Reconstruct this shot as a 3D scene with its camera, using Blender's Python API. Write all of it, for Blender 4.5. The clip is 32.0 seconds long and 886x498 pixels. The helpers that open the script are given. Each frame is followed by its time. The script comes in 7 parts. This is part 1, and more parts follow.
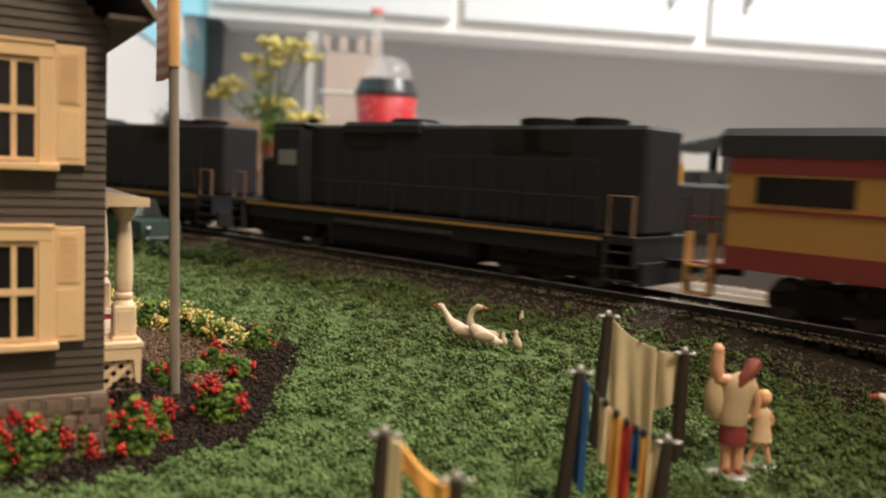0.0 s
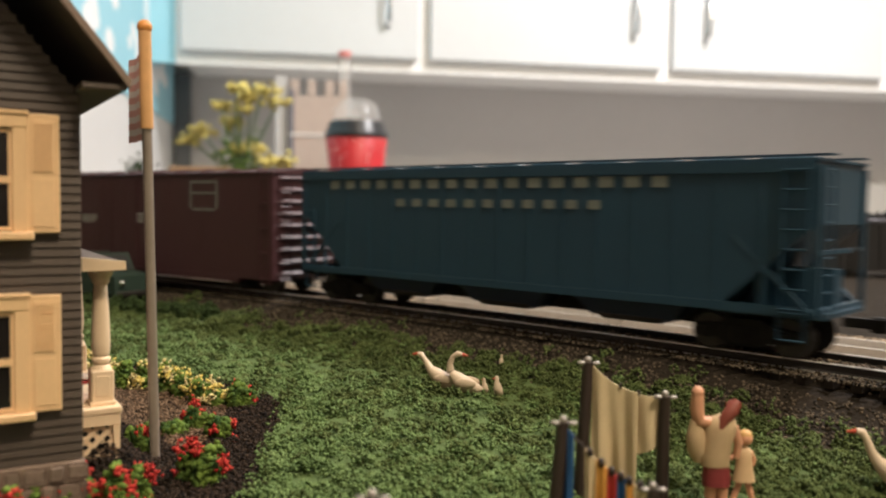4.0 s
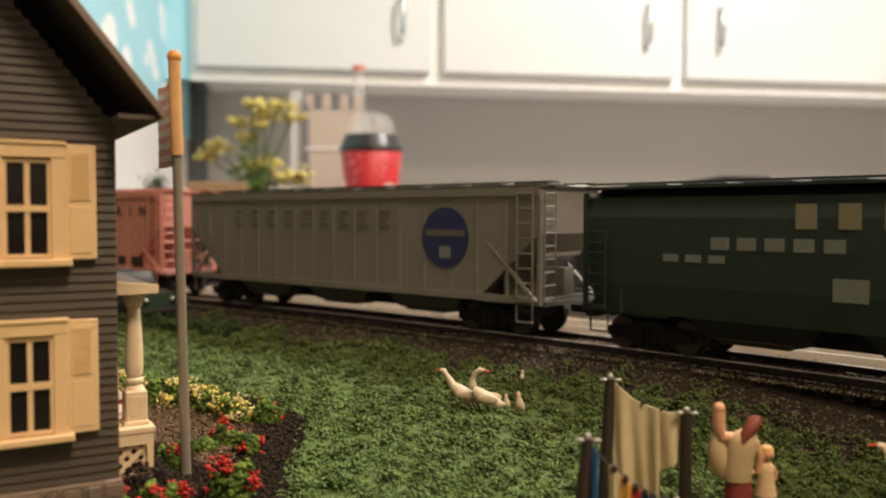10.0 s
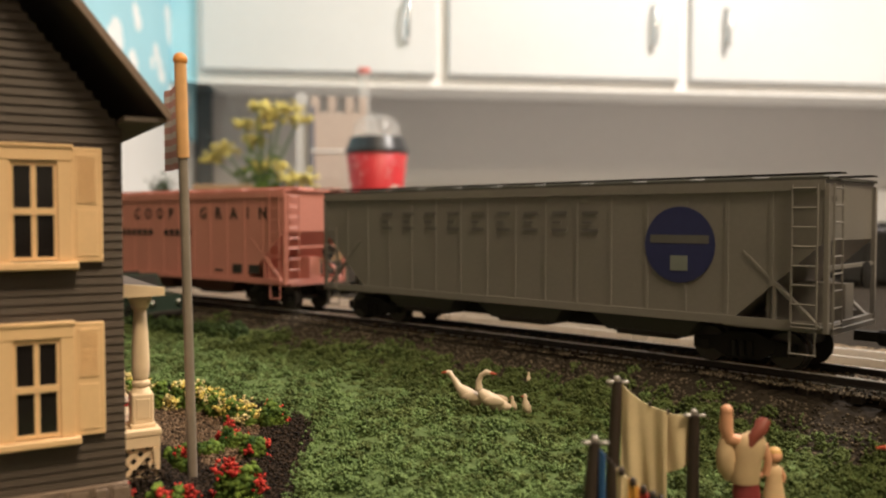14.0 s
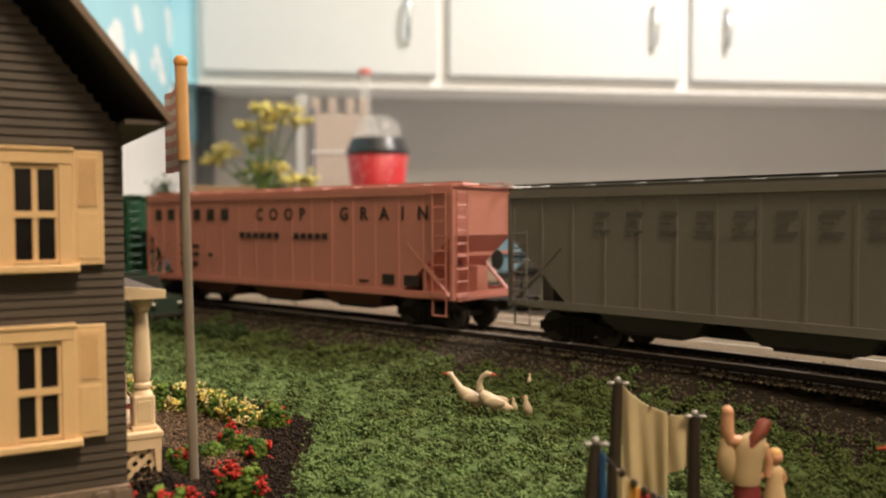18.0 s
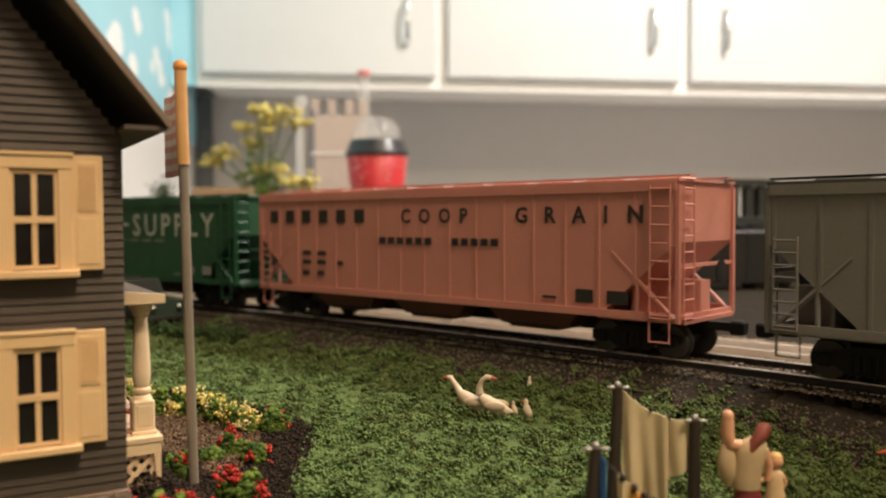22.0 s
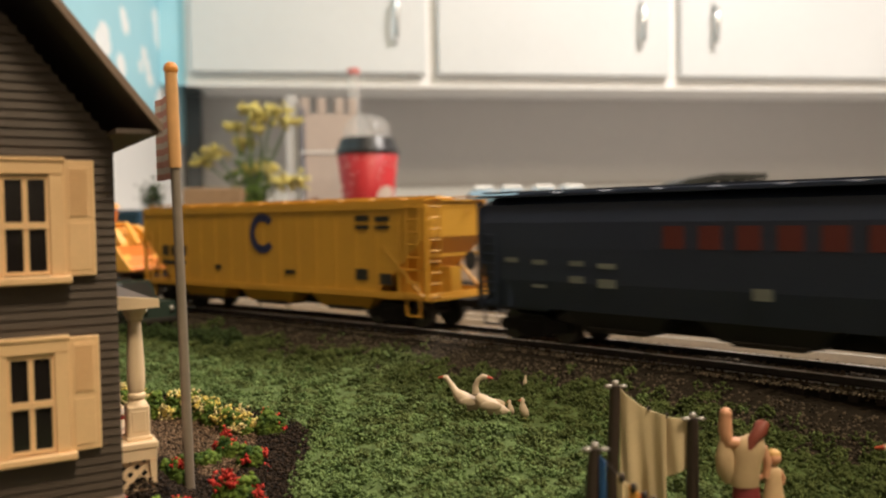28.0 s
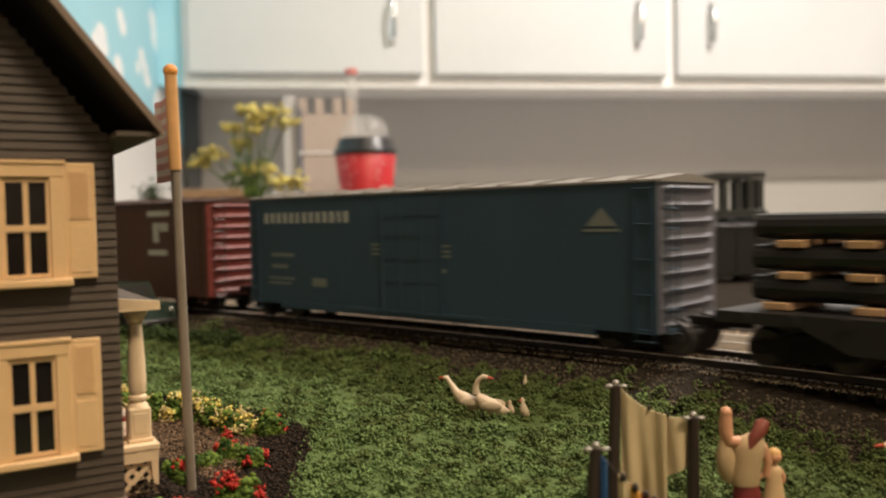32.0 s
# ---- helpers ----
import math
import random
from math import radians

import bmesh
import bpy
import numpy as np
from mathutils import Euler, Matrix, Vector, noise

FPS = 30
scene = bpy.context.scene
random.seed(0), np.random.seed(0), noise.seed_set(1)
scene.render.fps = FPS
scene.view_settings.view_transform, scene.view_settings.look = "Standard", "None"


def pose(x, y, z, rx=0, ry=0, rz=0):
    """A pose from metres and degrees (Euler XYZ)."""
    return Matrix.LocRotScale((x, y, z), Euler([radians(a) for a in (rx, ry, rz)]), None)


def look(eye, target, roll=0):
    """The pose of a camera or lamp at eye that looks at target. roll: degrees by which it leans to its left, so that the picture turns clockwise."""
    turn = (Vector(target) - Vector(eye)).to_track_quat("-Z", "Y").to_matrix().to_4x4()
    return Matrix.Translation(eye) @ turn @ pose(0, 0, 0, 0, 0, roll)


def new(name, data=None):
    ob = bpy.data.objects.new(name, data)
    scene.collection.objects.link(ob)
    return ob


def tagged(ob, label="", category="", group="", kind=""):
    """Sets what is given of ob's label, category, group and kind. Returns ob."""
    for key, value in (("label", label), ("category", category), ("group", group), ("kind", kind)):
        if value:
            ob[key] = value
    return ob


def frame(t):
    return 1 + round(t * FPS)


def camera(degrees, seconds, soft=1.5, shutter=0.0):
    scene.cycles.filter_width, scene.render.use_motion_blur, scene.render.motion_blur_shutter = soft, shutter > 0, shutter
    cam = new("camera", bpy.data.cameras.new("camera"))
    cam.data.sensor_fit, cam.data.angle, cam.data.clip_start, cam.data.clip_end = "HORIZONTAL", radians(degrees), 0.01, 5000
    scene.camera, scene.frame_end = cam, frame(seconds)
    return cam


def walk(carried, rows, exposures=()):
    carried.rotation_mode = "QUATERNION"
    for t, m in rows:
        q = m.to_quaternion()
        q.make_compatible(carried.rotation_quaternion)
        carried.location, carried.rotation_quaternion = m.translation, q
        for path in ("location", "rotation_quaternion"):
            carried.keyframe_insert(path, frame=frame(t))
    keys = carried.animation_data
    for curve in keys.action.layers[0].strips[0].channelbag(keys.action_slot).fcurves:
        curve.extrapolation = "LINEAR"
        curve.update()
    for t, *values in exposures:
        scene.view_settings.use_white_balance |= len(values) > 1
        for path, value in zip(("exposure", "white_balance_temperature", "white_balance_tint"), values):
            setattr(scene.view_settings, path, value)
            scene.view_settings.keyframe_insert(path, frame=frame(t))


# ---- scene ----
cam = camera(55.2, 32.0, soft=2.1, shutter=0.4)
cam.data.dof.use_dof = True
cam.data.dof.focus_distance, cam.data.dof.aperture_fstop = 0.2, 18.0
PATH = [
    (0, look((0.0027, 0.0042, 0.0461), (-0.0028, 0.9997, -0.0484), 2.70)),
    (0.5, look((0.0021, 0.0042, 0.0451), (0.0053, 0.9999, -0.0478), 2.25)),
    (1, look((0.0016, 0.0048, 0.0462), (0.0124, 1.0005, -0.0464), 1.85)),
    (1.5, look((0.0017, 0.0052, 0.0471), (0.0166, 1.0011, -0.0424), 1.50)),
    (2, look((0.0019, 0.0048, 0.0465), (0.0198, 1.0010, -0.0387), 1.14)),
    (2.5, look((0.0016, 0.0048, 0.0465), (0.0225, 1.0014, -0.0339), 0.83)),
    (3, look((0.0023, 0.0036, 0.0469), (0.0240, 1.0009, -0.0237), 0.88)),
    (3.5, look((0.0020, 0.0034, 0.0488), (0.0247, 1.0014, -0.0101), 0.88)),
    (5.5, look((0.0018, 0.0027, 0.0495), (0.0310, 1.0012, 0.0046), 0.23)),
    (6, look((0.0019, 0.0022, 0.0499), (0.0320, 1.0008, 0.0067), 0.17)),
    (6.5, look((0.0016, 0.0022, 0.0503), (0.0317, 1.0009, 0.0087), 0.19)),
    (7, look((0.0011, 0.0021, 0.0504), (0.0308, 1.0009, 0.0093), 0.20)),
    (7.5, look((0.0010, 0.0020, 0.0509), (0.0305, 1.0007, 0.0095), 0.20)),
    (8, look((0.0001, 0.0016, 0.0509), (0.0236, 1.0004, 0.0080), 0.19)),
    (8.5, look((-0.0000, 0.0001, 0.0513), (0.0118, 0.9993, 0.0111), 0.14)),
    (9, look((0.0001, -0.0002, 0.0513), (0.0110, 0.9989, 0.0113), 0.14)),
    (9.5, look((0.0001, -0.0003, 0.0512), (0.0087, 0.9989, 0.0116), 0.09)),
    (10, look((0.0001, -0.0002, 0.0512), (0.0071, 0.9990, 0.0125), 0.10)),
    (11, look((0.0003, -0.0004, 0.0512), (0.0044, 0.9988, 0.0132), 0.04)),
    (12, look((0.0001, -0.0001, 0.0514), (0.0022, 0.9992, 0.0141), 0.03)),
    (13, look((0.0001, 0.0001, 0.0513), (0.0012, 0.9994, 0.0143), -0.02)),
    (14, look((0.0000, 0.0001, 0.0512), (0.0004, 0.9995, 0.0148), -0.03)),
    (14.5, look((0.0001, -0.0000, 0.0510), (-0.0004, 0.9993, 0.0152), -0.09)),
    (16.5, look((0.0001, 0.0000, 0.0511), (-0.0005, 0.9994, 0.0155), -0.10)),
    (17, look((0.0002, -0.0001, 0.0510), (-0.0006, 0.9993, 0.0158), -0.15)),
    (18, look((0.0001, -0.0001, 0.0514), (-0.0007, 0.9993, 0.0159), -0.17)),
    (19, look((0.0003, -0.0003, 0.0514), (-0.0007, 0.9991, 0.0165), -0.21)),
    (20, look((0.0003, -0.0005, 0.0517), (-0.0003, 0.9990, 0.0173), -0.23)),
    (21, look((0.0001, -0.0002, 0.0519), (-0.0001, 0.9992, 0.0177), -0.24)),
    (22, look((0.0000, 0.0000, 0.0520), (0.0000, 0.9994, 0.0179), -0.24)),
    (23, look((-0.0002, 0.0004, 0.0520), (-0.0001, 0.9998, 0.0175), -0.31)),
    (23.5, look((-0.0002, 0.0003, 0.0521), (0.0001, 0.9997, 0.0176), -0.34)),
    (24, look((-0.0002, 0.0003, 0.0525), (0.0014, 0.9997, 0.0169), -0.44)),
    (24.5, look((-0.0001, -0.0000, 0.0525), (0.0020, 0.9994, 0.0169), -0.47)),
    (25, look((-0.0000, 0.0002, 0.0526), (0.0035, 0.9996, 0.0174), -0.60)),
    (25.5, look((-0.0000, -0.0001, 0.0524), (0.0051, 0.9993, 0.0183), -0.66)),
    (27.5, look((-0.0007, 0.0009, 0.0532), (0.0089, 1.0001, 0.0153), -0.82)),
    (28, look((-0.0007, 0.0008, 0.0527), (0.0093, 1.0000, 0.0148), -0.92)),
    (28.5, look((-0.0007, 0.0005, 0.0524), (0.0094, 0.9998, 0.0148), -0.92)),
    (29, look((-0.0007, 0.0004, 0.0526), (0.0086, 0.9997, 0.0164), -1.00)),
    (29.5, look((-0.0007, 0.0004, 0.0527), (0.0084, 0.9997, 0.0171), -0.97)),
    (30, look((-0.0008, 0.0000, 0.0527), (0.0086, 0.9993, 0.0171), -0.98)),
    (30.5, look((-0.0008, 0.0003, 0.0533), (0.0088, 0.9996, 0.0162), -1.16)),
    (31, look((-0.0010, 0.0004, 0.0533), (0.0099, 0.9996, 0.0146), -1.21)),
    (31.5, look((-0.0009, 0.0005, 0.0528), (0.0109, 0.9997, 0.0141), -1.22)),
    (32, look((-0.0011, 0.0005, 0.0529), (0.0111, 0.9997, 0.0148), -1.17)),
]
walk(cam, PATH, exposures=[(0.0, 0.15, 5450, 10), (3.5, 0.12, 5500, 10), (6.0, 0.04, 5950, 10), (25.0, 0.06, 5950, 10), (28.0, -0.12, 5950, 10), (32.0, -0.12, 5950, 10)])

# ---- light: two warm ceiling lamps of the room, a dim room behind ----
world = bpy.data.worlds.new("room_air")
world.use_nodes = True
world.node_tree.nodes["Background"].inputs[0].default_value = (1.0, 0.85, 0.7, 1)
world.node_tree.nodes["Background"].inputs[1].default_value = 0.085
scene.world = world


def area_lamp(name, at, target, size, watts, colour):
    data = bpy.data.lights.new(name, "AREA")
    data.shape, data.size, data.energy, data.color = "DISK", size, watts, colour
    ob = new(name, data)
    ob.matrix_world = look(at, target)
    return ob


def globe_lamp(name, at, radius, watts, colour):
    data = bpy.data.lights.new(name, "POINT")
    data.shadow_soft_size, data.energy, data.color = radius, watts, colour
    ob = new(name, data)
    ob.location = at
    return ob


area_lamp("kitchen_lamp", (0.80, 0.82, 1.24), (0.70, 1.0, 0.0), 0.22, 36.0, (1.0, 0.86, 0.72))
globe_lamp("room_lamp", (0.45, -0.45, 1.22), 0.13, 56.0, (1.0, 0.77, 0.49))

# ---- materials ----


def mat(name, col, rough=0.55, metal=0.0, grain=(600.0, 0.12), stain=(60.0, 0.15), bump=0.0, bump_scale=None, vary=0.0, spec=0.5, col2=None, emit=0.0):
    """A surface: base colour broken by fine grain and broad stains, with optional relief and piece-to-piece variation."""
    m = bpy.data.materials.new(name)
    m.use_nodes = True
    nt = m.node_tree
    n, l = nt.nodes, nt.links
    b = n["Principled BSDF"]
    b.inputs["Roughness"].default_value, b.inputs["Metallic"].default_value = rough, metal
    b.inputs["Specular IOR Level"].default_value = spec
    tc = n.new("ShaderNodeTexCoord")

    def noise_tex(scale, detail=4.0):
        t = n.new("ShaderNodeTexNoise")
        t.inputs["Scale"].default_value, t.inputs["Detail"].default_value = scale, detail
        l.new(tc.outputs["Object"], t.inputs["Vector"])
        return t

    def math_node(op, a, v):
        k = n.new("ShaderNodeMath")
        k.operation = op
        l.new(a, k.inputs[0])
        if isinstance(v, float):
            k.inputs[1].default_value = v
        else:
            l.new(v, k.inputs[1])
        return k.outputs[0]

    g, s = noise_tex(grain[0]), noise_tex(stain[0], 3.0)
    a = math_node("MULTIPLY_ADD", g.outputs[0], 2.0 * grain[1])
    a.node.inputs[2].default_value = 1.0 - grain[1]
    c = math_node("MULTIPLY_ADD", s.outputs[0], 2.0 * stain[1])
    c.node.inputs[2].default_value = 1.0 - stain[1]
    f = math_node("MULTIPLY", a, c)
    if vary:
        oi = n.new("ShaderNodeObjectInfo")
        r = math_node("MULTIPLY_ADD", oi.outputs["Random"], 2.0 * vary)
        r.node.inputs[2].default_value = 1.0 - vary
        f = math_node("MULTIPLY", f, r)
    mix = n.new("ShaderNodeMix")
    mix.data_type, mix.blend_type = "RGBA", "MULTIPLY"
    mix.inputs[0].default_value = 1.0
    if col2:
        ramp = n.new("ShaderNodeMix")
        ramp.data_type = "RGBA"
        ramp.inputs[6].default_value, ramp.inputs[7].default_value = (*col, 1), (*col2, 1)
        sharp = n.new("ShaderNodeMapRange")
        sharp.inputs[1].default_value, sharp.inputs[2].default_value = 0.42, 0.62
        l.new(s.outputs[0], sharp.inputs[0])
        l.new(sharp.outputs[0], ramp.inputs[0])
        l.new(ramp.outputs[2], mix.inputs[6])
    else:
        mix.inputs[6].default_value = (*col, 1)
    comb = n.new("ShaderNodeCombineColor")
    for i in range(3):
        l.new(f, comb.inputs[i])
    l.new(comb.outputs[0], mix.inputs[7])
    l.new(mix.outputs[2], b.inputs["Base Color"])
    rr = math_node("MULTIPLY_ADD", s.outputs[0], 0.2)
    rr.node.inputs[2].default_value = rough - 0.1
    l.new(rr, b.inputs["Roughness"])
    if bump:
        bt = noise_tex(bump_scale or grain[0], 3.0)
        bp = n.new("ShaderNodeBump")
        bp.inputs["Strength"].default_value, bp.inputs["Distance"].default_value = 0.6, bump
        l.new(bt.outputs[0], bp.inputs["Height"])
        l.new(bp.outputs[0], b.inputs["Normal"])
    if emit:
        b.inputs["Emission Color"].default_value, b.inputs["Emission Strength"].default_value = (*col, 1), emit
    return m


def island_mat(name, col, dark, rough=0.9, clump=0.0):
    """Loose pieces joined in one mesh: each piece takes a shade between two colours, in clumps where a clump scale is given."""
    m = mat(name, col, rough, grain=(900.0, 0.2), spec=0.2)
    n, l = m.node_tree.nodes, m.node_tree.links
    geo = n.new("ShaderNodeNewGeometry")
    ramp = n.new("ShaderNodeMix")
    ramp.data_type = "RGBA"
    ramp.inputs[6].default_value, ramp.inputs[7].default_value = (*dark, 1), (*col, 1)
    if clump:
        t = n.new("ShaderNodeTexNoise")
        t.inputs["Scale"].default_value, t.inputs["Detail"].default_value = clump, 2.0
        tc = n.new("ShaderNodeTexCoord")
        l.new(tc.outputs["Object"], t.inputs["Vector"])
        wide = n.new("ShaderNodeMapRange")
        wide.inputs[1].default_value, wide.inputs[2].default_value = 0.32, 0.68
        l.new(t.outputs[0], wide.inputs[0])
        both = n.new("ShaderNodeMix")
        both.inputs[0].default_value = 0.15
        l.new(wide.outputs[0], both.inputs[2])
        l.new(geo.outputs["Random Per Island"], both.inputs[3])
        l.new(both.outputs[0], ramp.inputs[0])
    else:
        l.new(geo.outputs["Random Per Island"], ramp.inputs[0])
    for k in list(l):
        if k.to_node.type == "MIX" and k.to_socket == k.to_node.inputs[7] and k.to_node.blend_type == "MULTIPLY":
            l.new(ramp.outputs[2], k.to_node.inputs[6])
            break
    return m


def glass(name, col=(1, 1, 1), rough=0.0):
    m = bpy.data.materials.new(name)
    m.use_nodes = True
    b = m.node_tree.nodes["Principled BSDF"]
    b.inputs["Base Color"].default_value = (*col, 1)
    b.inputs["Transmission Weight"].default_value, b.inputs["Roughness"].default_value, b.inputs["IOR"].default_value = 1.0, rough, 1.3
    return m


def clear_plastic(name, col, alpha, rough):
    m = mat(name, col, rough, grain=(80, 0.05), stain=(20, 0.1))
    m.node_tree.nodes["Principled BSDF"].inputs["Alpha"].default_value = alpha
    return m


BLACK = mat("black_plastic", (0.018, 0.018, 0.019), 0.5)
DARK = mat("dark_underframe", (0.015, 0.0135, 0.012), 0.75, spec=0.2)
STEEL = mat("wheel_steel", (0.06, 0.054, 0.05), 0.45, 0.6)
CHROME = mat("bright_metal", (0.7, 0.7, 0.7), 0.2, 1.0)
RAIL = mat("rail_metal", (0.80, 0.77, 0.72), 0.3, 0.45)
RAILSIDE = mat("rail_side", (0.03, 0.025, 0.022), 0.6)
TIE = mat("tie_plastic", (0.025, 0.019, 0.015), 0.85, vary=0.25, spec=0.15)
BALLAST = island_mat("ballast_grains", (0.40, 0.31, 0.22), (0.11, 0.085, 0.06))
TANBED = mat("tan_gravel_bed", (0.16, 0.122, 0.088), 0.9, grain=(900, 0.45), stain=(120, 0.2), bump=0.0008, bump_scale=700, spec=0.15)
CINDER = island_mat("cinder_grains", (0.15, 0.118, 0.080), (0.008, 0.007, 0.006))
EARTH = mat("dark_earth", (0.022, 0.017, 0.012), 0.95, grain=(700, 0.5), stain=(90, 0.3), bump=0.0006, spec=0.1)
LAWNMAT = mat("turf_mat", (0.095, 0.135, 0.050), 0.95, grain=(1400, 0.5), stain=(250, 0.35), bump=0.0008, bump_scale=700, spec=0.1)
MULCH = island_mat("mulch_bits", (0.052, 0.034, 0.022), (0.004, 0.003, 0.0025))
GRAVEL = island_mat("garden_gravel", (0.30, 0.20, 0.125), (0.045, 0.030, 0.020))
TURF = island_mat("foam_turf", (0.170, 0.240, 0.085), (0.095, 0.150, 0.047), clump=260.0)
# olive turf whose darker tone carries the lawn's weaker light
TURFDIM = island_mat("dimmed_olive_turf", (0.108, 0.138, 0.043), (0.060, 0.084, 0.023), clump=260.0)
LEAF = island_mat("foam_leaf", (0.175, 0.255, 0.04), (0.014, 0.042, 0.010), clump=330.0)
LEAFDARK = island_mat("hedge_leaf", (0.055, 0.085, 0.026), (0.014, 0.026, 0.009))
REDFLOWER = island_mat("red_petals", (0.66, 0.075, 0.05), (0.34, 0.02, 0.018))
YELLOWFLOWER = island_mat("yellow_petals", (0.82, 0.70, 0.26), (0.74, 0.56, 0.10))
PALEFLOWER = island_mat("pale_petals", (0.75, 0.66, 0.35), (0.62, 0.48, 0.2))
CREAM = mat("cream_plastic", (0.80, 0.54, 0.29), 0.5, grain=(1500, 0.05), stain=(150, 0.08))
PORCHCREAM = mat("porch_plastic", (0.79, 0.60, 0.39), 0.55, grain=(1500, 0.05), stain=(150, 0.1))
SIDING = mat("brown_siding", (0.066, 0.047, 0.034), 0.6, grain=(1200, 0.12), stain=(120, 0.12), vary=0.06)
ROOFING = mat("roof_grey_brown", (0.11, 0.085, 0.07), 0.75, grain=(1500, 0.25), bump=0.0002)
STONE = mat("foundation_stone", (0.20, 0.145, 0.11), 0.85, grain=(900, 0.3), bump=0.0003, vary=0.2)
WINDOWDARK = mat("dark_window", (0.012, 0.010, 0.010), 0.15)
POLEGREY = mat("pole_grey", (0.30, 0.25, 0.20), 0.45, 0.2)
POLETAN = mat("pole_tan", (0.72, 0.40, 0.16), 0.5)
ORANGECAP = mat("orange_cap", (0.72, 0.30, 0.06), 0.45)
FLAGRED = mat("flag_red", (0.74, 0.42, 0.36), 0.7)
FLAGWHITE = mat("flag_white", (0.86, 0.80, 0.74), 0.7)
FLAGBLUE = mat("flag_blue", (0.05, 0.07, 0.22), 0.7)
GOOSE = mat("goose_white", (0.64, 0.51, 0.37), 0.5, grain=(2500, 0.08))
BEAK = mat("beak_orange", (0.50, 0.08, 0.035), 0.5)
CLOTH = mat("cream_cloth", (0.62, 0.49, 0.29), 0.75, grain=(2500, 0.08), stain=(200, 0.1))
POSTBROWN = mat("post_brown", (0.030, 0.018, 0.013), 0.55)
KNOB = mat("grey_knob", (0.34, 0.31, 0.28), 0.4, 0.3)
SKIN = mat("figure_skin", (0.65, 0.33, 0.19), 0.55)
HAIR = mat("figure_hair", (0.22, 0.05, 0.03), 0.6)
BLONDE = mat("figure_blonde", (0.60, 0.36, 0.12), 0.6)
MAROONCLOTH = mat("maroon_cloth", (0.22, 0.03, 0.03), 0.65)
BLUECLOTH = mat("blue_cloth", (0.02, 0.08, 0.22), 0.65)
YELLOWCLOTH = mat("yellow_cloth", (0.70, 0.34, 0.06), 0.65)
REDCLOTH = mat("red_cloth", (0.50, 0.04, 0.03), 0.65)
ROOMWALL = mat("room_wall_paint", (0.74, 0.70, 0.66), 0.7, grain=(40, 0.04), stain=(3, 0.06))
WALLGREY = mat("grey_wall", (0.47, 0.455, 0.44), 0.6, grain=(60, 0.04), stain=(3, 0.06))
WHITEPAINT = mat("white_paint", (0.78, 0.78, 0.77), 0.4, grain=(80, 0.03), stain=(4, 0.04))
# dimmed copy of the white paint: the frame's glare is kept off the doors
DOORDIM = mat("dimmed_door_white", (0.58, 0.60, 0.61), 0.45, grain=(80, 0.03), stain=(4, 0.05))
COUNTER = mat("counter_white", (0.66, 0.64, 0.62), 0.4, grain=(150, 0.08), stain=(8, 0.06))
SKYBLUE = mat("sky_paper", (0.36, 0.66, 0.78), 0.7, grain=(50, 0.04), stain=(6, 0.05))
CLOUD = mat("cloud_white", (0.84, 0.88, 0.90), 0.7)
PLY = mat("layout_board", (0.30, 0.24, 0.18), 0.8, grain=(30, 0.15), stain=(5, 0.15))
FLOORMAT = mat("room_floor", (0.36, 0.29, 0.22), 0.5, grain=(20, 0.1), stain=(2, 0.1))
WOOD = mat("planter_wood", (0.30, 0.19, 0.10), 0.65, grain=(120, 0.25), stain=(20, 0.2))
CARDBOARD = mat("tower_card", (0.42, 0.34, 0.29), 0.8, grain=(60, 0.08), stain=(10, 0.1))
CUPRED = mat("cup_red", (0.48, 0.02, 0.025), 0.45)
LIDBLACK = mat("lid_black", (0.02, 0.02, 0.022), 0.35)

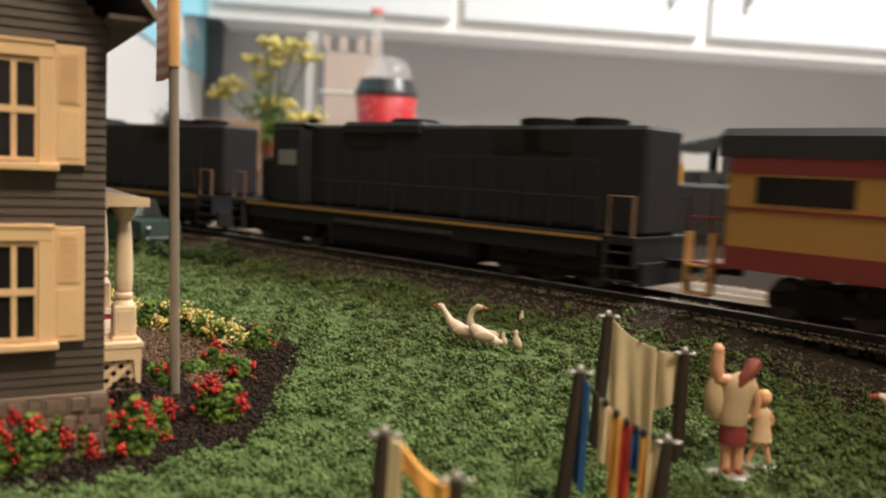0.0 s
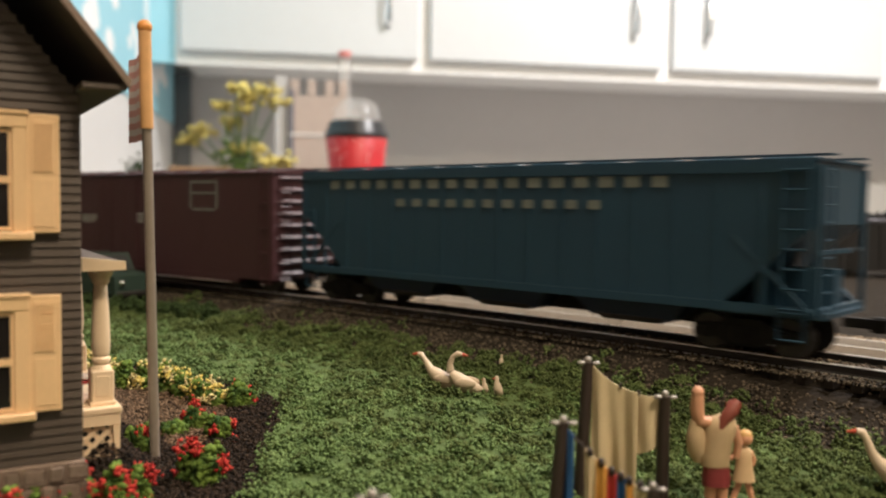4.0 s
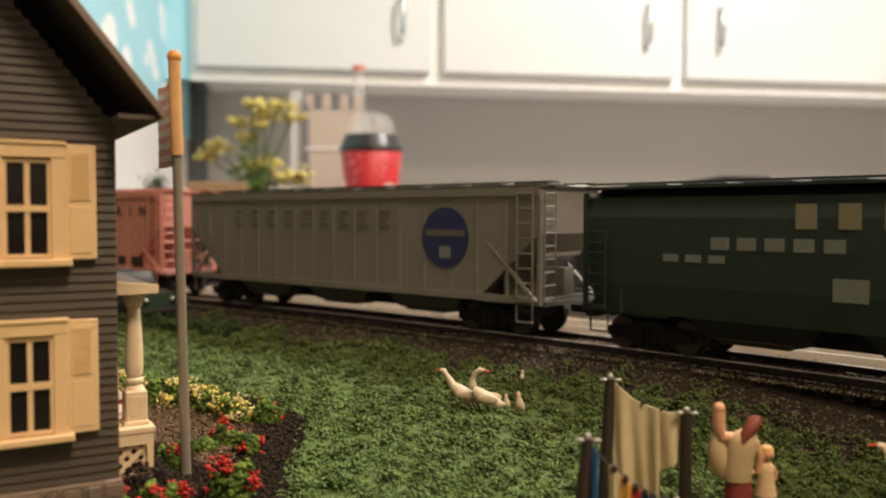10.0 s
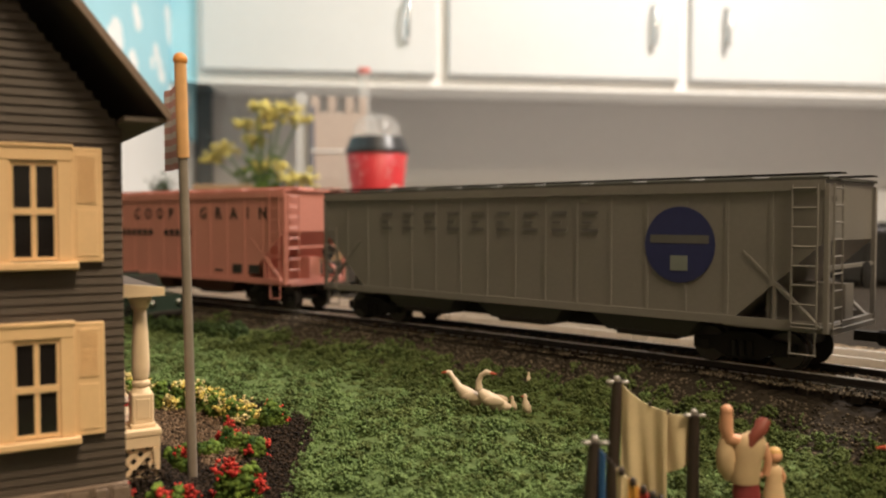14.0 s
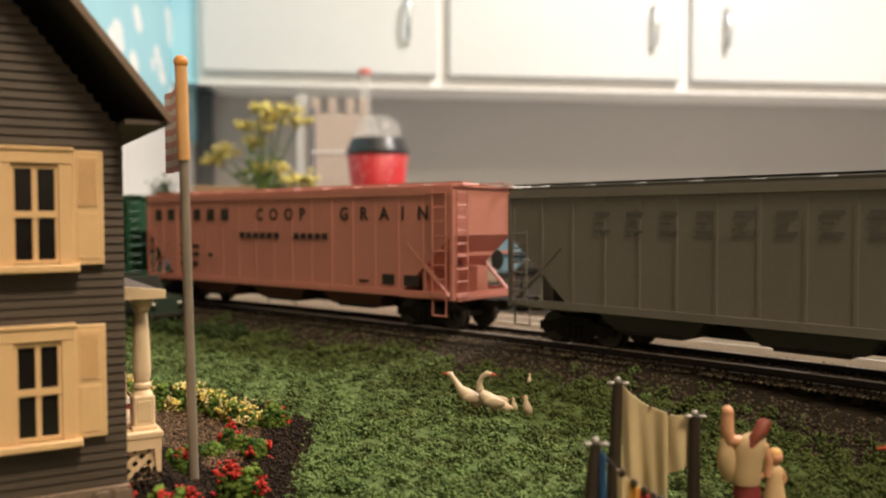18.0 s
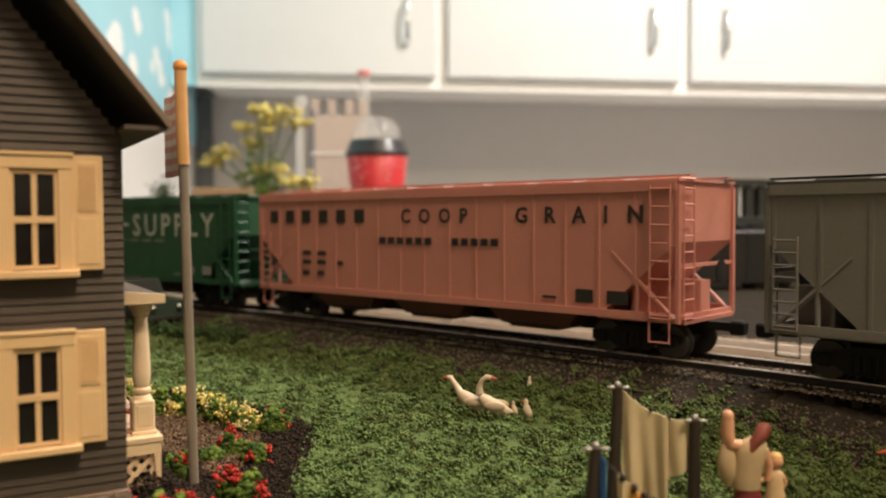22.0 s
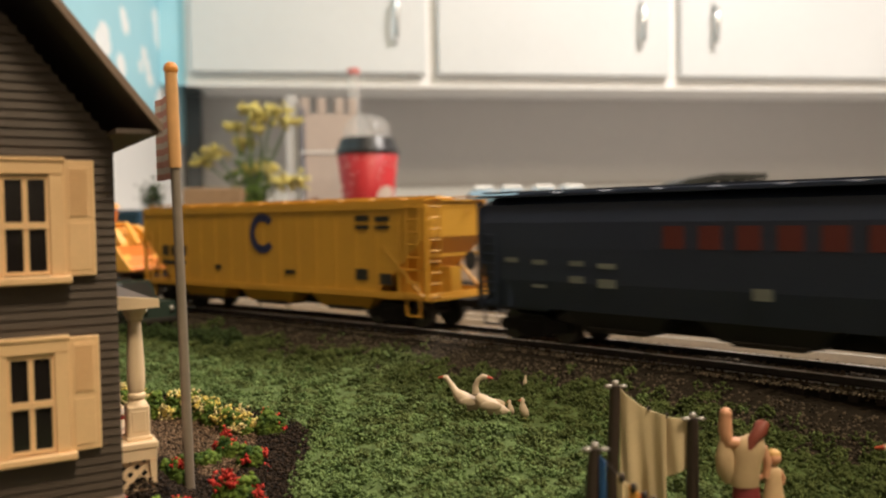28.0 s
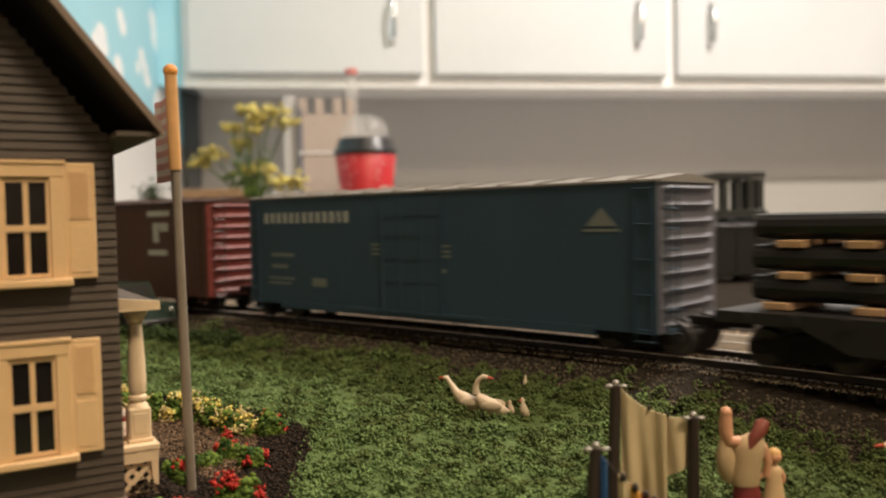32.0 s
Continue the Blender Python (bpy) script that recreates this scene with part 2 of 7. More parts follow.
# ---- mesh building ----
class Mesh:
    """Collects faces in millimetres or metres (unit) and links them as one object."""

    def __init__(self, unit=0.001):
        self.v, self.f, self.k, self.unit = [], [], [], unit

    def add(self, verts, faces, mi=0):
        o = len(self.v)
        self.v += [tuple(p) for p in verts]
        self.f += [tuple(i + o for i in q) for q in faces]
        self.k += [mi] * len(faces)
        return self

    def box(self, x0, x1, y0, y1, z0, z1, mi=0, c=0.0):
        """A box; c chamfers its edges."""
        if c <= 0:
            vs = [(x, y, z) for z in (z0, z1) for y in (y0, y1) for x in (x0, x1)]
            return self.add(vs, [(0, 2, 3, 1), (4, 5, 7, 6), (0, 1, 5, 4), (1, 3, 7, 5), (3, 2, 6, 7), (2, 0, 4, 6)], mi)
        pts = []
        for z, zi in ((z0, z0 + c), (z1, z1 - c)):
            for y, yi in ((y0, y0 + c), (y1, y1 - c)):
                for x, xi in ((x0, x0 + c), (x1, x1 - c)):
                    pts += [(x, yi, zi), (xi, y, zi), (xi, yi, z)]
        h = lambda i, a: 3 * i + a
        fs = [(h(0, 0), h(4, 0), h(6, 0), h(2, 0)), (h(1, 0), h(3, 0), h(7, 0), h(5, 0)), (h(0, 1), h(1, 1), h(5, 1), h(4, 1)),
              (h(2, 1), h(6, 1), h(7, 1), h(3, 1)), (h(0, 2), h(2, 2), h(3, 2), h(1, 2)), (h(4, 2), h(5, 2), h(7, 2), h(6, 2))]
        for i, j, a, b in ((0, 4, 0, 1), (1, 5, 0, 1), (2, 6, 0, 1), (3, 7, 0, 1), (0, 2, 0, 2), (1, 3, 0, 2), (4, 6, 0, 2), (5, 7, 0, 2),
                           (0, 1, 1, 2), (2, 3, 1, 2), (4, 5, 1, 2), (6, 7, 1, 2)):
            fs.append((h(i, a), h(j, a), h(j, b), h(i, b)))
        fs += [(h(i, 0), h(i, 1), h(i, 2)) for i in range(8)]
        return self.add(pts, fs, mi)

    def tube(self, pts, r, n=8, mi=0, caps=True):
        """A round bar through points; r is one radius or one for each point."""
        pts = [Vector(p) for p in pts]
        rs = r if isinstance(r, (list, tuple)) else [r] * len(pts)
        vs = []
        for i, p in enumerate(pts):
            d = (pts[min(i + 1, len(pts) - 1)] - pts[max(i - 1, 0)]).normalized()
            a = d.cross(Vector((0, 0, 1)) if abs(d.z) < 0.9 else Vector((1, 0, 0))).normalized()
            b = d.cross(a)
            vs += [p + rs[i] * (math.cos(t * 2 * math.pi / n) * a + math.sin(t * 2 * math.pi / n) * b) for t in range(n)]
        fs = [(i * n + j, i * n + (j + 1) % n, (i + 1) * n + (j + 1) % n, (i + 1) * n + j) for i in range(len(pts) - 1) for j in range(n)]
        if caps:
            fs += [tuple(range(n)), tuple((len(pts) - 1) * n + j for j in range(n - 1, -1, -1))]
        return self.add(vs, fs, mi)

    def lathe(self, prof, n=16, at=(0, 0, 0), mi=0, caps=True):
        """A turned body; profile rows of radius, height."""
        vs = [(at[0] + r * math.cos(t * 2 * math.pi / n), at[1] + r * math.sin(t * 2 * math.pi / n), at[2] + z) for r, z in prof for t in range(n)]
        fs = [(i * n + j, i * n + (j + 1) % n, (i + 1) * n + (j + 1) % n, (i + 1) * n + j) for i in range(len(prof) - 1) for j in range(n)]
        if caps:
            fs += [tuple(range(n - 1, -1, -1)), tuple((len(prof) - 1) * n + j for j in range(n))]
        return self.add(vs, fs, mi)

    def slab(self, outline, y0, y1, mi=0):
        """An outline in x, z carried from y0 to y1."""
        n = len(outline)
        vs = [(x, y0, z) for x, z in outline] + [(x, y1, z) for x, z in outline]
        fs = [tuple(range(n)), tuple(range(2 * n - 1, n - 1, -1))] + [(j, j + n, (j + 1) % n + n, (j + 1) % n) for j in range(n)]
        return self.add(vs, fs, mi)

    def loft(self, sections, mi=0, caps=True):
        """Skins rings of equal count."""
        n = len(sections[0])
        vs = [p for s in sections for p in s]
        fs = [(i * n + j, i * n + (j + 1) % n, (i + 1) * n + (j + 1) % n, (i + 1) * n + j) for i in range(len(sections) - 1) for j in range(n)]
        if caps:
            fs += [tuple(range(n - 1, -1, -1)), tuple((len(sections) - 1) * n + j for j in range(n))]
        return self.add(vs, fs, mi)

    def blob(self, c, r, mi=0, n=8, m=5, squash=(1, 1, 1), rough=0.0, rng=None):
        """A rounded lump."""
        vs = [(c[0], c[1], c[2] - r * squash[2])]
        for i in range(1, m):
            a = -math.pi / 2 + math.pi * i / m
            for j in range(n):
                q = r * (1 + (rng.uniform(-rough, rough) if rng else 0))
                b = 2 * math.pi * j / n
                vs.append((c[0] + q * squash[0] * math.cos(a) * math.cos(b), c[1] + q * squash[1] * math.cos(a) * math.sin(b), c[2] + q * squash[2] * math.sin(a)))
        vs.append((c[0], c[1], c[2] + r * squash[2]))
        top = len(vs) - 1
        fs = [(0, 1 + (j + 1) % n, 1 + j) for j in range(n)]
        fs += [(1 + i * n + j, 1 + i * n + (j + 1) % n, 1 + (i + 1) * n + (j + 1) % n, 1 + (i + 1) * n + j) for i in range(m - 2) for j in range(n)]
        fs += [(1 + (m - 2) * n + j, 1 + (m - 2) * n + (j + 1) % n, top) for j in range(n)]
        return self.add(vs, fs, mi)

    def data(self, name, mats, smooth=False):
        me = bpy.data.meshes.new(name)
        u = self.unit
        me.from_pydata([(x * u, y * u, z * u) for x, y, z in self.v], [], self.f)
        for m in (mats if isinstance(mats, (list, tuple)) else [mats]):
            me.materials.append(m)
        me.polygons.foreach_set("material_index", self.k)
        if smooth:
            me.polygons.foreach_set("use_smooth", [True] * len(self.f))
        me.update()
        bm = bmesh.new()
        bm.from_mesh(me)
        bmesh.ops.recalc_face_normals(bm, faces=bm.faces)
        bm.to_mesh(me)
        bm.free()
        if smooth:
            me.set_sharp_from_angle(angle=radians(55))
        return me


def part(name, mesh, material, parent=None, label="", smooth=False, m=None):
    """Links a mesh as ONE object, under a thing or a part."""
    ob = new(name, mesh.data(name, material, smooth) if isinstance(mesh, Mesh) else mesh)
    ob.parent = parent
    if m is not None:
        ob.matrix_basis = m
    if label:
        ob["label"] = label
    return ob


def empty(name, m, label, category, group="", kind=""):
    ob = new(name)
    ob.empty_display_size = 0.01
    ob.matrix_basis = m
    return tagged(ob, label, category, group, kind)


def words(text, height, material, parent, at, label="", spread=1.0):
    """Raised lettering on a car's near side; at is the lower left corner in millimetres."""
    cu = bpy.data.curves.new("lettering", "FONT")
    cu.body, cu.size, cu.resolution_u, cu.space_character, cu.offset = text, height * 0.0014, 2, spread, 0.00018
    tmp = bpy.data.objects.new("lettering", cu)
    me = bpy.data.meshes.new_from_object(tmp)
    bpy.data.objects.remove(tmp)
    me.materials.clear()
    me.materials.append(material)
    ob = new("lettering", me)
    ob.parent = parent
    ob.matrix_basis = pose(at[0] / 1000, at[1] / 1000, at[2] / 1000, 90)
    if label:
        ob["label"] = label
    return ob


def bars(spec, material, parent, y, label="", name="marking"):
    """Plain bars on a car's side: rows of x0, x1, z0, z1 in millimetres."""
    for x0, x1, z0, z1 in spec:
        part(name, Mesh().box(x0, x1, y - 0.05, y + 0.1, z0, z1), material, parent, label)


def letter_bars(n, x0, x1, z0, z1, fill=0.68):
    w = (x1 - x0) / n
    return [(x0 + i * w, x0 + i * w + w * fill, z0, z1) for i in range(n)]


# ---- the railway's line ----
P0, H0, K0 = (0.048, 0.2664), -0.768, -0.5
RAIL_Z = 0.0127
HALF, END_R = 0.45, 0.62
END_L = (math.pi + 2 * HALF * K0) * END_R
LOOP = 2 * (2 * HALF + END_L)


def go(p, h, k, s):
    return (p[0] + (math.sin(h + k * s) - math.sin(h)) / k, p[1] - (math.cos(h + k * s) - math.cos(h)) / k), h + k * s


def line_at(s):
    """Place and heading of the track's centre at arc length s, round the oval."""
    s = (s + HALF) % LOOP
    p, h = go(P0, H0, K0, -HALF)
    for length, k in ((2 * HALF, K0), (END_L, -1 / END_R), (2 * HALF, K0), (END_L, -1 / END_R)):
        if s <= length:
            return go(p, h, k, s)
        p, h = go(p, h, k, length)
        s -= length
    return p, h


def line_pose(s, base=0.13):
    """A car's pose on the track: it sits on two trucks."""
    (x1, y1), _ = line_at(s + base / 2)
    (x2, y2), _ = line_at(s - base / 2)
    return pose((x1 + x2) / 2, (y1 + y2) / 2, RAIL_Z, 0, 0, math.degrees(math.atan2(y1 - y2, x1 - x2)))


LINE = [line_at(i * 0.01 - HALF) for i in range(int(LOOP / 0.01) + 1)]
LINE_XY = np.array([p for p, _ in LINE])


def height(x, y):
    """The ground rises from the lawn to the track bed and falls a little towards the front."""
    d = np.sqrt(((np.stack([x, y], -1)[..., None, :] - LINE_XY) ** 2).sum(-1)).min(-1)
    # mulch is heaped along the porch
    hx, hy = (x + 0.0559) * 0.866 + (y - 0.1476) * 0.5, -(x + 0.0559) * 0.5 + (y - 0.1476) * 0.866
    heap = 0.0085 * np.exp(-((hx - 0.006) ** 2 + (hy - np.clip(hy, 0.014, 0.080)) ** 2) / 0.007 ** 2)
    far = ((x - P0[0]) * math.sin(-H0) + (y - P0[1]) * math.cos(H0) > 0) & (y > 0.1)
    near_z = np.interp(d, [0, 0.0175, 0.024, 0.040, 0.11, 9], [0.0096, 0.0096, 0.0072, 0.0042, 0.0, 0.0]) - 0.006 * np.clip((0.225 - y) / 0.07, 0, 1.3) * np.clip((y + 0.5) / 0.5, 0, 1)
    far_z = np.interp(d, [0, 0.0175, 0.024, 0.035, 0.09, 0.11, 9], [0.0096, 0.0096, 0.0072, 0.0052, 0.0052, 0.0, 0.0])
    return heap + np.where(far, far_z, near_z), d


def height_at(x, y):
    return float(height(np.array([x]), np.array([y]))[0][0])


def sweep(mesh, prof, s0, s1, step=0.01, mi=0):
    """Carries a profile (offset to the left, height) in millimetres along the track."""
    n = max(2, int((s1 - s0) / step) + 1)
    secs = []
    for i in range(n):
        (x, y), h = line_at(s0 + (s1 - s0) * i / (n - 1))
        secs.append([(1000 * x - o * math.sin(h), 1000 * y + o * math.cos(h), z) for o, z in prof])
    mesh.loft(secs, mi)


# ---- large structure: room, table, kitchen wall ----
def wall(name, x0, x1, y0, y1, z0, z1, material, m=None, label="", category="wall"):
    ob = part(name, Mesh(1.0).box(x0, x1, y0, y1, z0, z1), material)
    if m is not None:
        ob.matrix_basis = m
    return tagged(ob, label, category, kind="structure")


def build_room():
    wall("floor", -2.6, 2.9, -2.4, 2.7, -1.02, -0.92, FLOORMAT, label="plain brown floor of the room", category="floor")
    wall("ceiling", -2.6, 2.9, -2.4, 2.7, 1.52, 1.62, WHITEPAINT, label="plain white ceiling of the room", category="ceiling")
    wall("wall_west", -2.7, -2.6, -2.4, 2.7, -0.92, 1.52, ROOMWALL, label="plain pale painted side wall")
    wall("wall_east", 2.9, 3.0, -2.4, 2.7, -0.92, 1.52, ROOMWALL, label="plain pale painted side wall")
    wall("wall_south", -2.6, 2.9, -2.5, -2.4, -0.92, 1.52, ROOMWALL, label="plain pale painted rear wall")
    wall("wall_north", -0.12, 2.75, 0.34, 0.42, -0.92, 1.30, WALLGREY, K, "smooth grey painted kitchen wall under the cabinets")
    # the stub wall with cloud paper: white below, sky above
    wall("wall_stub", -0.12, -0.052, -0.80, 0.338, -0.92, 1.30, WHITEPAINT, K, "white painted side wall below the cloud paper")
    sky = wall("sky_paper", -0.0515, -0.0475, -0.80, 0.336, 0.222, 1.30, SKYBLUE, K, "sky-blue wall paper with white clouds", "wall paper")
    rng = random.Random(5)
    spots = [(-0.62, 0.62), (-0.42, 0.50), (-0.52, 0.36), (-0.30, 0.62), (-0.24, 0.44), (-0.14, 0.30), (-0.05, 0.55), (-0.02, 0.38), (0.10, 0.48),
             (0.15, 0.30), (0.24, 0.40), (-0.40, 0.28), (-0.10, 0.70), (0.20, 0.62), (-0.33, 0.35), (0.05, 0.27)]
    for y, z in spots:
        me = Mesh(1.0)
        w = rng.uniform(0.060, 0.100)
        for i in range(7):
            a = rng.uniform(-1, 1)
            me.blob((-0.0475, y + a * w * 0.9, z + (1 - abs(a)) * rng.uniform(0, 0.6) * w), w * rng.uniform(0.28, 0.48), squash=(0.01, 1, 0.55), n=10)
        part("cloud", me, CLOUD, sky, "white printed cloud").matrix_basis = Matrix.Identity(4)
    # dark strip set into the corner in place of its shade
    tagged(part("corner_post", Mesh(1.0).box(-0.046, -0.012, 0.315, 0.339, 0.123, 0.331), CORNERSHADE, m=K), "dark narrow strip in place of shade in the kitchen wall's corner", "trim", kind="structure")
    # added panel: hides the shaded gap between side wall and cabinet
    wall("paper_return", -0.047, -0.0006, 0.001, 0.012, 0.3075, 1.05, SKYBLUE, K, "added sky-blue panel over the shaded gap beside the cabinet", "wall paper")
    # layout table and kitchen counter
    t = empty("layout_table", Matrix.Identity(4), "large plywood model railway table", "table", kind="structure")
    part("tabletop", Mesh(1.0).box(-1.55, 1.15, -1.35, 1.13, -0.04, -0.012), PLY, t)
    for x in (-1.45, 1.05):
        for y in (-1.25, 1.0):
            part("leg", Mesh(1.0).box(x - 0.035, x + 0.035, y - 0.035, y + 0.035, -0.92, -0.04), WOOD, t)
    c = empty("kitchen_counter", K, "white kitchen counter with a low backsplash", "counter", kind="structure")
    part("worktop", Mesh(1.0).box(-0.045, 2.7, -0.40, 0.338, -0.03, 0.004, c=0.004), COUNTER, c)
    part("backsplash", Mesh(1.0).box(-0.045, 2.7, 0.318, 0.338, 0.0045, 0.122, c=0.003), WHITEPAINT, c, "low white backsplash")
    part("base_unit", Mesh(1.0).box(-0.045, 2.7, -0.36, 0.33, -0.92, -0.031), WHITEPAINT, c)


CORNERSHADE = mat('corner_shadow_grey', (0.10, 0.11, 0.115), 0.6)
K = Matrix.Translation((-0.46, 1.6, 0)) @ pose(0, 0, 0, 0, 0, 8.4)


def build_cabinets():
    for i, (x0, x1, hx) in enumerate(((0.0, 0.464, 0.393), (0.464, 0.961, 0.886), (0.961, 1.458, 1.040), (1.458, 1.955, 1.885))):
        cab = empty("wall_cabinet", K @ Matrix.Translation((x0, 0, 0.306)), "white painted wall cabinet with a flat door", "cabinet", "wall cabinets")
        w = x1 - x0
        part("body", Mesh(1.0).box(0, w, 0.018, 0.338, 0.026, 0.75), WHITEPAINT, cab)
        part("bottom_rail", Mesh(1.0).box(0, w, 0.0, 0.0175, 0, 0.024), WHITEPAINT, cab)
        part("stile", Mesh(1.0).box(0, 0.015, 0.0, 0.0175, 0.0245, 0.75), WHITEPAINT, cab)
        part("stile", Mesh(1.0).box(w - 0.015, w, 0.0, 0.0175, 0.0245, 0.75), WHITEPAINT, cab)
        door = part("door", Mesh(1.0).box(0.010, w - 0.012, -0.020, -0.0005, 0.022, 0.74, c=0.003), DOORDIM, cab)
        h = Mesh(1.0)
        hx = hx - x0
        h.tube([(hx, -0.021, 0.082), (hx, -0.036, 0.090), (hx, -0.041, 0.124), (hx, -0.036, 0.158), (hx, -0.021, 0.166)], [0.006, 0.005, 0.0045, 0.005, 0.006], 8)
        part("handle", h, CHROME, door, "bright metal bow handle", True)


build_room()
build_cabinets()


# ---- ground ----
def build_ground():
    # one sheet: fine near the track and lawn, coarse beyond
    xs = np.concatenate([np.arange(-1.5, -0.42, 0.06), np.arange(-0.42, 0.40, 0.005), np.arange(0.40, 1.12, 0.06)])
    ys = np.concatenate([np.arange(-1.3, 0.04, 0.06), np.arange(0.04, 0.62, 0.005), np.arange(0.62, 1.12, 0.06)])
    X, Y = np.meshgrid(xs, ys)
    Z, D = height(X, Y)
    rng = np.random.default_rng(3)
    Z = Z + rng.normal(0, 0.0002, Z.shape)
    nx, ny = len(xs), len(ys)
    vs = np.stack([X, Y, Z], -1).reshape(-1, 3)
    fs = [(j * nx + i, j * nx + i + 1, (j + 1) * nx + i + 1, (j + 1) * nx + i) for j in range(ny - 1) for i in range(nx - 1)]
    me = bpy.data.meshes.new("ground")
    me.from_pydata(vs.tolist(), [], fs)
    me.materials.append(EARTH)
    me.update()
    tagged(new("ground", me), "brown earth ground of the model landscape", "ground", kind="structure")


TETS = [(0.9, 0, -0.3), (-0.5, 0.8, -0.35), (-0.45, -0.8, -0.3), (0.35, 0.45, 0.55), (0.2, -0.5, 0.6), (-0.6, 0.1, 0.5)]
TETF = [(0, 3, 4), (0, 1, 3), (1, 5, 3), (1, 2, 5), (2, 4, 5), (2, 0, 4), (3, 5, 4), (0, 2, 1)]


def scatter(name, pts, sizes, material, label, category, seed, flat=1.0, kind="stuff", four=False):
    """Many small rough grains, joined."""
    rng = np.random.default_rng(seed)
    n = len(pts)
    base, faces = np.array(TETS), np.array(TETF)
    if four:
        base, faces = np.array([(0.9, 0, -0.5), (-0.5, 0.8, -0.5), (-0.5, -0.8, -0.5), (0.1, 0, 0.95)]), np.array([(0, 2, 1), (0, 1, 3), (1, 2, 3), (2, 0, 3)])
    w = len(base)
    ang = rng.uniform(0, 2 * np.pi, n)
    jit = 1 + rng.uniform(-0.35, 0.35, (n, w, 3))
    v = base[None] * jit
    if four:
        v[..., 2] *= rng.choice([-1.0, 1.0], n)[:, None]
        v = np.where(rng.uniform(0, 1, n)[:, None, None] < 0.5, v[..., [2, 0, 1]], v)
    c, s = np.cos(ang)[:, None], np.sin(ang)[:, None]
    v = np.stack([v[..., 0] * c - v[..., 1] * s, v[..., 0] * s + v[..., 1] * c, v[..., 2] * flat], -1) * np.asarray(sizes)[:, None, None] + np.asarray(pts)[:, None, :]
    f = (faces[None] + w * np.arange(n)[:, None, None]).reshape(-1, 3)
    me = bpy.data.meshes.new(name)
    me.vertices.add(w * n)
    me.vertices.foreach_set("co", v.reshape(-1))
    me.loops.add(f.size)
    me.loops.foreach_set("vertex_index", f.reshape(-1))
    me.polygons.add(len(f))
    me.polygons.foreach_set("loop_start", np.arange(0, f.size, 3))
    me.materials.append(material)
    me.update(calc_edges=True)
    me.validate()
    if four:
        me.polygons.foreach_set("use_smooth", [True] * len(me.polygons))
    return tagged(new(name, me), label, category, kind=kind)


BED = [(-0.100, 0.262), (-0.0675, 0.2385), (-0.047, 0.2245), (-0.037, 0.217), (-0.031, 0.2076), (-0.0305, 0.190), (-0.0303, 0.170), (-0.028, 0.1614), (-0.0324, 0.1528), (-0.0434, 0.1407), (-0.0525, 0.1342), (-0.070, 0.123), (-0.095, 0.112), (-0.100, 0.15)]


def inside(poly, x, y):
    r = np.zeros(len(x), bool)
    j = len(poly) - 1
    for i in range(len(poly)):
        (xi, yi), (xj, yj) = poly[i], poly[j]
        r ^= ((yi > y) != (yj > y)) & (x < (xj - xi) * (y - yi) / (yj - yi + 1e-12) + xi)
        j = i
    return r


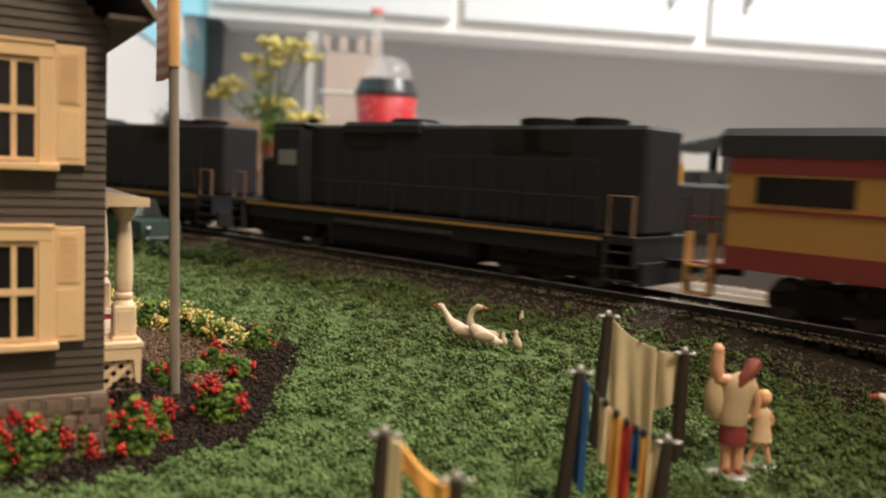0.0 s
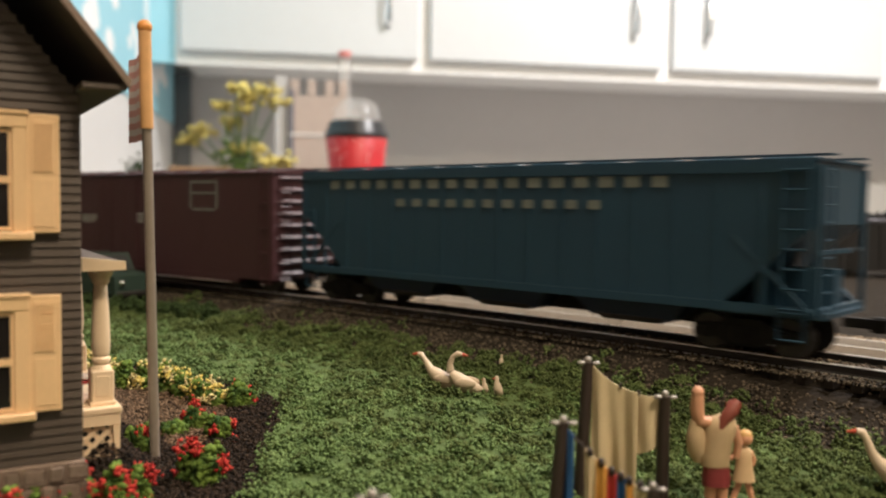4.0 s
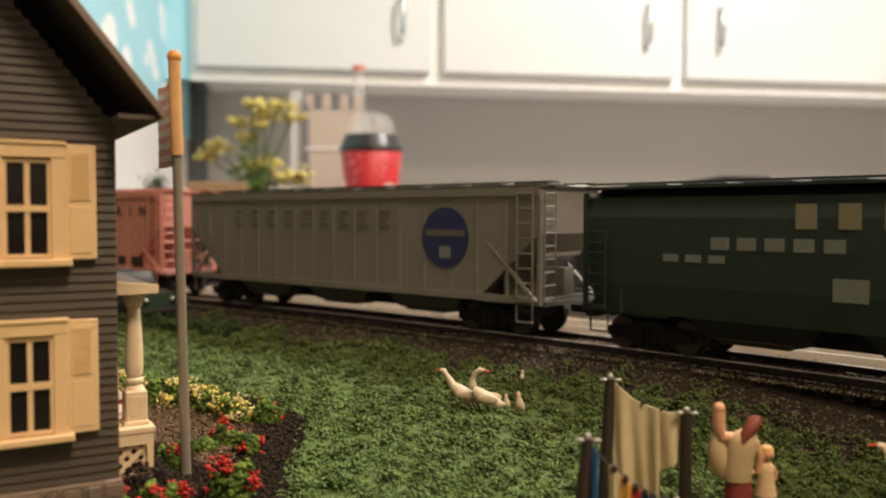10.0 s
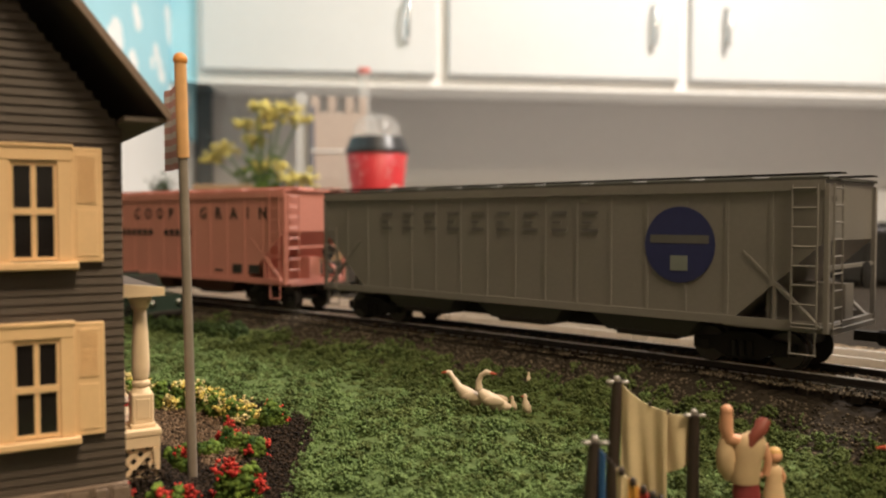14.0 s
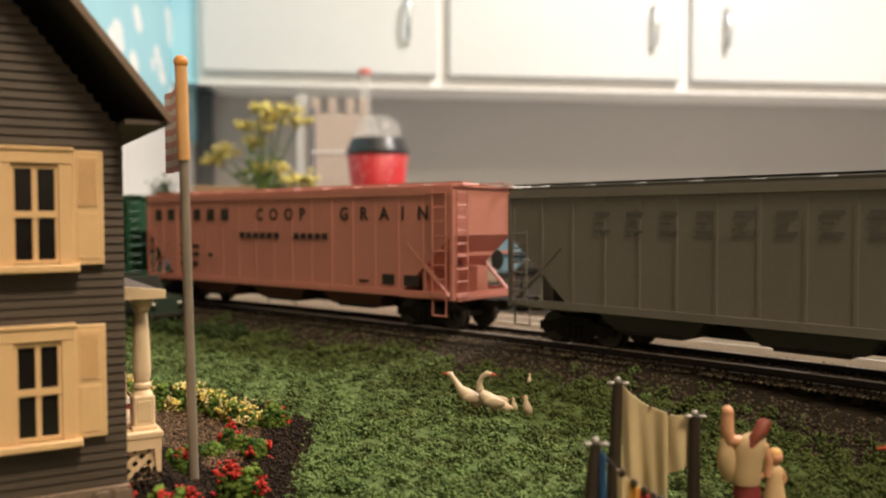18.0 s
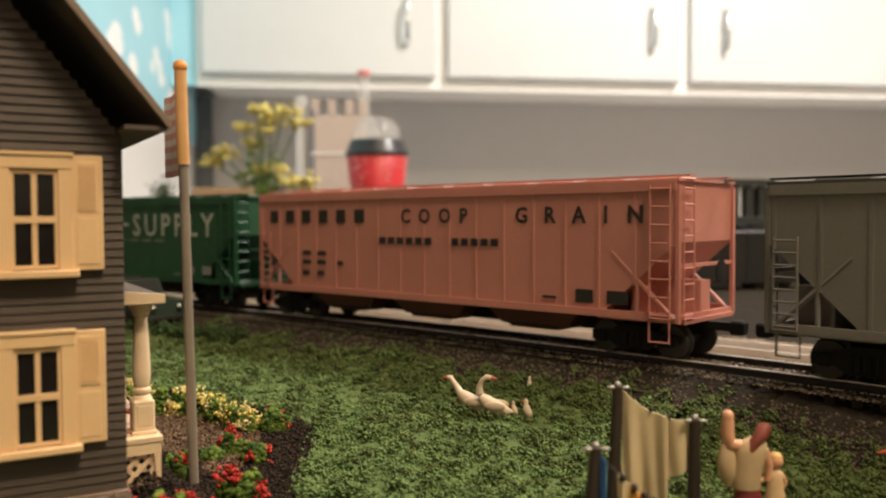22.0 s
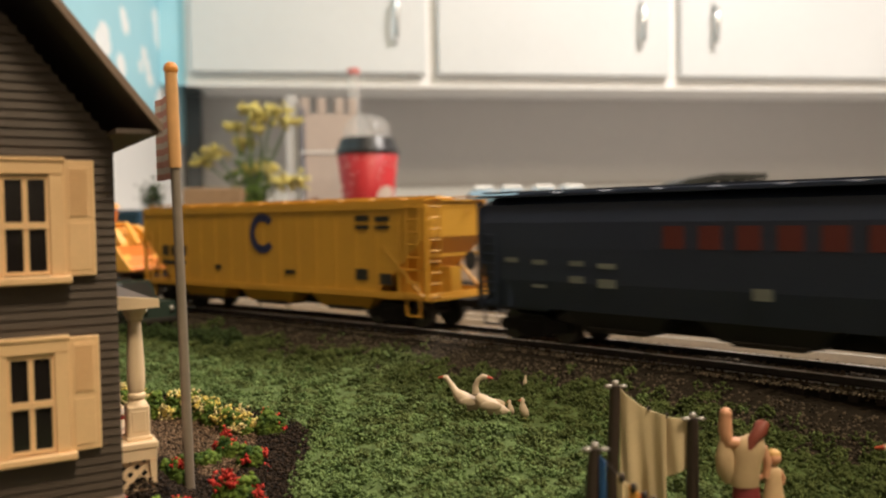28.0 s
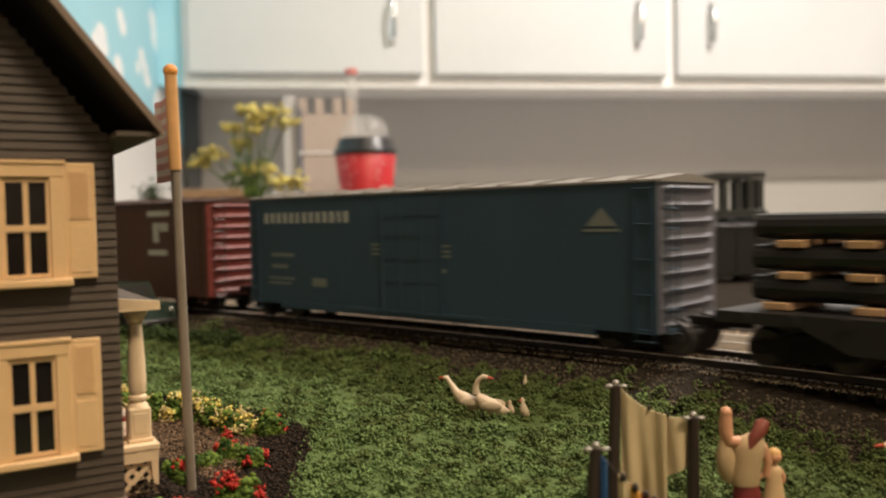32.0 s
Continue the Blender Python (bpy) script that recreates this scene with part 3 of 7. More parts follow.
def build_cover():
    rng = np.random.default_rng(11)
    # the green mat under the turf
    gx, gy = np.arange(-0.30, 0.30, 0.003), np.arange(0.05, 0.50, 0.003)
    X, Y = np.meshgrid(gx, gy)
    Zm, Dm = height(X, Y)
    lawn = (Dm > 0.044) & ((X - P0[0]) * math.sin(-H0) + (Y - P0[1]) * math.cos(H0) < 0.0) & ~inside(BED, X.ravel(), Y.ravel()).reshape(X.shape)
    nx = len(gx)
    vs = np.stack([X, Y, Zm + 0.0005 + rng.uniform(0, 0.0005, X.shape)], -1).reshape(-1, 3)
    fs = [(q * nx + p, q * nx + p + 1, (q + 1) * nx + p + 1, (q + 1) * nx + p) for q in range(len(gy) - 1) for p in range(nx - 1) if lawn[q, p] and lawn[q + 1, p] and lawn[q, p + 1] and lawn[q + 1, p + 1]]
    me = bpy.data.meshes.new("turf_mat")
    me.from_pydata(vs.tolist(), [], fs)
    me.materials.append(LAWNMAT)
    me.update()
    tagged(new("turf_mat", me), "green base mat under the foam turf", "grass", kind="structure")
    # lawn of coarse foam turf: small crumbs in clumps
    n = 15000
    y = 0.10 * (0.52 / 0.10) ** rng.uniform(0, 1, n)
    x = rng.uniform(-0.58, 0.58, n) * y
    k = 38
    big = rng.uniform(0, 1, n) ** 2
    spread = np.repeat((0.0012 + 0.0018 * big) * (0.6 + 2.2 * y), k)
    tall = np.repeat((0.0006 + 0.0030 * big) * (0.55 + 0.6 * np.sin(310 * x + 2 * np.sin(190 * y)) ** 2), k)
    turn, rad = rng.uniform(0, 2 * np.pi, n * k), np.sqrt(rng.uniform(0, 1, n * k))
    lift = tall * np.sqrt(1 - rad * rad) * rng.uniform(0.8, 1.0, n * k)
    x, y = np.repeat(x, k) + rad * np.cos(turn) * spread, np.repeat(y, k) + rad * np.sin(turn) * spread
    z, d = height(x, y)
    side = (x - P0[0]) * math.sin(-H0) + (y - P0[1]) * math.cos(H0) < 0.0
    edge = 0.035 + 0.004 * np.sin(90 * x) + 0.003 * np.sin(230 * x + 1)
    wob = np.repeat(rng.normal(0, 0.005, n), k) + rng.normal(0, 0.0025, len(x))
    ok = (d + wob > edge) & side & ~inside(BED, x + rng.normal(0, 0.0012, len(x)), y + rng.normal(0, 0.0012, len(x)))
    for fx, fy, fr in ((0.0536, 0.148, 0.0044), (0.0598, 0.1514, 0.0036)):
        ok &= (x - fx) ** 2 + (y - fy) ** 2 > fr * fr
    x, y, z, lift, d = x[ok], y[ok], z[ok], lift[ok], d[ok]
    size = rng.uniform(0.00032, 0.00070, len(x)) * np.clip(0.6 + 2.2 * y, 0.8, 1.6)
    p = np.stack([x, y, z + lift + rng.uniform(-0.0003, 0.0005, len(x))], -1)
    # darker olive blend paints in fading light towards the track and the washing line
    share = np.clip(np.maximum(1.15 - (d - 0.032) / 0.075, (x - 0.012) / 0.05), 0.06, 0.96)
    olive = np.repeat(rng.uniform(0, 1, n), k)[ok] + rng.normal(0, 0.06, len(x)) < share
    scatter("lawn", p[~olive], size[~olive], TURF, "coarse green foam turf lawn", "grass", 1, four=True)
    scatter("lawn_olive", p[olive], size[olive], TURFDIM, "olive green foam turf, darkened for the fading light towards the track", "grass", 6, four=True)
    # ballast and cinders along the track
    n = 125000
    s = rng.uniform(-0.42, 0.34, n)
    o = rng.uniform(-0.050, 0.088, n)
    near = rng.uniform(0, 1, n) < np.where(o < -0.030, 0.8, 1.0)
    s, o = s[near], o[near]
    P = np.array([line_at(q)[0] + (line_at(q)[1],) for q in s])
    bx, by = P[:, 0] - o * np.sin(P[:, 2]), P[:, 1] + o * np.cos(P[:, 2])
    bz, _ = height(bx, by)
    bz = np.where((o < -0.0100) & (o > -0.019), np.maximum(bz, 0.0102), bz)
    size = rng.uniform(0.00025, 0.00062, len(bx)) * np.where(o > -0.009, 1.6, 1.0)
    grain = np.stack([bx, by, bz + 0.3 * size + np.where(o > -0.009, 0.0006, 0.0)], -1)
    tan = o + rng.normal(0, 0.0012, len(o)) > -0.0095
    scatter("ballast", grain[tan], size[tan], BALLAST, "tan crushed stone ballast between the rails", "ballast", 2)
    scatter("cinders", grain[~tan], size[~tan], CINDER, "dark brown cinders along the track's shoulder", "cinders", 5)
    # mulch in the flower bed
    x, y = rng.uniform(-0.10, -0.02, 80000), rng.uniform(0.11, 0.265, 80000)
    ok = inside(BED, x, y)
    x, y = x[ok], y[ok]
    z, _ = height(x, y)
    gravel = (y > 0.188 - 0.5 * (x + 0.055) + 0.003 * np.sin(400 * x)) & (y < 0.222 - 0.75 * (x + 0.055)) & (x < -0.0445)
    size = rng.uniform(0.00016, 0.00058, len(x))
    p = np.stack([x, y, z + 0.0003 + 0.3 * size + rng.uniform(0, 0.0007, len(x))], -1)
    scatter("mulch", p[~gravel], size[~gravel], MULCH, "black mulch in the flower bed beside the house", "mulch", 3, 0.7)
    scatter("garden_gravel", p[gravel], 0.8 * size[gravel], GRAVEL, "tan garden gravel beside the porch", "gravel", 4, 0.7)


build_ground()
build_cover()


def build_track():
    t = empty("railway_track", Matrix.Identity(4), "model railway track with bright rails on dark ties", "railway track", kind="structure")
    for side, o in (("rail", -8.25), ("rail", 8.25)):
        r = Mesh()
        z = 1000 * RAIL_Z
        prof = [(o - 1.2, z - 2.6), (o + 1.2, z - 2.6), (o + 1.2, z - 2.2), (o + 0.35, z - 1.8), (o + 0.35, z - 0.9), (o + 0.55, z - 0.6), (o + 0.55, z - 0.3), (o + 0.5, z - 0.12), (o + 0.3, z - 0.03), (o, z),
                (o - 0.3, z - 0.03), (o - 0.5, z - 0.12), (o - 0.55, z - 0.3), (o - 0.55, z - 0.6), (o - 0.35, z - 0.9), (o - 0.35, z - 1.8), (o - 1.2, z - 2.2)]
        sweep(r, prof, -HALF, LOOP - HALF, 0.02)
        n = len(prof)
        ob = part(side, r, [RAILSIDE, RAIL], t)
        for q in ob.data.polygons:
            zz = [ob.data.vertices[i].co.z for i in q.vertices]
            # the foot gets bright metal too, so its caught light is in the colour
            q.material_index = 1 if min(zz) > RAIL_Z - 0.00035 or max(zz) < RAIL_Z - 0.00215 else 0
    tie = Mesh().box(-1.15, 1.15, -15, 15, 1000 * RAIL_Z - 4.9, 1000 * RAIL_Z - 2.62).data("tie", TIE)
    for i in range(170):
        (x, y), h = line_at(-0.5 + i * 0.00635)
        part("tie", tie, None, t, m=pose(x, y, 0, 0, 0, math.degrees(h)))
    far = Mesh()
    for i in range(170, int(LOOP / 0.00635)):
        (x, y), h = line_at(-0.5 + i * 0.00635)
        o = len(far.v)
        far.box(-1.15, 1.15, -15, 15, 1000 * RAIL_Z - 4.9, 1000 * RAIL_Z - 2.62)
        far.v[o:] = [(1000 * x + a * math.cos(h) - b * math.sin(h), 1000 * y + a * math.sin(h) + b * math.cos(h), c) for a, b, c in far.v[o:]]
    tagged(part("far_ties", far, TIE, t), kind="stuff")


build_track()

# ---- the train ----
def truck(parent, x, axles=2, wheelbase=20.5, colour=None):
    """A truck: two side frames with springs, and wheelsets."""
    m = Matrix.Translation((x / 1000, 0, 0))
    span = wheelbase if axles == 2 else 2 * wheelbase
    t = Mesh()
    for s in (-1, 1):
        y0, y1 = (11.4, 13.2) if s > 0 else (-13.2, -11.4)
        t.slab([(-span / 2 - 3.2, 4.0), (-span / 2 - 3.2, 6.8), (-span / 2 + 3, 7.4), (-4, 9.0), (4, 9.0), (span / 2 - 3, 7.4), (span / 2 + 3.2, 6.8),
                (span / 2 + 3.2, 4.0), (span / 2 - 2.6, 4.0), (4.5, 2.2), (-4.5, 2.2), (-span / 2 + 2.6, 4.0)], y0, y1)
        for k in (-2.2, 0, 2.2):
            t.tube([(k, s * 13.4, 3.0), (k, s * 13.4, 7.0)], 0.9, 6)
        for i in range(axles):
            ax = -span / 2 + i * wheelbase
            t.box(ax - 1.7, ax + 1.7, s * 13.2 - 0.4, s * 13.2 + 0.6, 3.6, 6.6, c=0.3)
    t.box(-3, 3, -11.4, 11.4, 5.0, 9.0)
    if axles == 3:
        for s in (-1, 1):
            t.box(-span / 2 - 5, span / 2 + 5, *sorted((s * 13.4, s * 14.6)), 5.2, 11.6, c=0.4)
            for k in (-0.5, 0.5):
                t.tube([(k * wheelbase * 1.05 - 4, s * 15.2, 9.5), (k * wheelbase * 1.05 + 4, s * 15.2, 9.5)], 1.3, 8)
    frame_ob = part("truck", t, colour or DARK, parent, m=m)
    for i in range(axles):
        ax = -span / 2 + i * wheelbase
        w = Mesh()
        for s in (-1, 1):
            prof = [(0.8, 0), (4.7, 0), (4.9, 0.4), (4.9, 2.2), (5.6, 2.4), (5.6, 3.0), (0.8, 3.0)]
            o = len(w.v)
            w.lathe(prof, 16)
            w.v[o:] = [(ax + a, s * (10.2 - c) , b + 4.9) for a, b, c in w.v[o:]]
        w.tube([(ax, -9, 4.9), (ax, 9, 4.9)], 1.0, 8)
        part("wheelset", w, STEEL, frame_ob, m=Matrix.Identity(4))
    return frame_ob


def coupler(parent, x, s):
    c = Mesh()
    c.box(min(x, x + s * 7), max(x, x + s * 7), -1.3, 1.3, 8.0, 10.4)
    c.box(min(x + s * 6.5, x + s * 10.5), max(x + s * 6.5, x + s * 10.5), -2.4, 2.0, 7.2, 11.0, c=0.6)
    return part("coupler", c, DARK, parent)


def ladder(parent, x, y, z0, z1, n, material, width=5.5, along="x"):
    """Two stiles in one mesh, and each rung a part of its own."""
    def at(k, z):
        return (x + k * width / 2, y, z) if along == "x" else (x, y + k * width / 2, z)
    l = Mesh()
    for k in (-1, 1):
        l.tube([at(k, z0 - 1), at(k, z1 + 1)], 0.28, 5)
    l.tube([at(-1, z0 - 0.9), at(1, z0 - 0.9)], 0.28, 5)
    ob = part("ladder", l, material, parent)
    for i in range(n):
        z = z0 + (z1 - z0) * i / (n - 1)
        part("rung", Mesh().tube([at(-1, z), at(1, z)], 0.28, 5), material, ob, m=Matrix.Identity(4))
    return ob


CARS = []


def car(name, label, category, front, length, base):
    """The Empty of a car whose front coupling lies front millimetres behind the train's mark."""
    ob = empty(name, line_pose(0.0), label, category, "train")
    CARS.append((ob, (front + length / 2) / 1000, base / 1000))
    return ob


def hopper(label, front, length, colour, lower, ribs=17, half=94.0, top=49.6, curved=False, roof=None):
    """A covered hopper: ribbed or smooth sides, slope ends, bays, hatches, ladders."""
    c = car("covered_hopper", label, "hopper car", front, length, length - 66)
    H, w = half, 18.0
    zb = 11.6
    body = Mesh()
    prof = [(-H, top), (-H, 33), (-H + 24, zb), (H - 24, zb), (H, 33), (H, top)]
    if curved:
        secs = []
        for x, sc in ((-H, 0.985), (-H + 3, 1.0), (H - 3, 1.0), (H, 0.985)):
            lowz = 30 if abs(x) > H - 1 else zb
            ring = [(-w * 0.90, top - 2.5), (-w * 0.99, top - 8), (-w, 30), (-w * 0.99, 20), (-w * 0.93, zb)]
            ring = [(x, y * sc, max(z, lowz)) for y, z in ring]
            secs.append(ring + [(x, -y, z) for _, y, z in reversed(ring)] + [(x, w * 0.55, top), (x, -w * 0.55, top)])
        body.loft(secs)
    else:
        body.slab(prof, -w + 0.4, w - 0.4)
    part("body", body, colour, c, smooth=False)
    if not curved:
        for s in (-1, 1):
            sill = Mesh()
            y0, y1 = sorted((s * (w - 0.4), s * (w + 0.25)))
            sill.box(-H, H, y0, y1, top - 2.6, top)
            sill.box(-H + 2, H - 2, y0, y1, zb - 0.2, zb + 2.0)
            part("side_sill", sill, colour, c)
            for i in range(ribs):
                x = -H + 1.2 + (2 * H - 2.4) * i / (ribs - 1)
                lo = max(zb + 2.0, zb + (abs(x) - (H - 24)) / 24 * 21.4) if abs(x) > H - 24 else zb + 2.0
                part("rib", Mesh().box(x - 0.5, x + 0.5, *sorted((s * (w - 0.4), s * (w - 0.18))), lo, top - 2.6), colour, c)
    # roof with a long hatch and running boards
    r = Mesh()
    r.slab([(-H - 0.8, top), (-H - 0.8, top + 0.7), (H + 0.8, top + 0.7), (H + 0.8, top)], -w + 0.2, w - 0.2)
    part("roof", r, roof or colour, c)
    for s in (-1, 1):
        part("running_board", Mesh().box(-H - 2, H + 2, *sorted((s * 9.5, s * 14.0)), top + 1.5, top + 1.9), DARK if roof else colour, c)
    for i in range(10):
        x = -H + 12 + (2 * H - 24) * i / 9
        part("hatch", Mesh().box(x - 7, x + 7, -5, 5, top + 0.7, top + 1.8, c=0.4), roof or colour, c)
    # bays in the car's lower colour, with outlet gates
    for x in (-44, 0, 44):
        bay = Mesh()
        bay.loft([[(x - 17.5, -16.2, zb), (x + 17.5, -16.2, zb), (x + 17.5, 16.2, zb), (x - 17.5, 16.2, zb)], [(x - 12.5, -14, 6.4), (x + 12.5, -14, 6.4), (x + 12.5, 14, 6.4), (x - 12.5, 14, 6.4)]])
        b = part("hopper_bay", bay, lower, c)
        part("outlet_gate", Mesh().box(x - 9.5, x + 9.5, -14.2, 14.2, 5.4, 6.3, c=0.3), STEEL, b, "bare metal outlet gate")
        g = Mesh()
        g.tube([(x - 10, -14.3, 6.6), (x + 10, -14.3, 6.6)], 0.4, 6)
        part("gate_bar", g, STEEL, b, m=Matrix.Identity(4))
    part("centre_sill", Mesh().box(-H + 8, H - 8, -7, 7, 6.0, zb - 0.1), DARK, c)
    # ends: platform, posts, ladder, slope brace
    for s in (-1, 1):
        e = Mesh()
        e.box(*sorted((s * (H - 26), s * (H + 1.5))), -15.5, 15.5, 10.6, 11.8)
        for y in (-17.2, 17.2):
            e.box(*sorted((s * (H - 0.2), s * (H + 0.9))), y - 0.7, y + 0.7, 11.0, top - 1)
            e.tube([(s * (H - 1), y, 12.0), (s * (H - 20), y, 30)], 0.7, 5)
            e.tube([(s * (H - 12), y, 11.5), (s * (H - 12), y, 22)], 0.6, 5)
        e.box(*sorted((s * (H - 0.4), s * (H + 0.7))), -17, 17, 11.2, 13.2)
        e.box(*sorted((s * (H - 0.4), s * (H + 0.5))), -17, 17, 26, 27)
        e.box(*sorted((s * (H - 15), s * (H - 14))), -15, 15, 11.8, 25)
        e.box(*sorted((s * (H - 24), s * H)), -3, 3, 11.8, 22)
        part("end_frame", e, colour, c)
        ladder(c, s * (H + 1.6), -13.5, 13, top - 2, 9, colour, 6.0, "y")
        ladder(c, s * (H - 4.5), -18.6, 13, top - 2 if s > 0 else 34, 8, colour, 6.0)
        coupler(c, s * (H + 1.5), s)
        step = Mesh()
        step.tube([(s * (H - 8), -17.8, 11), (s * (H - 8), -17.8, 5.5), (s * (H - 2), -17.8, 5.5), (s * (H - 2), -17.8, 11)], 0.4, 5)
        part("step", step, colour, c)
        k = Mesh()
        k.lathe([(0.3, 0), (3.4, 0), (3.6, 0.5), (0.3, 0.6)], 12)
        k.v = [(s * (H + 1.7 + z), 6 + x, 24 + y) for x, y, z in k.v]
        part("brake_wheel", k, DARK, c)
        truck(c, s * (length / 2 - 33))
    return c


def boxcar(label, front, length, colour, end_colour=None, half=90.0, top=48.8, sill=9.5, roof=None, door=True, name="boxcar"):
    c = car(name, label, "boxcar", front, length, length - 60)
    H, w = half, 18.3
    b = Mesh()
    b.box(-H, H, -w, w, sill, top - 1.2)
    b.box(-H + 20, H - 20, -w - 0.3, w + 0.3, sill - 1.6, sill + 1.0)
    part("body", b, colour, c)
    r = Mesh()
    r.loft([[(x, -w - 0.5, top - 1.2), (x, -w - 0.5, top - 0.5), (x, 0, top + 1.6), (x, w + 0.5, top - 0.5), (x, w + 0.5, top - 1.2)] for x in (-H - 0.8, H + 0.8)])
    rf = part("roof", r, roof or colour, c)
    for i in range(12):
        x = -H + 8 + (2 * H - 16) * i / 11
        rib = Mesh()
        rib.loft([[(x + d, -w - 0.4, top - 0.45), (x + d, -w - 0.4, top + 0.1), (x + d, 0, top + 2.1), (x + d, w + 0.4, top + 0.1), (x + d, w + 0.4, top - 0.45)] for d in (-0.5, 0.5)])
        part("roof_rib", rib, roof or colour, rf, m=Matrix.Identity(4))
    for s in (-1, 1):
        e = Mesh()
        n, rows = 9, []
        for i in range(n):
            z = sill + 2.2 + (top - sill - 5.0) * i / (n - 1)
            ring = []
            for y in (-16.6, -12, 0, 12, 16.6):
                k = 0.15 if abs(y) > 16 else 1.4
                ring.append((y, k))
            vs = []
            for y, k in ring:
                vs += [(s * H, y, z - 1.3), (s * (H + k), y, z), (s * H, y, z + 1.3)]
            rows.append(Mesh())
            rows[-1].add(vs, [q for j in range(4) for q in ((3 * j, 3 * j + 3, 3 * j + 4, 3 * j + 1), (3 * j + 1, 3 * j + 4, 3 * j + 5, 3 * j + 2))])
        e.box(*sorted((s * (H - 0.2), s * (H + 0.1))), -w, w, sill, top - 1.2)
        ce = part("corrugated_end", e, end_colour or colour, c, "end of pressed horizontal corrugations", smooth=False)
        for q in rows:
            part("corrugation", q, end_colour or colour, ce, smooth=False, m=Matrix.Identity(4))
        ladder(c, s * (H - 4), -w - 0.5, sill + 1, top - 3, 9 if s < 0 else 5, colour)
        ladder(c, s * (H + 1.9), -13, sill + 1, top - 3, 8, colour, 6, "y")
        coupler(c, s * (H + 0.5), s)
        step = Mesh()
        step.tube([(s * (H - 7), -w, sill), (s * (H - 7), -w, 4.5), (s * (H - 1), -w, 4.5), (s * (H - 1), -w, sill)], 0.4, 5)
        part("step", step, colour, c)
        truck(c, s * (length / 2 - 30))
    if door:
        for s in (-1, 1):
            y0, y1 = sorted((s * w, s * (w + 0.45)))
            d = Mesh()
            d.box(-14, 14, y0, y1, sill + 1, top - 3)
            door = part("door", d, colour, c)
            for k in (-14, -5, 5, 14):
                part("door_post", Mesh().box(k - 0.5, k + 0.5, *sorted((s * (w + 0.46), s * (w + 0.75))), sill + 1, top - 3), colour, door, m=Matrix.Identity(4))
            for z in (18, 26, 34, 41):
                part("door_rib", Mesh().box(-13.4, 13.4, *sorted((s * (w + 0.46), s * (w + 0.62))), z - 0.4, z + 0.4), colour, door, m=Matrix.Identity(4))
            part("door_track", Mesh().box(-32, 32, *sorted((s * w, s * (w + 0.8))), sill - 0.2, sill + 0.9), colour, c)
        for x in (-60, -37, 37, 60):
            part("seam", Mesh().box(x - 0.3, x + 0.3, -w - 0.15, -w + 0.05, sill, top - 1.4), colour, c)
    return c


def paint(name, col, rough=0.5):
    return mat(name, col, rough, grain=(900, 0.10), stain=(45, 0.16))


GREEN1 = paint("dark_green_paint", (0.026, 0.055, 0.035))
BLUE1 = paint("mid_blue_paint", (0.018, 0.055, 0.095))
MAROON = paint("maroon_paint", (0.058, 0.021, 0.025))
LIGHTGREY = paint("warm_grey_paint", (0.225, 0.207, 0.188))
GREYLOW = paint("dark_olive_grey", (0.06, 0.060, 0.050), 0.8)
GREEN2 = paint("black_green_paint", (0.018, 0.034, 0.028))
GREY2 = paint("grey_paint", (0.195, 0.180, 0.162))
ORANGE = paint("salmon_orange_paint", (0.54, 0.225, 0.18))
ORANGELOW = paint("dark_brown_red", (0.11, 0.045, 0.03))
GREEN3 = paint("bottle_green_paint", (0.012, 0.065, 0.028))
YELLOW1 = paint("yellow_paint", (0.66, 0.36, 0.045))
YELLOW2 = paint("golden_yellow_paint", (0.62, 0.33, 0.03))
NAVY = paint("navy_paint", (0.02, 0.03, 0.06))
TEAL = paint("slate_blue_paint", (0.030, 0.064, 0.100))
SLATE = paint("slate_grey_end", (0.13, 0.13, 0.16))
BROWN = paint("boxcar_brown", (0.07, 0.032, 0.022))
REDEND = paint("dark_red_end", (0.16, 0.03, 0.022))
LOCO = mat("locomotive_black", (0.0175, 0.017, 0.020), 0.6, spec=0.25)
STRIPE = paint("stripe_yellow", (0.34, 0.19, 0.035))
STEPYELLOW = paint("step_yellow", (0.50, 0.28, 0.09))
COACHRED = paint("coach_red", (0.21, 0.032, 0.028))
COACHYELLOW = paint("coach_yellow", (0.42, 0.22, 0.05))
WHITEINK = mat("white_lettering", (0.44, 0.44, 0.41), 0.6)
PALEINK = mat("pale_yellow_lettering", (0.24, 0.21, 0.135), 0.6)
BLACKINK = mat("black_lettering", (0.02, 0.018, 0.016), 0.6)
RAILTAN = mat("dull_tan_rail", (0.20, 0.12, 0.07), 0.5)
REDINK = mat("red_lettering", (0.12, 0.022, 0.02), 0.6)
BLUEINK = mat("navy_lettering", (0.02, 0.025, 0.10), 0.6)
GREYINK = mat("grey_lettering", (0.19, 0.205, 0.185), 0.6)
FAINTINK = mat("faint_lettering", (0.11, 0.105, 0.098), 0.6)
PIPE = mat("black_pipe", (0.013, 0.013, 0.014), 0.35)
BLOCKWOOD = mat("spacer_wood", (0.55, 0.35, 0.19), 0.7, grain=(400, 0.2))
LOADERROOF = mat("loader_roof", (0.85, 0.38, 0.03), 0.45)
LOADERYEL = mat("loader_yellow", (0.90, 0.47, 0.07), 0.4, grain=(900, 0.05))
LOADERORANGE = mat("loader_orange", (0.80, 0.27, 0.05), 0.4)
TYRE = mat("tyre_black", (0.012, 0.012, 0.012), 0.7)
FLATBROWN = paint("flatcar_brown", (0.034, 0.019, 0.016))
FLATBLACK = paint("flatcar_black", (0.016, 0.016, 0.017))

NEAR = -18.35
ROUND = -18.08


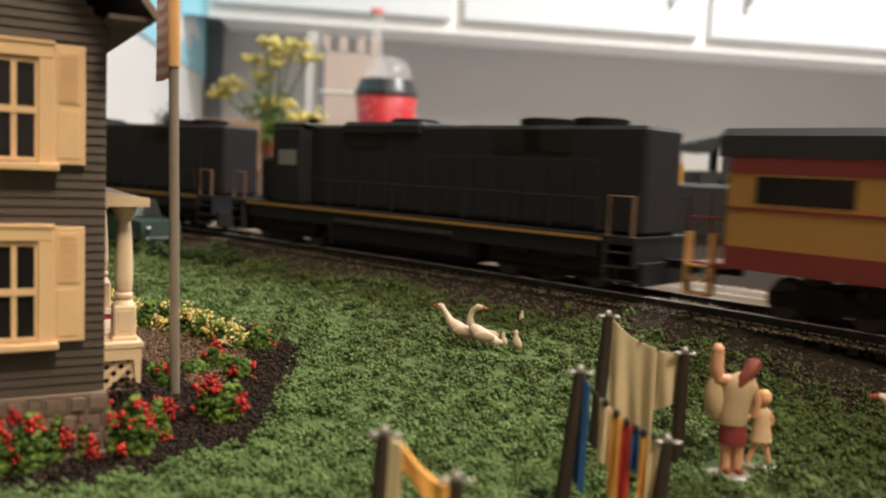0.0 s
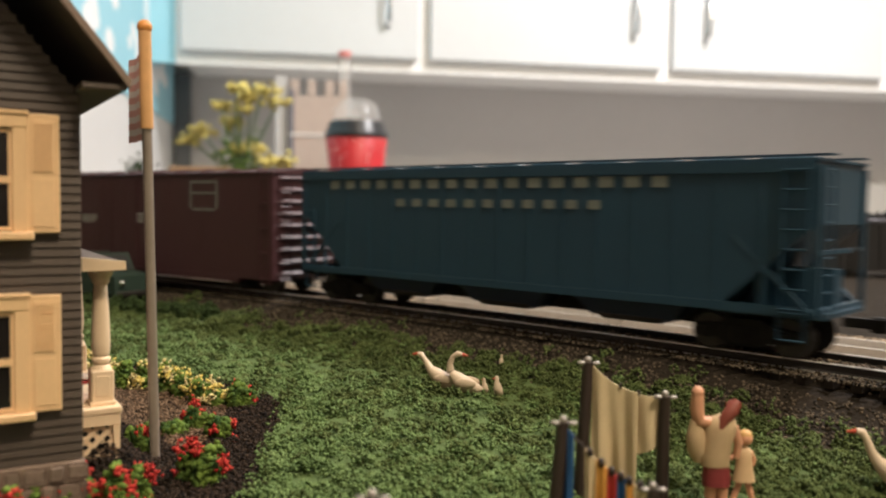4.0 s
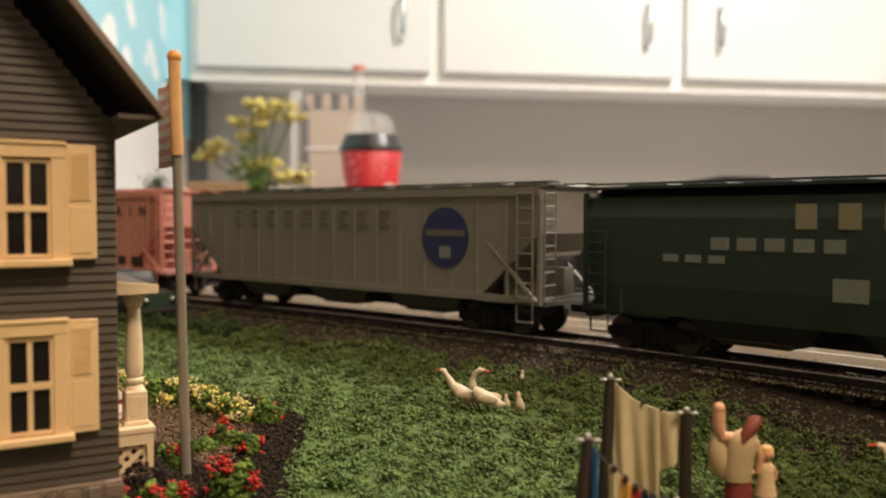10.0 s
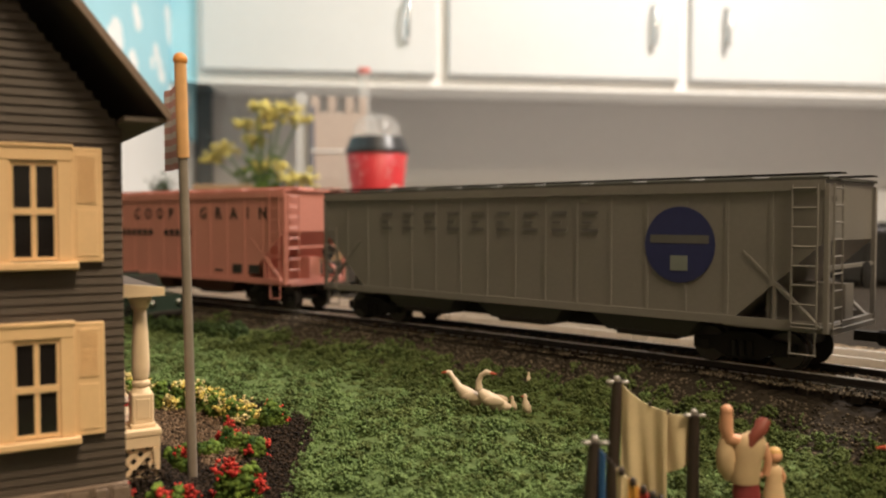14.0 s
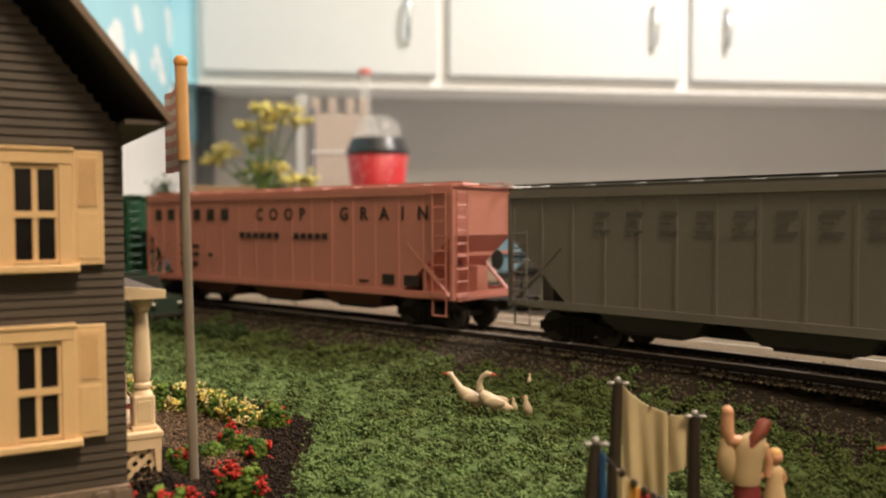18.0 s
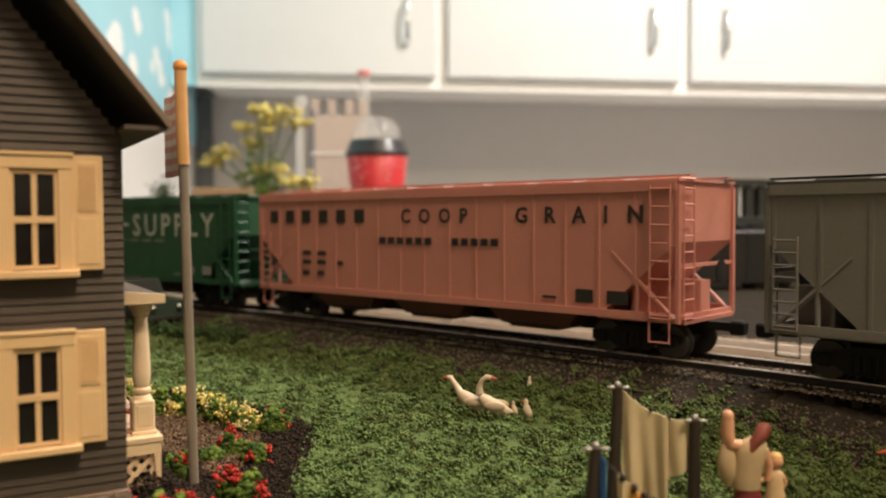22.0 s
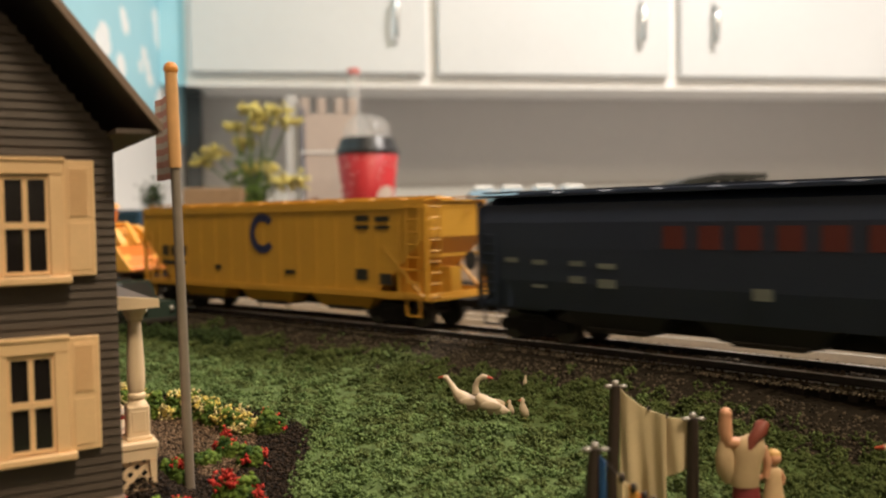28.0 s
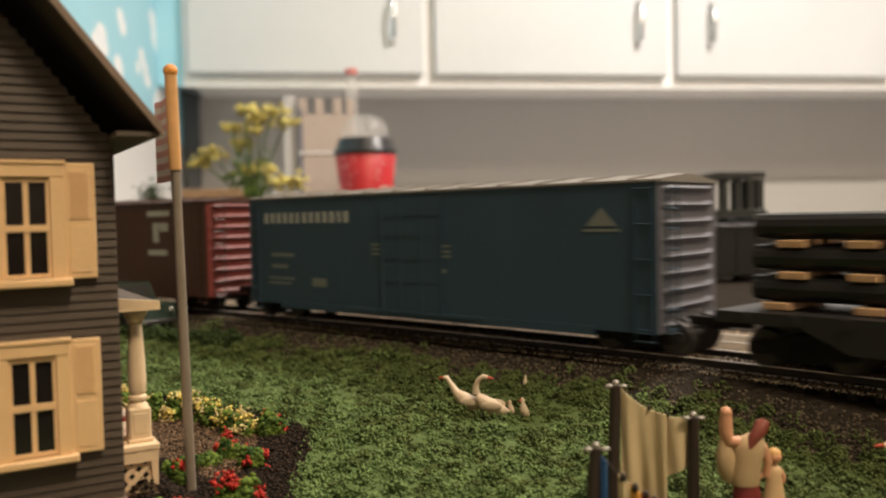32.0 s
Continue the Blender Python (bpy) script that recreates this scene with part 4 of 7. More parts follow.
def locomotive(label, front, length):
    """A long-hood-forward road switcher: hood, cab and short nose at the rear."""
    c = car("diesel_locomotive", label, "locomotive", front, length, 130)
    H = length / 2 - 8
    part("frame_deck", Mesh().box(-H, H, -17.2, 17.2, 14.4, 16.6), LOCO, c)
    for s in (-1, 1):
        st = Mesh()
        y0, y1 = sorted((s * 17.2, s * 17.45))
        st.box(-H + 11, H - 11, y0, y1, 15.2, 16.1)
        part("yellow_stripe", st, STRIPE, c, "yellow sill stripe")
    hood = Mesh()
    hood.box(-H + 45, H - 1.5, -10.5, 10.5, 16.6, 48.2, c=1.2)
    part("long_hood", hood, LOCO, c)
    for i in range(13):
        x = -H + 55 + i * (2 * H - 76) / 12
        part("hood_door", Mesh().box(x - 4.2, x + 4.2, -10.85, -10.5, 18.5, 38, c=0.15), LOCO, c)
    for x in (-20, 50, 62):
        part("radiator_grille", Mesh().box(x - 9, x + 9, -10.9, -10.5, 40, 46.5), DARK, c)
    for x in (H - 24, H - 44, -6):
        f = Mesh()
        f.lathe([(8.4, 48.1), (8.8, 50.4), (7.4, 50.9), (1, 50.6)], 18)
        f.v = [(a + x, b, z) for a, b, z in f.v]
        part("roof_fan", f, DARK, c)
    part("dynamic_brake_blister", Mesh().box(-34, 8, -11.5, 11.5, 44, 49.4, c=1.4), LOCO, c)
    cab = Mesh()
    cab.box(-H + 26, -H + 45, -16.0, 16.0, 16.6, 47.2, c=1.0)
    cb = part("cab", cab, LOCO, c)
    part("cab_window", Mesh().box(-H + 31, -H + 42, -16.25, -15.9, 32, 38), GREYINK, cb, "pale side window", m=Matrix.Identity(4))
    rfm = Mesh()
    rfm.box(-H + 25, -H + 46, -15.2, 15.2, 47.2, 48.6, c=0.6)
    part("cab_roof", rfm, LOCO, c)
    part("short_nose", Mesh().box(-H + 11, -H + 27, -10.5, 10.5, 16.6, 35.0, c=1.4), LOCO, c)
    horn = Mesh()
    horn.tube([(-H + 30, 0, 48.6), (-H + 30, 0, 50.4), (-H + 36, 0, 50.6)], 0.8, 6)
    part("horn", horn, DARK, c)
    part("fuel_tank", Mesh().box(-38, 38, -15.5, 15.5, 2.6, 14.0, c=2.5), LOCO, c)
    for s in (-1, 1):
        y0, y1 = sorted((s * 15.6, s * 16.6))
        part("air_tank", Mesh().tube([(-30, s * 16.2, 11.6), (30, s * 16.2, 11.6)], 1.5, 10), LOCO, c)
        part("sill_skirt", Mesh().box(-H + 12, H - 12, y0, y1, 10.2, 14.4), LOCO, c)
    for s in (-1, 1):
        p = Mesh()
        p.box(*sorted((s * (H - 1.0), s * H)), -17, 17, 8, 16.6)
        p.box(*sorted((s * (H + 0.2), s * (H + 2))), -15, 15, 3.0, 9.5)
        part("pilot", p, LOCO, c)
        for y in (-16.8, 16.8):
            rail = Mesh()
            rail.tube([(s * (H - 1.2), y, 16.6), (s * (H - 1.2), y, 28), (s * (H - 9), y, 28), (s * (H - 9), y, 16.6)], 0.5, 6)
            part("grab_rail", rail, RAILTAN if y < 0 else LOCO, c, "dull tan end handrail" if y < 0 else "")
            steps = Mesh()
            for z in (4, 8, 12):
                steps.box(*sorted((s * (H - 9), s * (H - 1.4))), y - 1.6, y + 1.6, z, z + 0.5)
            steps.box(*sorted((s * (H - 9.4), s * (H - 9))), y - 1.6, y + 1.6, 4, 14.4)
            part("steps", steps, STEEL if y < 0 else LOCO, c)
        coupler(c, s * (H + 1), s)
        truck(c, s * 65, 3, 16.5)
    hr = Mesh()
    for i in range(9):
        x = -H + 47 + i * (2 * H - 60) / 8
        hr.tube([(x, -16.8, 16.6), (x, -16.8, 27)], 0.3, 5)
    hr.tube([(-H + 47, -16.8, 27), (H - 13, -16.8, 27)], 0.3, 5)
    part("side_handrail", hr, LOCO, c)
    return c


def coach(front, length):
    c = car("passenger_car", "red and yellow passenger car with a black roof", "passenger car", front, length, 130)
    H, w = length / 2 - 9, 17.6
    part("body", Mesh().box(-H, H, -w, w, 12, 40, c=0.5), COACHYELLOW, c)
    for s in (-1, 1):
        y0, y1 = sorted((s * w, s * (w + 0.2)))
        part("red_band", Mesh().box(-H + 0.5, H - 0.5, y0, y1, 11.8, 17.5), COACHRED, c)
        part("red_band", Mesh().box(-H + 0.5, H - 0.5, y0, y1, 35.7, 39.7), COACHRED, c)
        part("red_line", Mesh().box(-H + 0.5, H - 0.5, y0, y1 , 26.6, 27.4), COACHRED, c)
        for i in range(5):
            x = -H + 22 + i * 34
            part("window", Mesh().box(x - 14, x + 10, y0, y1, 28.5, 35.0), WINDOWDARK, c)
    r = Mesh()
    r.loft([[(x, -w - 0.4, 39.8), (x, -w - 0.2, 45.0), (x, -w + 2.5, 47), (x, w - 2.5, 47), (x, w + 0.2, 45.0), (x, w + 0.4, 39.8)] for x in (-H - 3, H + 3)])
    part("roof", r, BLACK, c)
    part("underframe", Mesh().box(-H + 34, H - 34, -13, 13, 5, 11.8), DARK, c)
    for s in (-1, 1):
        g = Mesh()
        for y in (-15, 15):
            g.tube([(s * (H + 1), y, 12), (s * (H + 11), y, 12), (s * (H + 11), y, 24), (s * (H + 1), y, 24)], 0.45, 5)
            g.tube([(s * (H + 5), y, 12), (s * (H + 5), y, 24)], 0.4, 5)
        g.box(*sorted((s * H, s * (H + 11.5))), -16, 16, 11, 12)
        part("end_platform", g, COACHRED, c)
        stp = Mesh()
        for z in (3.5, 7.5, 11):
            stp.box(*sorted((s * (H + 3.5), s * (H + 11))), -17.5, -14, z, z + 0.6)
        for x in (3.5, 10.5):
            stp.box(*sorted((s * (H + x), s * (H + x + 0.5))), -17.5, -14, 3.5, 20)
        part("yellow_steps", stp, STEPYELLOW, c, "yellow end steps")
        coupler(c, s * (H + 4), s)
        truck(c, s * (H - 24))
    return c


def flatcar(label, front, length, colour, deck=14.5, depth=5.0):
    c = car("flatcar", label, "flatcar", front, length, length - 56)
    H = length / 2 - 8
    d = Mesh()
    d.box(-H, H, -17.5, 17.5, deck - 1.8, deck)
    part("deck", d, colour, c)
    for s in (-1, 1):
        y0, y1 = sorted((s * 16.6, s * 17.8))
        sl = Mesh()
        sl.slab([(-H, deck), (-H, deck - 3), (-H + 22, deck - 3), (-H + 34, deck - depth - 2), (H - 34, deck - depth - 2), (H - 22, deck - 3), (H, deck - 3), (H, deck)], y0, y1)
        part("side_sill", sl, colour, c)
        for i in range(14):
            x = -H + 8 + i * (2 * H - 16) / 13
            part("stake_pocket", Mesh().box(x - 1.1, x + 1.1, *sorted((s * 17.8, s * 18.6)), deck - 2.6, deck - 0.2), colour, c)
        coupler(c, s * (H - 1), s)
        truck(c, s * (length / 2 - 28))
    return c


def wheel_loader(parent_car, x, deck):
    """A toy wheel loader; it rides on its flatcar."""
    m = Matrix.Translation((x / 1000, 0, deck / 1000))
    t = empty("wheel_loader", m, "yellow toy wheel loader with an orange cab, riding on a flatcar", "wheel loader", "loaders on the flatcar")
    b = Mesh()
    hood = [(-36, 9), (-36.5, 15), (-35, 19), (-31, 22.6), (-25, 24.8), (-14, 25.8), (-3, 26), (-3, 9)]
    rings = []
    for y, k in ((-9.5, 1.2), (-8.2, 0.0), (8.2, 0.0), (9.5, 1.2)):
        rings.append([(x + (k if x < -30 else 0), y, z - (k if z > 18 else 0)) for x, z in hood])
    b.loft(rings)
    part("engine_hood", b, LOADERYEL, t)
    part("counterweight", Mesh().box(-40, -33, -12, 12, 9, 15.2, c=0.8), LOADERYEL, t)
    part("tail_ledge", Mesh().box(-39, -30, -12.3, 12.3, 15.6, 16.8, c=0.3), LOADERYEL, t)
    for s in (-1, 1):
        f = Mesh()
        arc = [(-23.5 + 11.6 * math.cos(q), 9.3 + 11.0 * math.sin(q)) for q in [math.pi * (0.06 + 0.86 * i / 12) for i in range(13)]]
        inner = [(-23.5 + 10.0 * math.cos(q), 9.3 + 9.6 * math.sin(q)) for q in [math.pi * (0.06 + 0.86 * i / 12) for i in range(13)]]
        f.slab(arc + inner[::-1], *sorted((s * 9.0, s * 16.0)))
        part("fender", f, LOADERYEL, t)
        st = Mesh()
        st.slab([(-12.5, 11), (-10, 4.8), (-1.5, 4.8), (-1.5, 20), (-14, 20)], *sorted((s * 9.0, s * 13.5)))
        sp = part("step_panel", st, LOADERYEL, t)
        for z in (8.5, 12.5, 16.5):
            part("tread", Mesh().box(-9.5, -2.5, *sorted((s * 13.4, s * 14.6)), z, z + 0.7, c=0.1), LOADERYEL, sp, m=Matrix.Identity(4))
        part("side_panel", Mesh().box(-1.4, 3.4, *sorted((s * 8.0, s * 11.5)), 5, 24, c=0.3), LOADERORANGE, t, "orange side panel")
    cab = Mesh()
    for dx, lean in ((-10.5, -1.8), (-3.2, -0.3), (5.2, 1.2)):
        for y in (-8.2, 8.2):
            cab.loft([[(dx + a, y + c, 24), (dx - a, y + c, 24), (dx - a, y - c, 24), (dx + a, y - c, 24)] if z == 0 else [(dx + lean + a, y * 1.08 + c, 38), (dx + lean - a, y * 1.08 + c, 38), (dx + lean - a, y * 1.08 - c, 38), (dx + lean + a, y * 1.08 - c, 38)] for a, c in ((1.1, 0.9),) for z in (0, 1)])
    cab.box(-11.6, 6.3, -9.1, 9.1, 12, 25.5, c=0.4)
    part("cab", cab, LOADERORANGE, t, "orange cab frame")
    part("seat", Mesh().box(-6.5, -1.5, -3.2, 3.2, 25.6, 33, c=0.8), LOADERORANGE, t, "orange seat")
    rf = Mesh()
    rf.loft([[(-15.5, -10, 38), (8.6, -10.4, 38.6), (8.6, 10.4, 38.6), (-15.5, 10, 38)], [(-14.6, -9.4, 40.2), (7.4, -9.6, 42.6), (7.4, 9.6, 42.6), (-14.6, 9.4, 40.2)]])
    part("cab_roof", rf, LOADERROOF, t)
    fr = Mesh()
    fr.slab([(3.5, 11), (3.5, 20), (8, 24), (24, 23.5), (31, 20), (31, 12), (24, 9)], -6.4, 6.4)
    part("front_frame", fr, LOADERYEL, t)
    part("arm_mount", Mesh().slab([(7, 22), (8.5, 26.2), (13, 26.2), (15, 22)], -9, 9), LOADERYEL, t)
    part("front_axle", Mesh().box(7, 17, -8.6, 8.6, 6, 13, c=1), LOADERORANGE, t)
    for s in (-1, 1):
        arm = Mesh()
        arm.slab([(11, 20.5), (11, 24.5), (25, 25), (33, 22.5), (39.5, 15.5), (43, 6), (39, 4.5), (35, 12), (29.5, 18), (22, 20.6)], *sorted((s * 6.6, s * 10.2)))
        part("lift_arm", arm, LOADERYEL, t)
        rod = Mesh()
        rod.tube([(12, s * 8.2, 16.5), (27, s * 8.2, 14.5)], 1.3, 8)
        part("lift_cylinder", rod, LOADERORANGE, t, "orange hydraulic cylinder")
    rod = Mesh()
    rod.tube([(16, 0, 25), (30, 0, 25.5), (40, 0, 14)], 1.6, 8)
    part("bucket_cylinder", rod, LOADERYEL, t)
    bk = Mesh()
    bk.slab([(40.5, 3.5), (40, 13.4), (41.3, 13.6), (42, 8), (43.5, 4), (46, 2.4), (58, 1.6), (58, 0.7), (44, 0.7)], -17, 17)
    bucket = part("bucket", bk, LOADERORANGE, t, "orange loader bucket")
    for y in (-17.3, 16.1):
        part("bucket_side", Mesh().slab([(40.4, 2), (40, 13.6), (45, 13.2), (58, 1.8), (57, 0.6), (43, 0.6)], y, y + 1.2), LOADERYEL, bucket, m=Matrix.Identity(4))
    for x2 in (-23.5, 12):
        for s in (-1, 1):
            w = Mesh()
            w.lathe([(5.0, 0), (8.6, 0), (9.3, 0.8), (9.3, 6.2), (8.6, 7), (5.0, 7), (5.0, 0)], 20, caps=False)
            w.v = [(x2 + a, s * (8.5 + cc), b2 + 9.3) for a, b2, cc in w.v]
            tyre = part("tyre", w, TYRE, t, "black rubber tyre", m=Matrix.Identity(4))
            w = Mesh()
            w.lathe([(1, 1), (5.0, 1), (5.0, 6.6), (3.5, 5.5), (1, 5.8)], 14)
            w.v = [(x2 + a, s * (8.5 + cc), b2 + 9.3) for a, b2, cc in w.v]
            part("rim", w, RIMKHAKI, tyre, "khaki yellow rim", m=Matrix.Identity(4))
    for ob in t.children_recursive:
        for v in ob.data.vertices:
            v.co.x *= 0.92
            v.co.z = v.co.z * 0.93 if v.co.z < 0.026 else 0.0242 + (v.co.z - 0.026) * 0.64
    LOADS.append((t, parent_car, m))
    return t


LOADS = []
RIMKHAKI = mat("rim_khaki", (0.36, 0.27, 0.07), 0.6)


def pipe_load(parent_car, deck, half):
    """Three layers of black pipe on wooden spacers; one load that rides on its flatcar."""
    m = Matrix.Translation((0.0025, 0, deck / 1000))
    t = empty("pipe_load", m, "stack of black pipes on wooden spacer blocks", "pipe stack")
    rng = random.Random(8)
    for k in range(3):
        z = 5.6 + k * 7.9
        for y in (-7.6, 0.0, 7.6):
            for x0, x1 in ((-half, -0.6), (0.6, half)):
                a = Mesh()
                a.tube([(x0 + rng.uniform(-1, 1), y, z), (x1 + rng.uniform(-1, 1), y, z)], 3.35, 12)
                part("pipe", a, PIPE, t, smooth=False)
        for x in (-half + 8, -half + 27, -34, -10, 12, 36, half - 26, half - 8):
            x += rng.uniform(-3, 3)
            for y0, y1 in ((-11.6, -1.5), (1.5, 11.6)):
                part("spacer_block", Mesh().box(x - 3.6, x + 3.6, y0, y1, z - 5.4, z - 3.5, c=0.2), BLOCKWOOD, t, "pale wooden spacer block")
    LOADS.append((t, parent_car, m))
    return t


def disc(parent, x, z, r, material, y=NEAR, label=""):
    d = Mesh()
    d.lathe([(0.2, 0), (r, 0), (r, 0.12), (0.2, 0.12)], 28)
    d.v = [(x + a, y - c, z + b) for a, b, c in d.v]
    return part("emblem", d, material, parent, label)


def build_train():
    coach(-217, 206)
    locomotive("black diesel locomotive with a yellow sill stripe", 0, 211.4)
    locomotive("black diesel locomotive with a yellow sill stripe", 211.4, 220.8)
    Y = -17.92
    c = hopper("dark green covered hopper car with pale lettering", 434.2, 219.2, GREEN1, DARK, top=46.6)
    bars(letter_bars(5, -76, -26, 36.6, 43.0, 0.5), WHITEINK, c, Y, "pale lettering block")
    words("GRAIN", 6.6, WHITEINK, c, (-15, Y, 36.6), "pale lettering", 1.95)
    words("Co.", 6.8, WHITEINK, c, (50, Y, 36.2), "pale lettering", 1.2)
    bars(letter_bars(11, -52, 45, 29.4, 32.6, 0.34) + [(-77, -72, 22, 23.5), (-77, -72, 25, 26.5), (-68, -62, 22, 26), (-56, -50, 23, 25), (9, 15, 25.8, 27), (9, 15, 23.4, 24.6), (9, 15, 21, 22.2), (29, 35, 25.8, 27), (29, 35, 23.4, 24.6), (29, 35, 21, 22.2), (72, 79, 26, 27), (72, 79, 23.6, 24.6), (72, 79, 21.2, 22.2), (72, 79, 18.8, 19.8), (52, 58, 19, 20.5)], GREYINK, c, Y)
    c = hopper("blue covered hopper car with small pale lettering", 651.4, 217.8, BLUE1, NAVY, top=48.0)
    bars(letter_bars(17, -78, 60, 42, 45, 0.55) + letter_bars(11, -44, 40, 36, 38.5, 0.5), GREYINK, c, Y)
    c = boxcar("maroon boxcar with small white stencils", 864.0, 227.2, MAROON, half=103, top=49.4, sill=5.8)
    bars([(-91, -84, 27.8, 29.2), (-91, -78, 22, 24), (-92, -80, 14.2, 14.8), (-88, -74, 12.6, 13.2), (-60, -55, 25.5, 28), (-31, -18, 29.2, 29.9), (-31, -18, 27.8, 28.4), (-31, -20, 26.5, 27.1), (12, 26, 30.4, 31.2), (12, 26, 28.8, 29.5), (12, 26, 27.2, 27.9)], WHITEINK, c, NEAR - 0.05)
    bars([(52, 70, 44.6, 45.6), (52, 70, 40, 40.8), (52, 53, 34, 45), (69, 70, 34, 45), (54, 68, 33, 34)], GREYINK, c, NEAR - 0.05, "dull shield bar")
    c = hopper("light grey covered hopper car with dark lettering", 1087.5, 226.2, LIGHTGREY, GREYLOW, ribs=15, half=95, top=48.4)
    bars(letter_bars(8, -44, 36, 36.0, 41.6, 0.55), FAINTINK, c, Y, "dark lettering block")
    bars(letter_bars(5, -23, 25, 29.4, 32.9, 0.45), FAINTINK, c, Y)
    bars([(69, 75, 21, 26)], BLACKINK, c, Y, "black stencil panel")
    c = hopper("very dark green covered hopper car with cream lettering", 1322.0, 217.2, GREEN2, BLACK, curved=True, top=46.2)
    bars(letter_bars(7, -32, 38, 35.6, 41.6, 0.5), PALEINK, c, ROUND, "cream lettering block")
    bars(letter_bars(5, -54, -18, 30, 33.2) + letter_bars(4, -6, 24, 30, 33.2) + letter_bars(5, 40, 60, 29.6, 32.4) + letter_bars(3, -68, -48, 26.5, 28.5), GREYINK, c, ROUND)
    bars([(-23, -15, 18.8, 24.2)], GREYINK, c, ROUND)
    c = hopper("grey covered hopper car with a navy round emblem", 1532.8, 209.2, GREY2, GREYLOW, roof=GREYLOW, half=93.5, top=47.6)
    bars(letter_bars(9, -61, 36, 39.5, 40.5, 0.5) + letter_bars(9, -61, 36, 34.5, 35.4, 0.5) + letter_bars(9, -61, 36, 36.9, 37.6, 0.3), FAINTINK, c, Y, "faint lettering bar")
    disc(c, 56, 31.4, 10.2, BLUEINK, -17.84, "navy round emblem")
    bars([(47.5, 64.5, 31.8, 34)], FAINTINK, c, -18.0)
    bars([(53.5, 58.5, 24.5, 28.5)], GREYINK, c, -18.0)
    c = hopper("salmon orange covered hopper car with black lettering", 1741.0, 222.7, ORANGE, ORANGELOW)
    bars(letter_bars(6, -87, -25, 38.4, 43.4, 0.5), BLACKINK, c, Y, "black lettering block")
    words("COOP", 4.9, BLACKINK, c, (-11, Y, 38.4), "black lettering", 2.1)
    words("GRAIN", 4.9, BLACKINK, c, (39.5, Y, 38.4), "black lettering", 2.75)
    bars(letter_bars(6, -22, 5, 30.9, 33.3, 0.72) + letter_bars(5, 13, 34, 30.9, 33.3, 0.7), BLACKINK, c, Y)
    bars([(-66, -61, 26, 27.6), (-66, -61, 22.4, 24), (-57, -52, 26, 27.6), (-57, -52, 22.4, 24), (-66, -62, 18, 20), (-57, -53, 18, 20), (-45, -42, 22.4, 24), (62, 68, 15.1, 18.9), (72.6, 79.4, 15.1, 18.9), (50, 55, 15.6, 16.4)], BLACKINK, c, Y)
    c = hopper("bottle green covered hopper car with large pale lettering", 1954.0, 214.6, GREEN3, BLACK, top=49.2)
    bars(letter_bars(3, -76, -46.5, 32.8, 43.6, 0.62) + [(-42, -37.5, 37.4, 38.8)] + letter_bars(1, -32.5, -18, 32.8, 43.4, 0.6) + [(-18.5, -14, 37.4, 38.8)] + letter_bars(2, -10.5, 9.5, 32.8, 43.2, 0.6) + [(12, 17, 37.2, 38.6)], WHITEINK, c, Y, "pale lettering block")
    words("SUPPLY", 10.4, WHITEINK, c, (20.2, Y, 32.6), "large pale lettering", 1.36)
    bars(letter_bars(4, -45, -12, 30, 30.9) + letter_bars(4, 8, 48, 29.8, 30.7) + [(-68, -64, 20, 28), (-59, -55, 20, 28), (-49, -45, 20, 24), (52, 58, 14.6, 15.4), (60, 67, 15.2, 19), (73, 79, 15.2, 19)], GREYINK, c, Y)
    c = hopper("yellow covered hopper car with dark lettering", 2172.3, 214.1, YELLOW1, YELLOW2)
    bars(letter_bars(6, -16, 33, 40.6, 45.4, 0.55) + letter_bars(14, -40, 72, 32, 37.6, 0.55) + letter_bars(6, -8, 34, 28.5, 29.6, 0.6) + [(58, 64, 15.2, 19), (70, 76, 15.2, 19)], BLACKINK, c, Y)
    c = hopper("dark navy covered hopper car with dull red lettering", 2381.4, 217.6, NAVY, BLACK, curved=True, top=45.8)
    bars(letter_bars(7, -27, 46, 30.5, 36.6, 0.6), REDINK, c, ROUND, "dull red lettering block")
    bars([(-83, -78, 25.5, 27), (-72, -67, 25, 26.5), (-58, -53, 25, 26.5), (-58, -53, 20, 22), (-48, -42, 24.5, 26), (-48, -42, 19, 21.5), (-72, -67, 18, 19), (-2, 3, 18, 21), (30, 35, 17, 20)], GREYINK, c, ROUND)
    c = hopper("golden yellow covered hopper car with a navy emblem", 2597.0, 202.0, YELLOW2, YELLOW2, half=87, top=45.6)
    ring = Mesh()
    n, x0, z0 = 22, 0.4, 34.4
    pts = [(math.radians(40 + 280 * i / n)) for i in range(n + 1)]
    vs = [(x0 + r * math.cos(a), -17.9, z0 + r * math.sin(a)) for a in pts for r in (4.9, 8.2)]
    ring.add(vs, [(2 * i, 2 * i + 1, 2 * i + 3, 2 * i + 2) for i in range(n)])
    part("emblem", ring, BLUEINK, c, "navy ring emblem")
    bars([(-72, -67, 24.5, 29), (-65, -60, 24.5, 29), (-58, -53, 24.5, 29), (-72, -54, 20.4, 22.2), (54, 61, 38.8, 41), (54, 61, 36, 37.4), (64, 71, 38.6, 40.6), (64, 71, 36, 37.2), (54, 60, 17.4, 21.4), (66, 72, 16, 20), (-32, -28, 19, 21), (14, 20, 18.5, 20)], BLACKINK, c, Y)
    c = flatcar("brown flatcar carrying two wheel loaders", 2799.0, 192.0, FLATBROWN, deck=15.2, depth=8.0)
    wheel_loader(c, 41.3, 15.25)
    wheel_loader(c, -48.2, 15.25)
    c = flatcar("black flatcar carrying stacked pipes", 2982.0, 196.0, FLATBLACK, deck=14.6, depth=6.5)
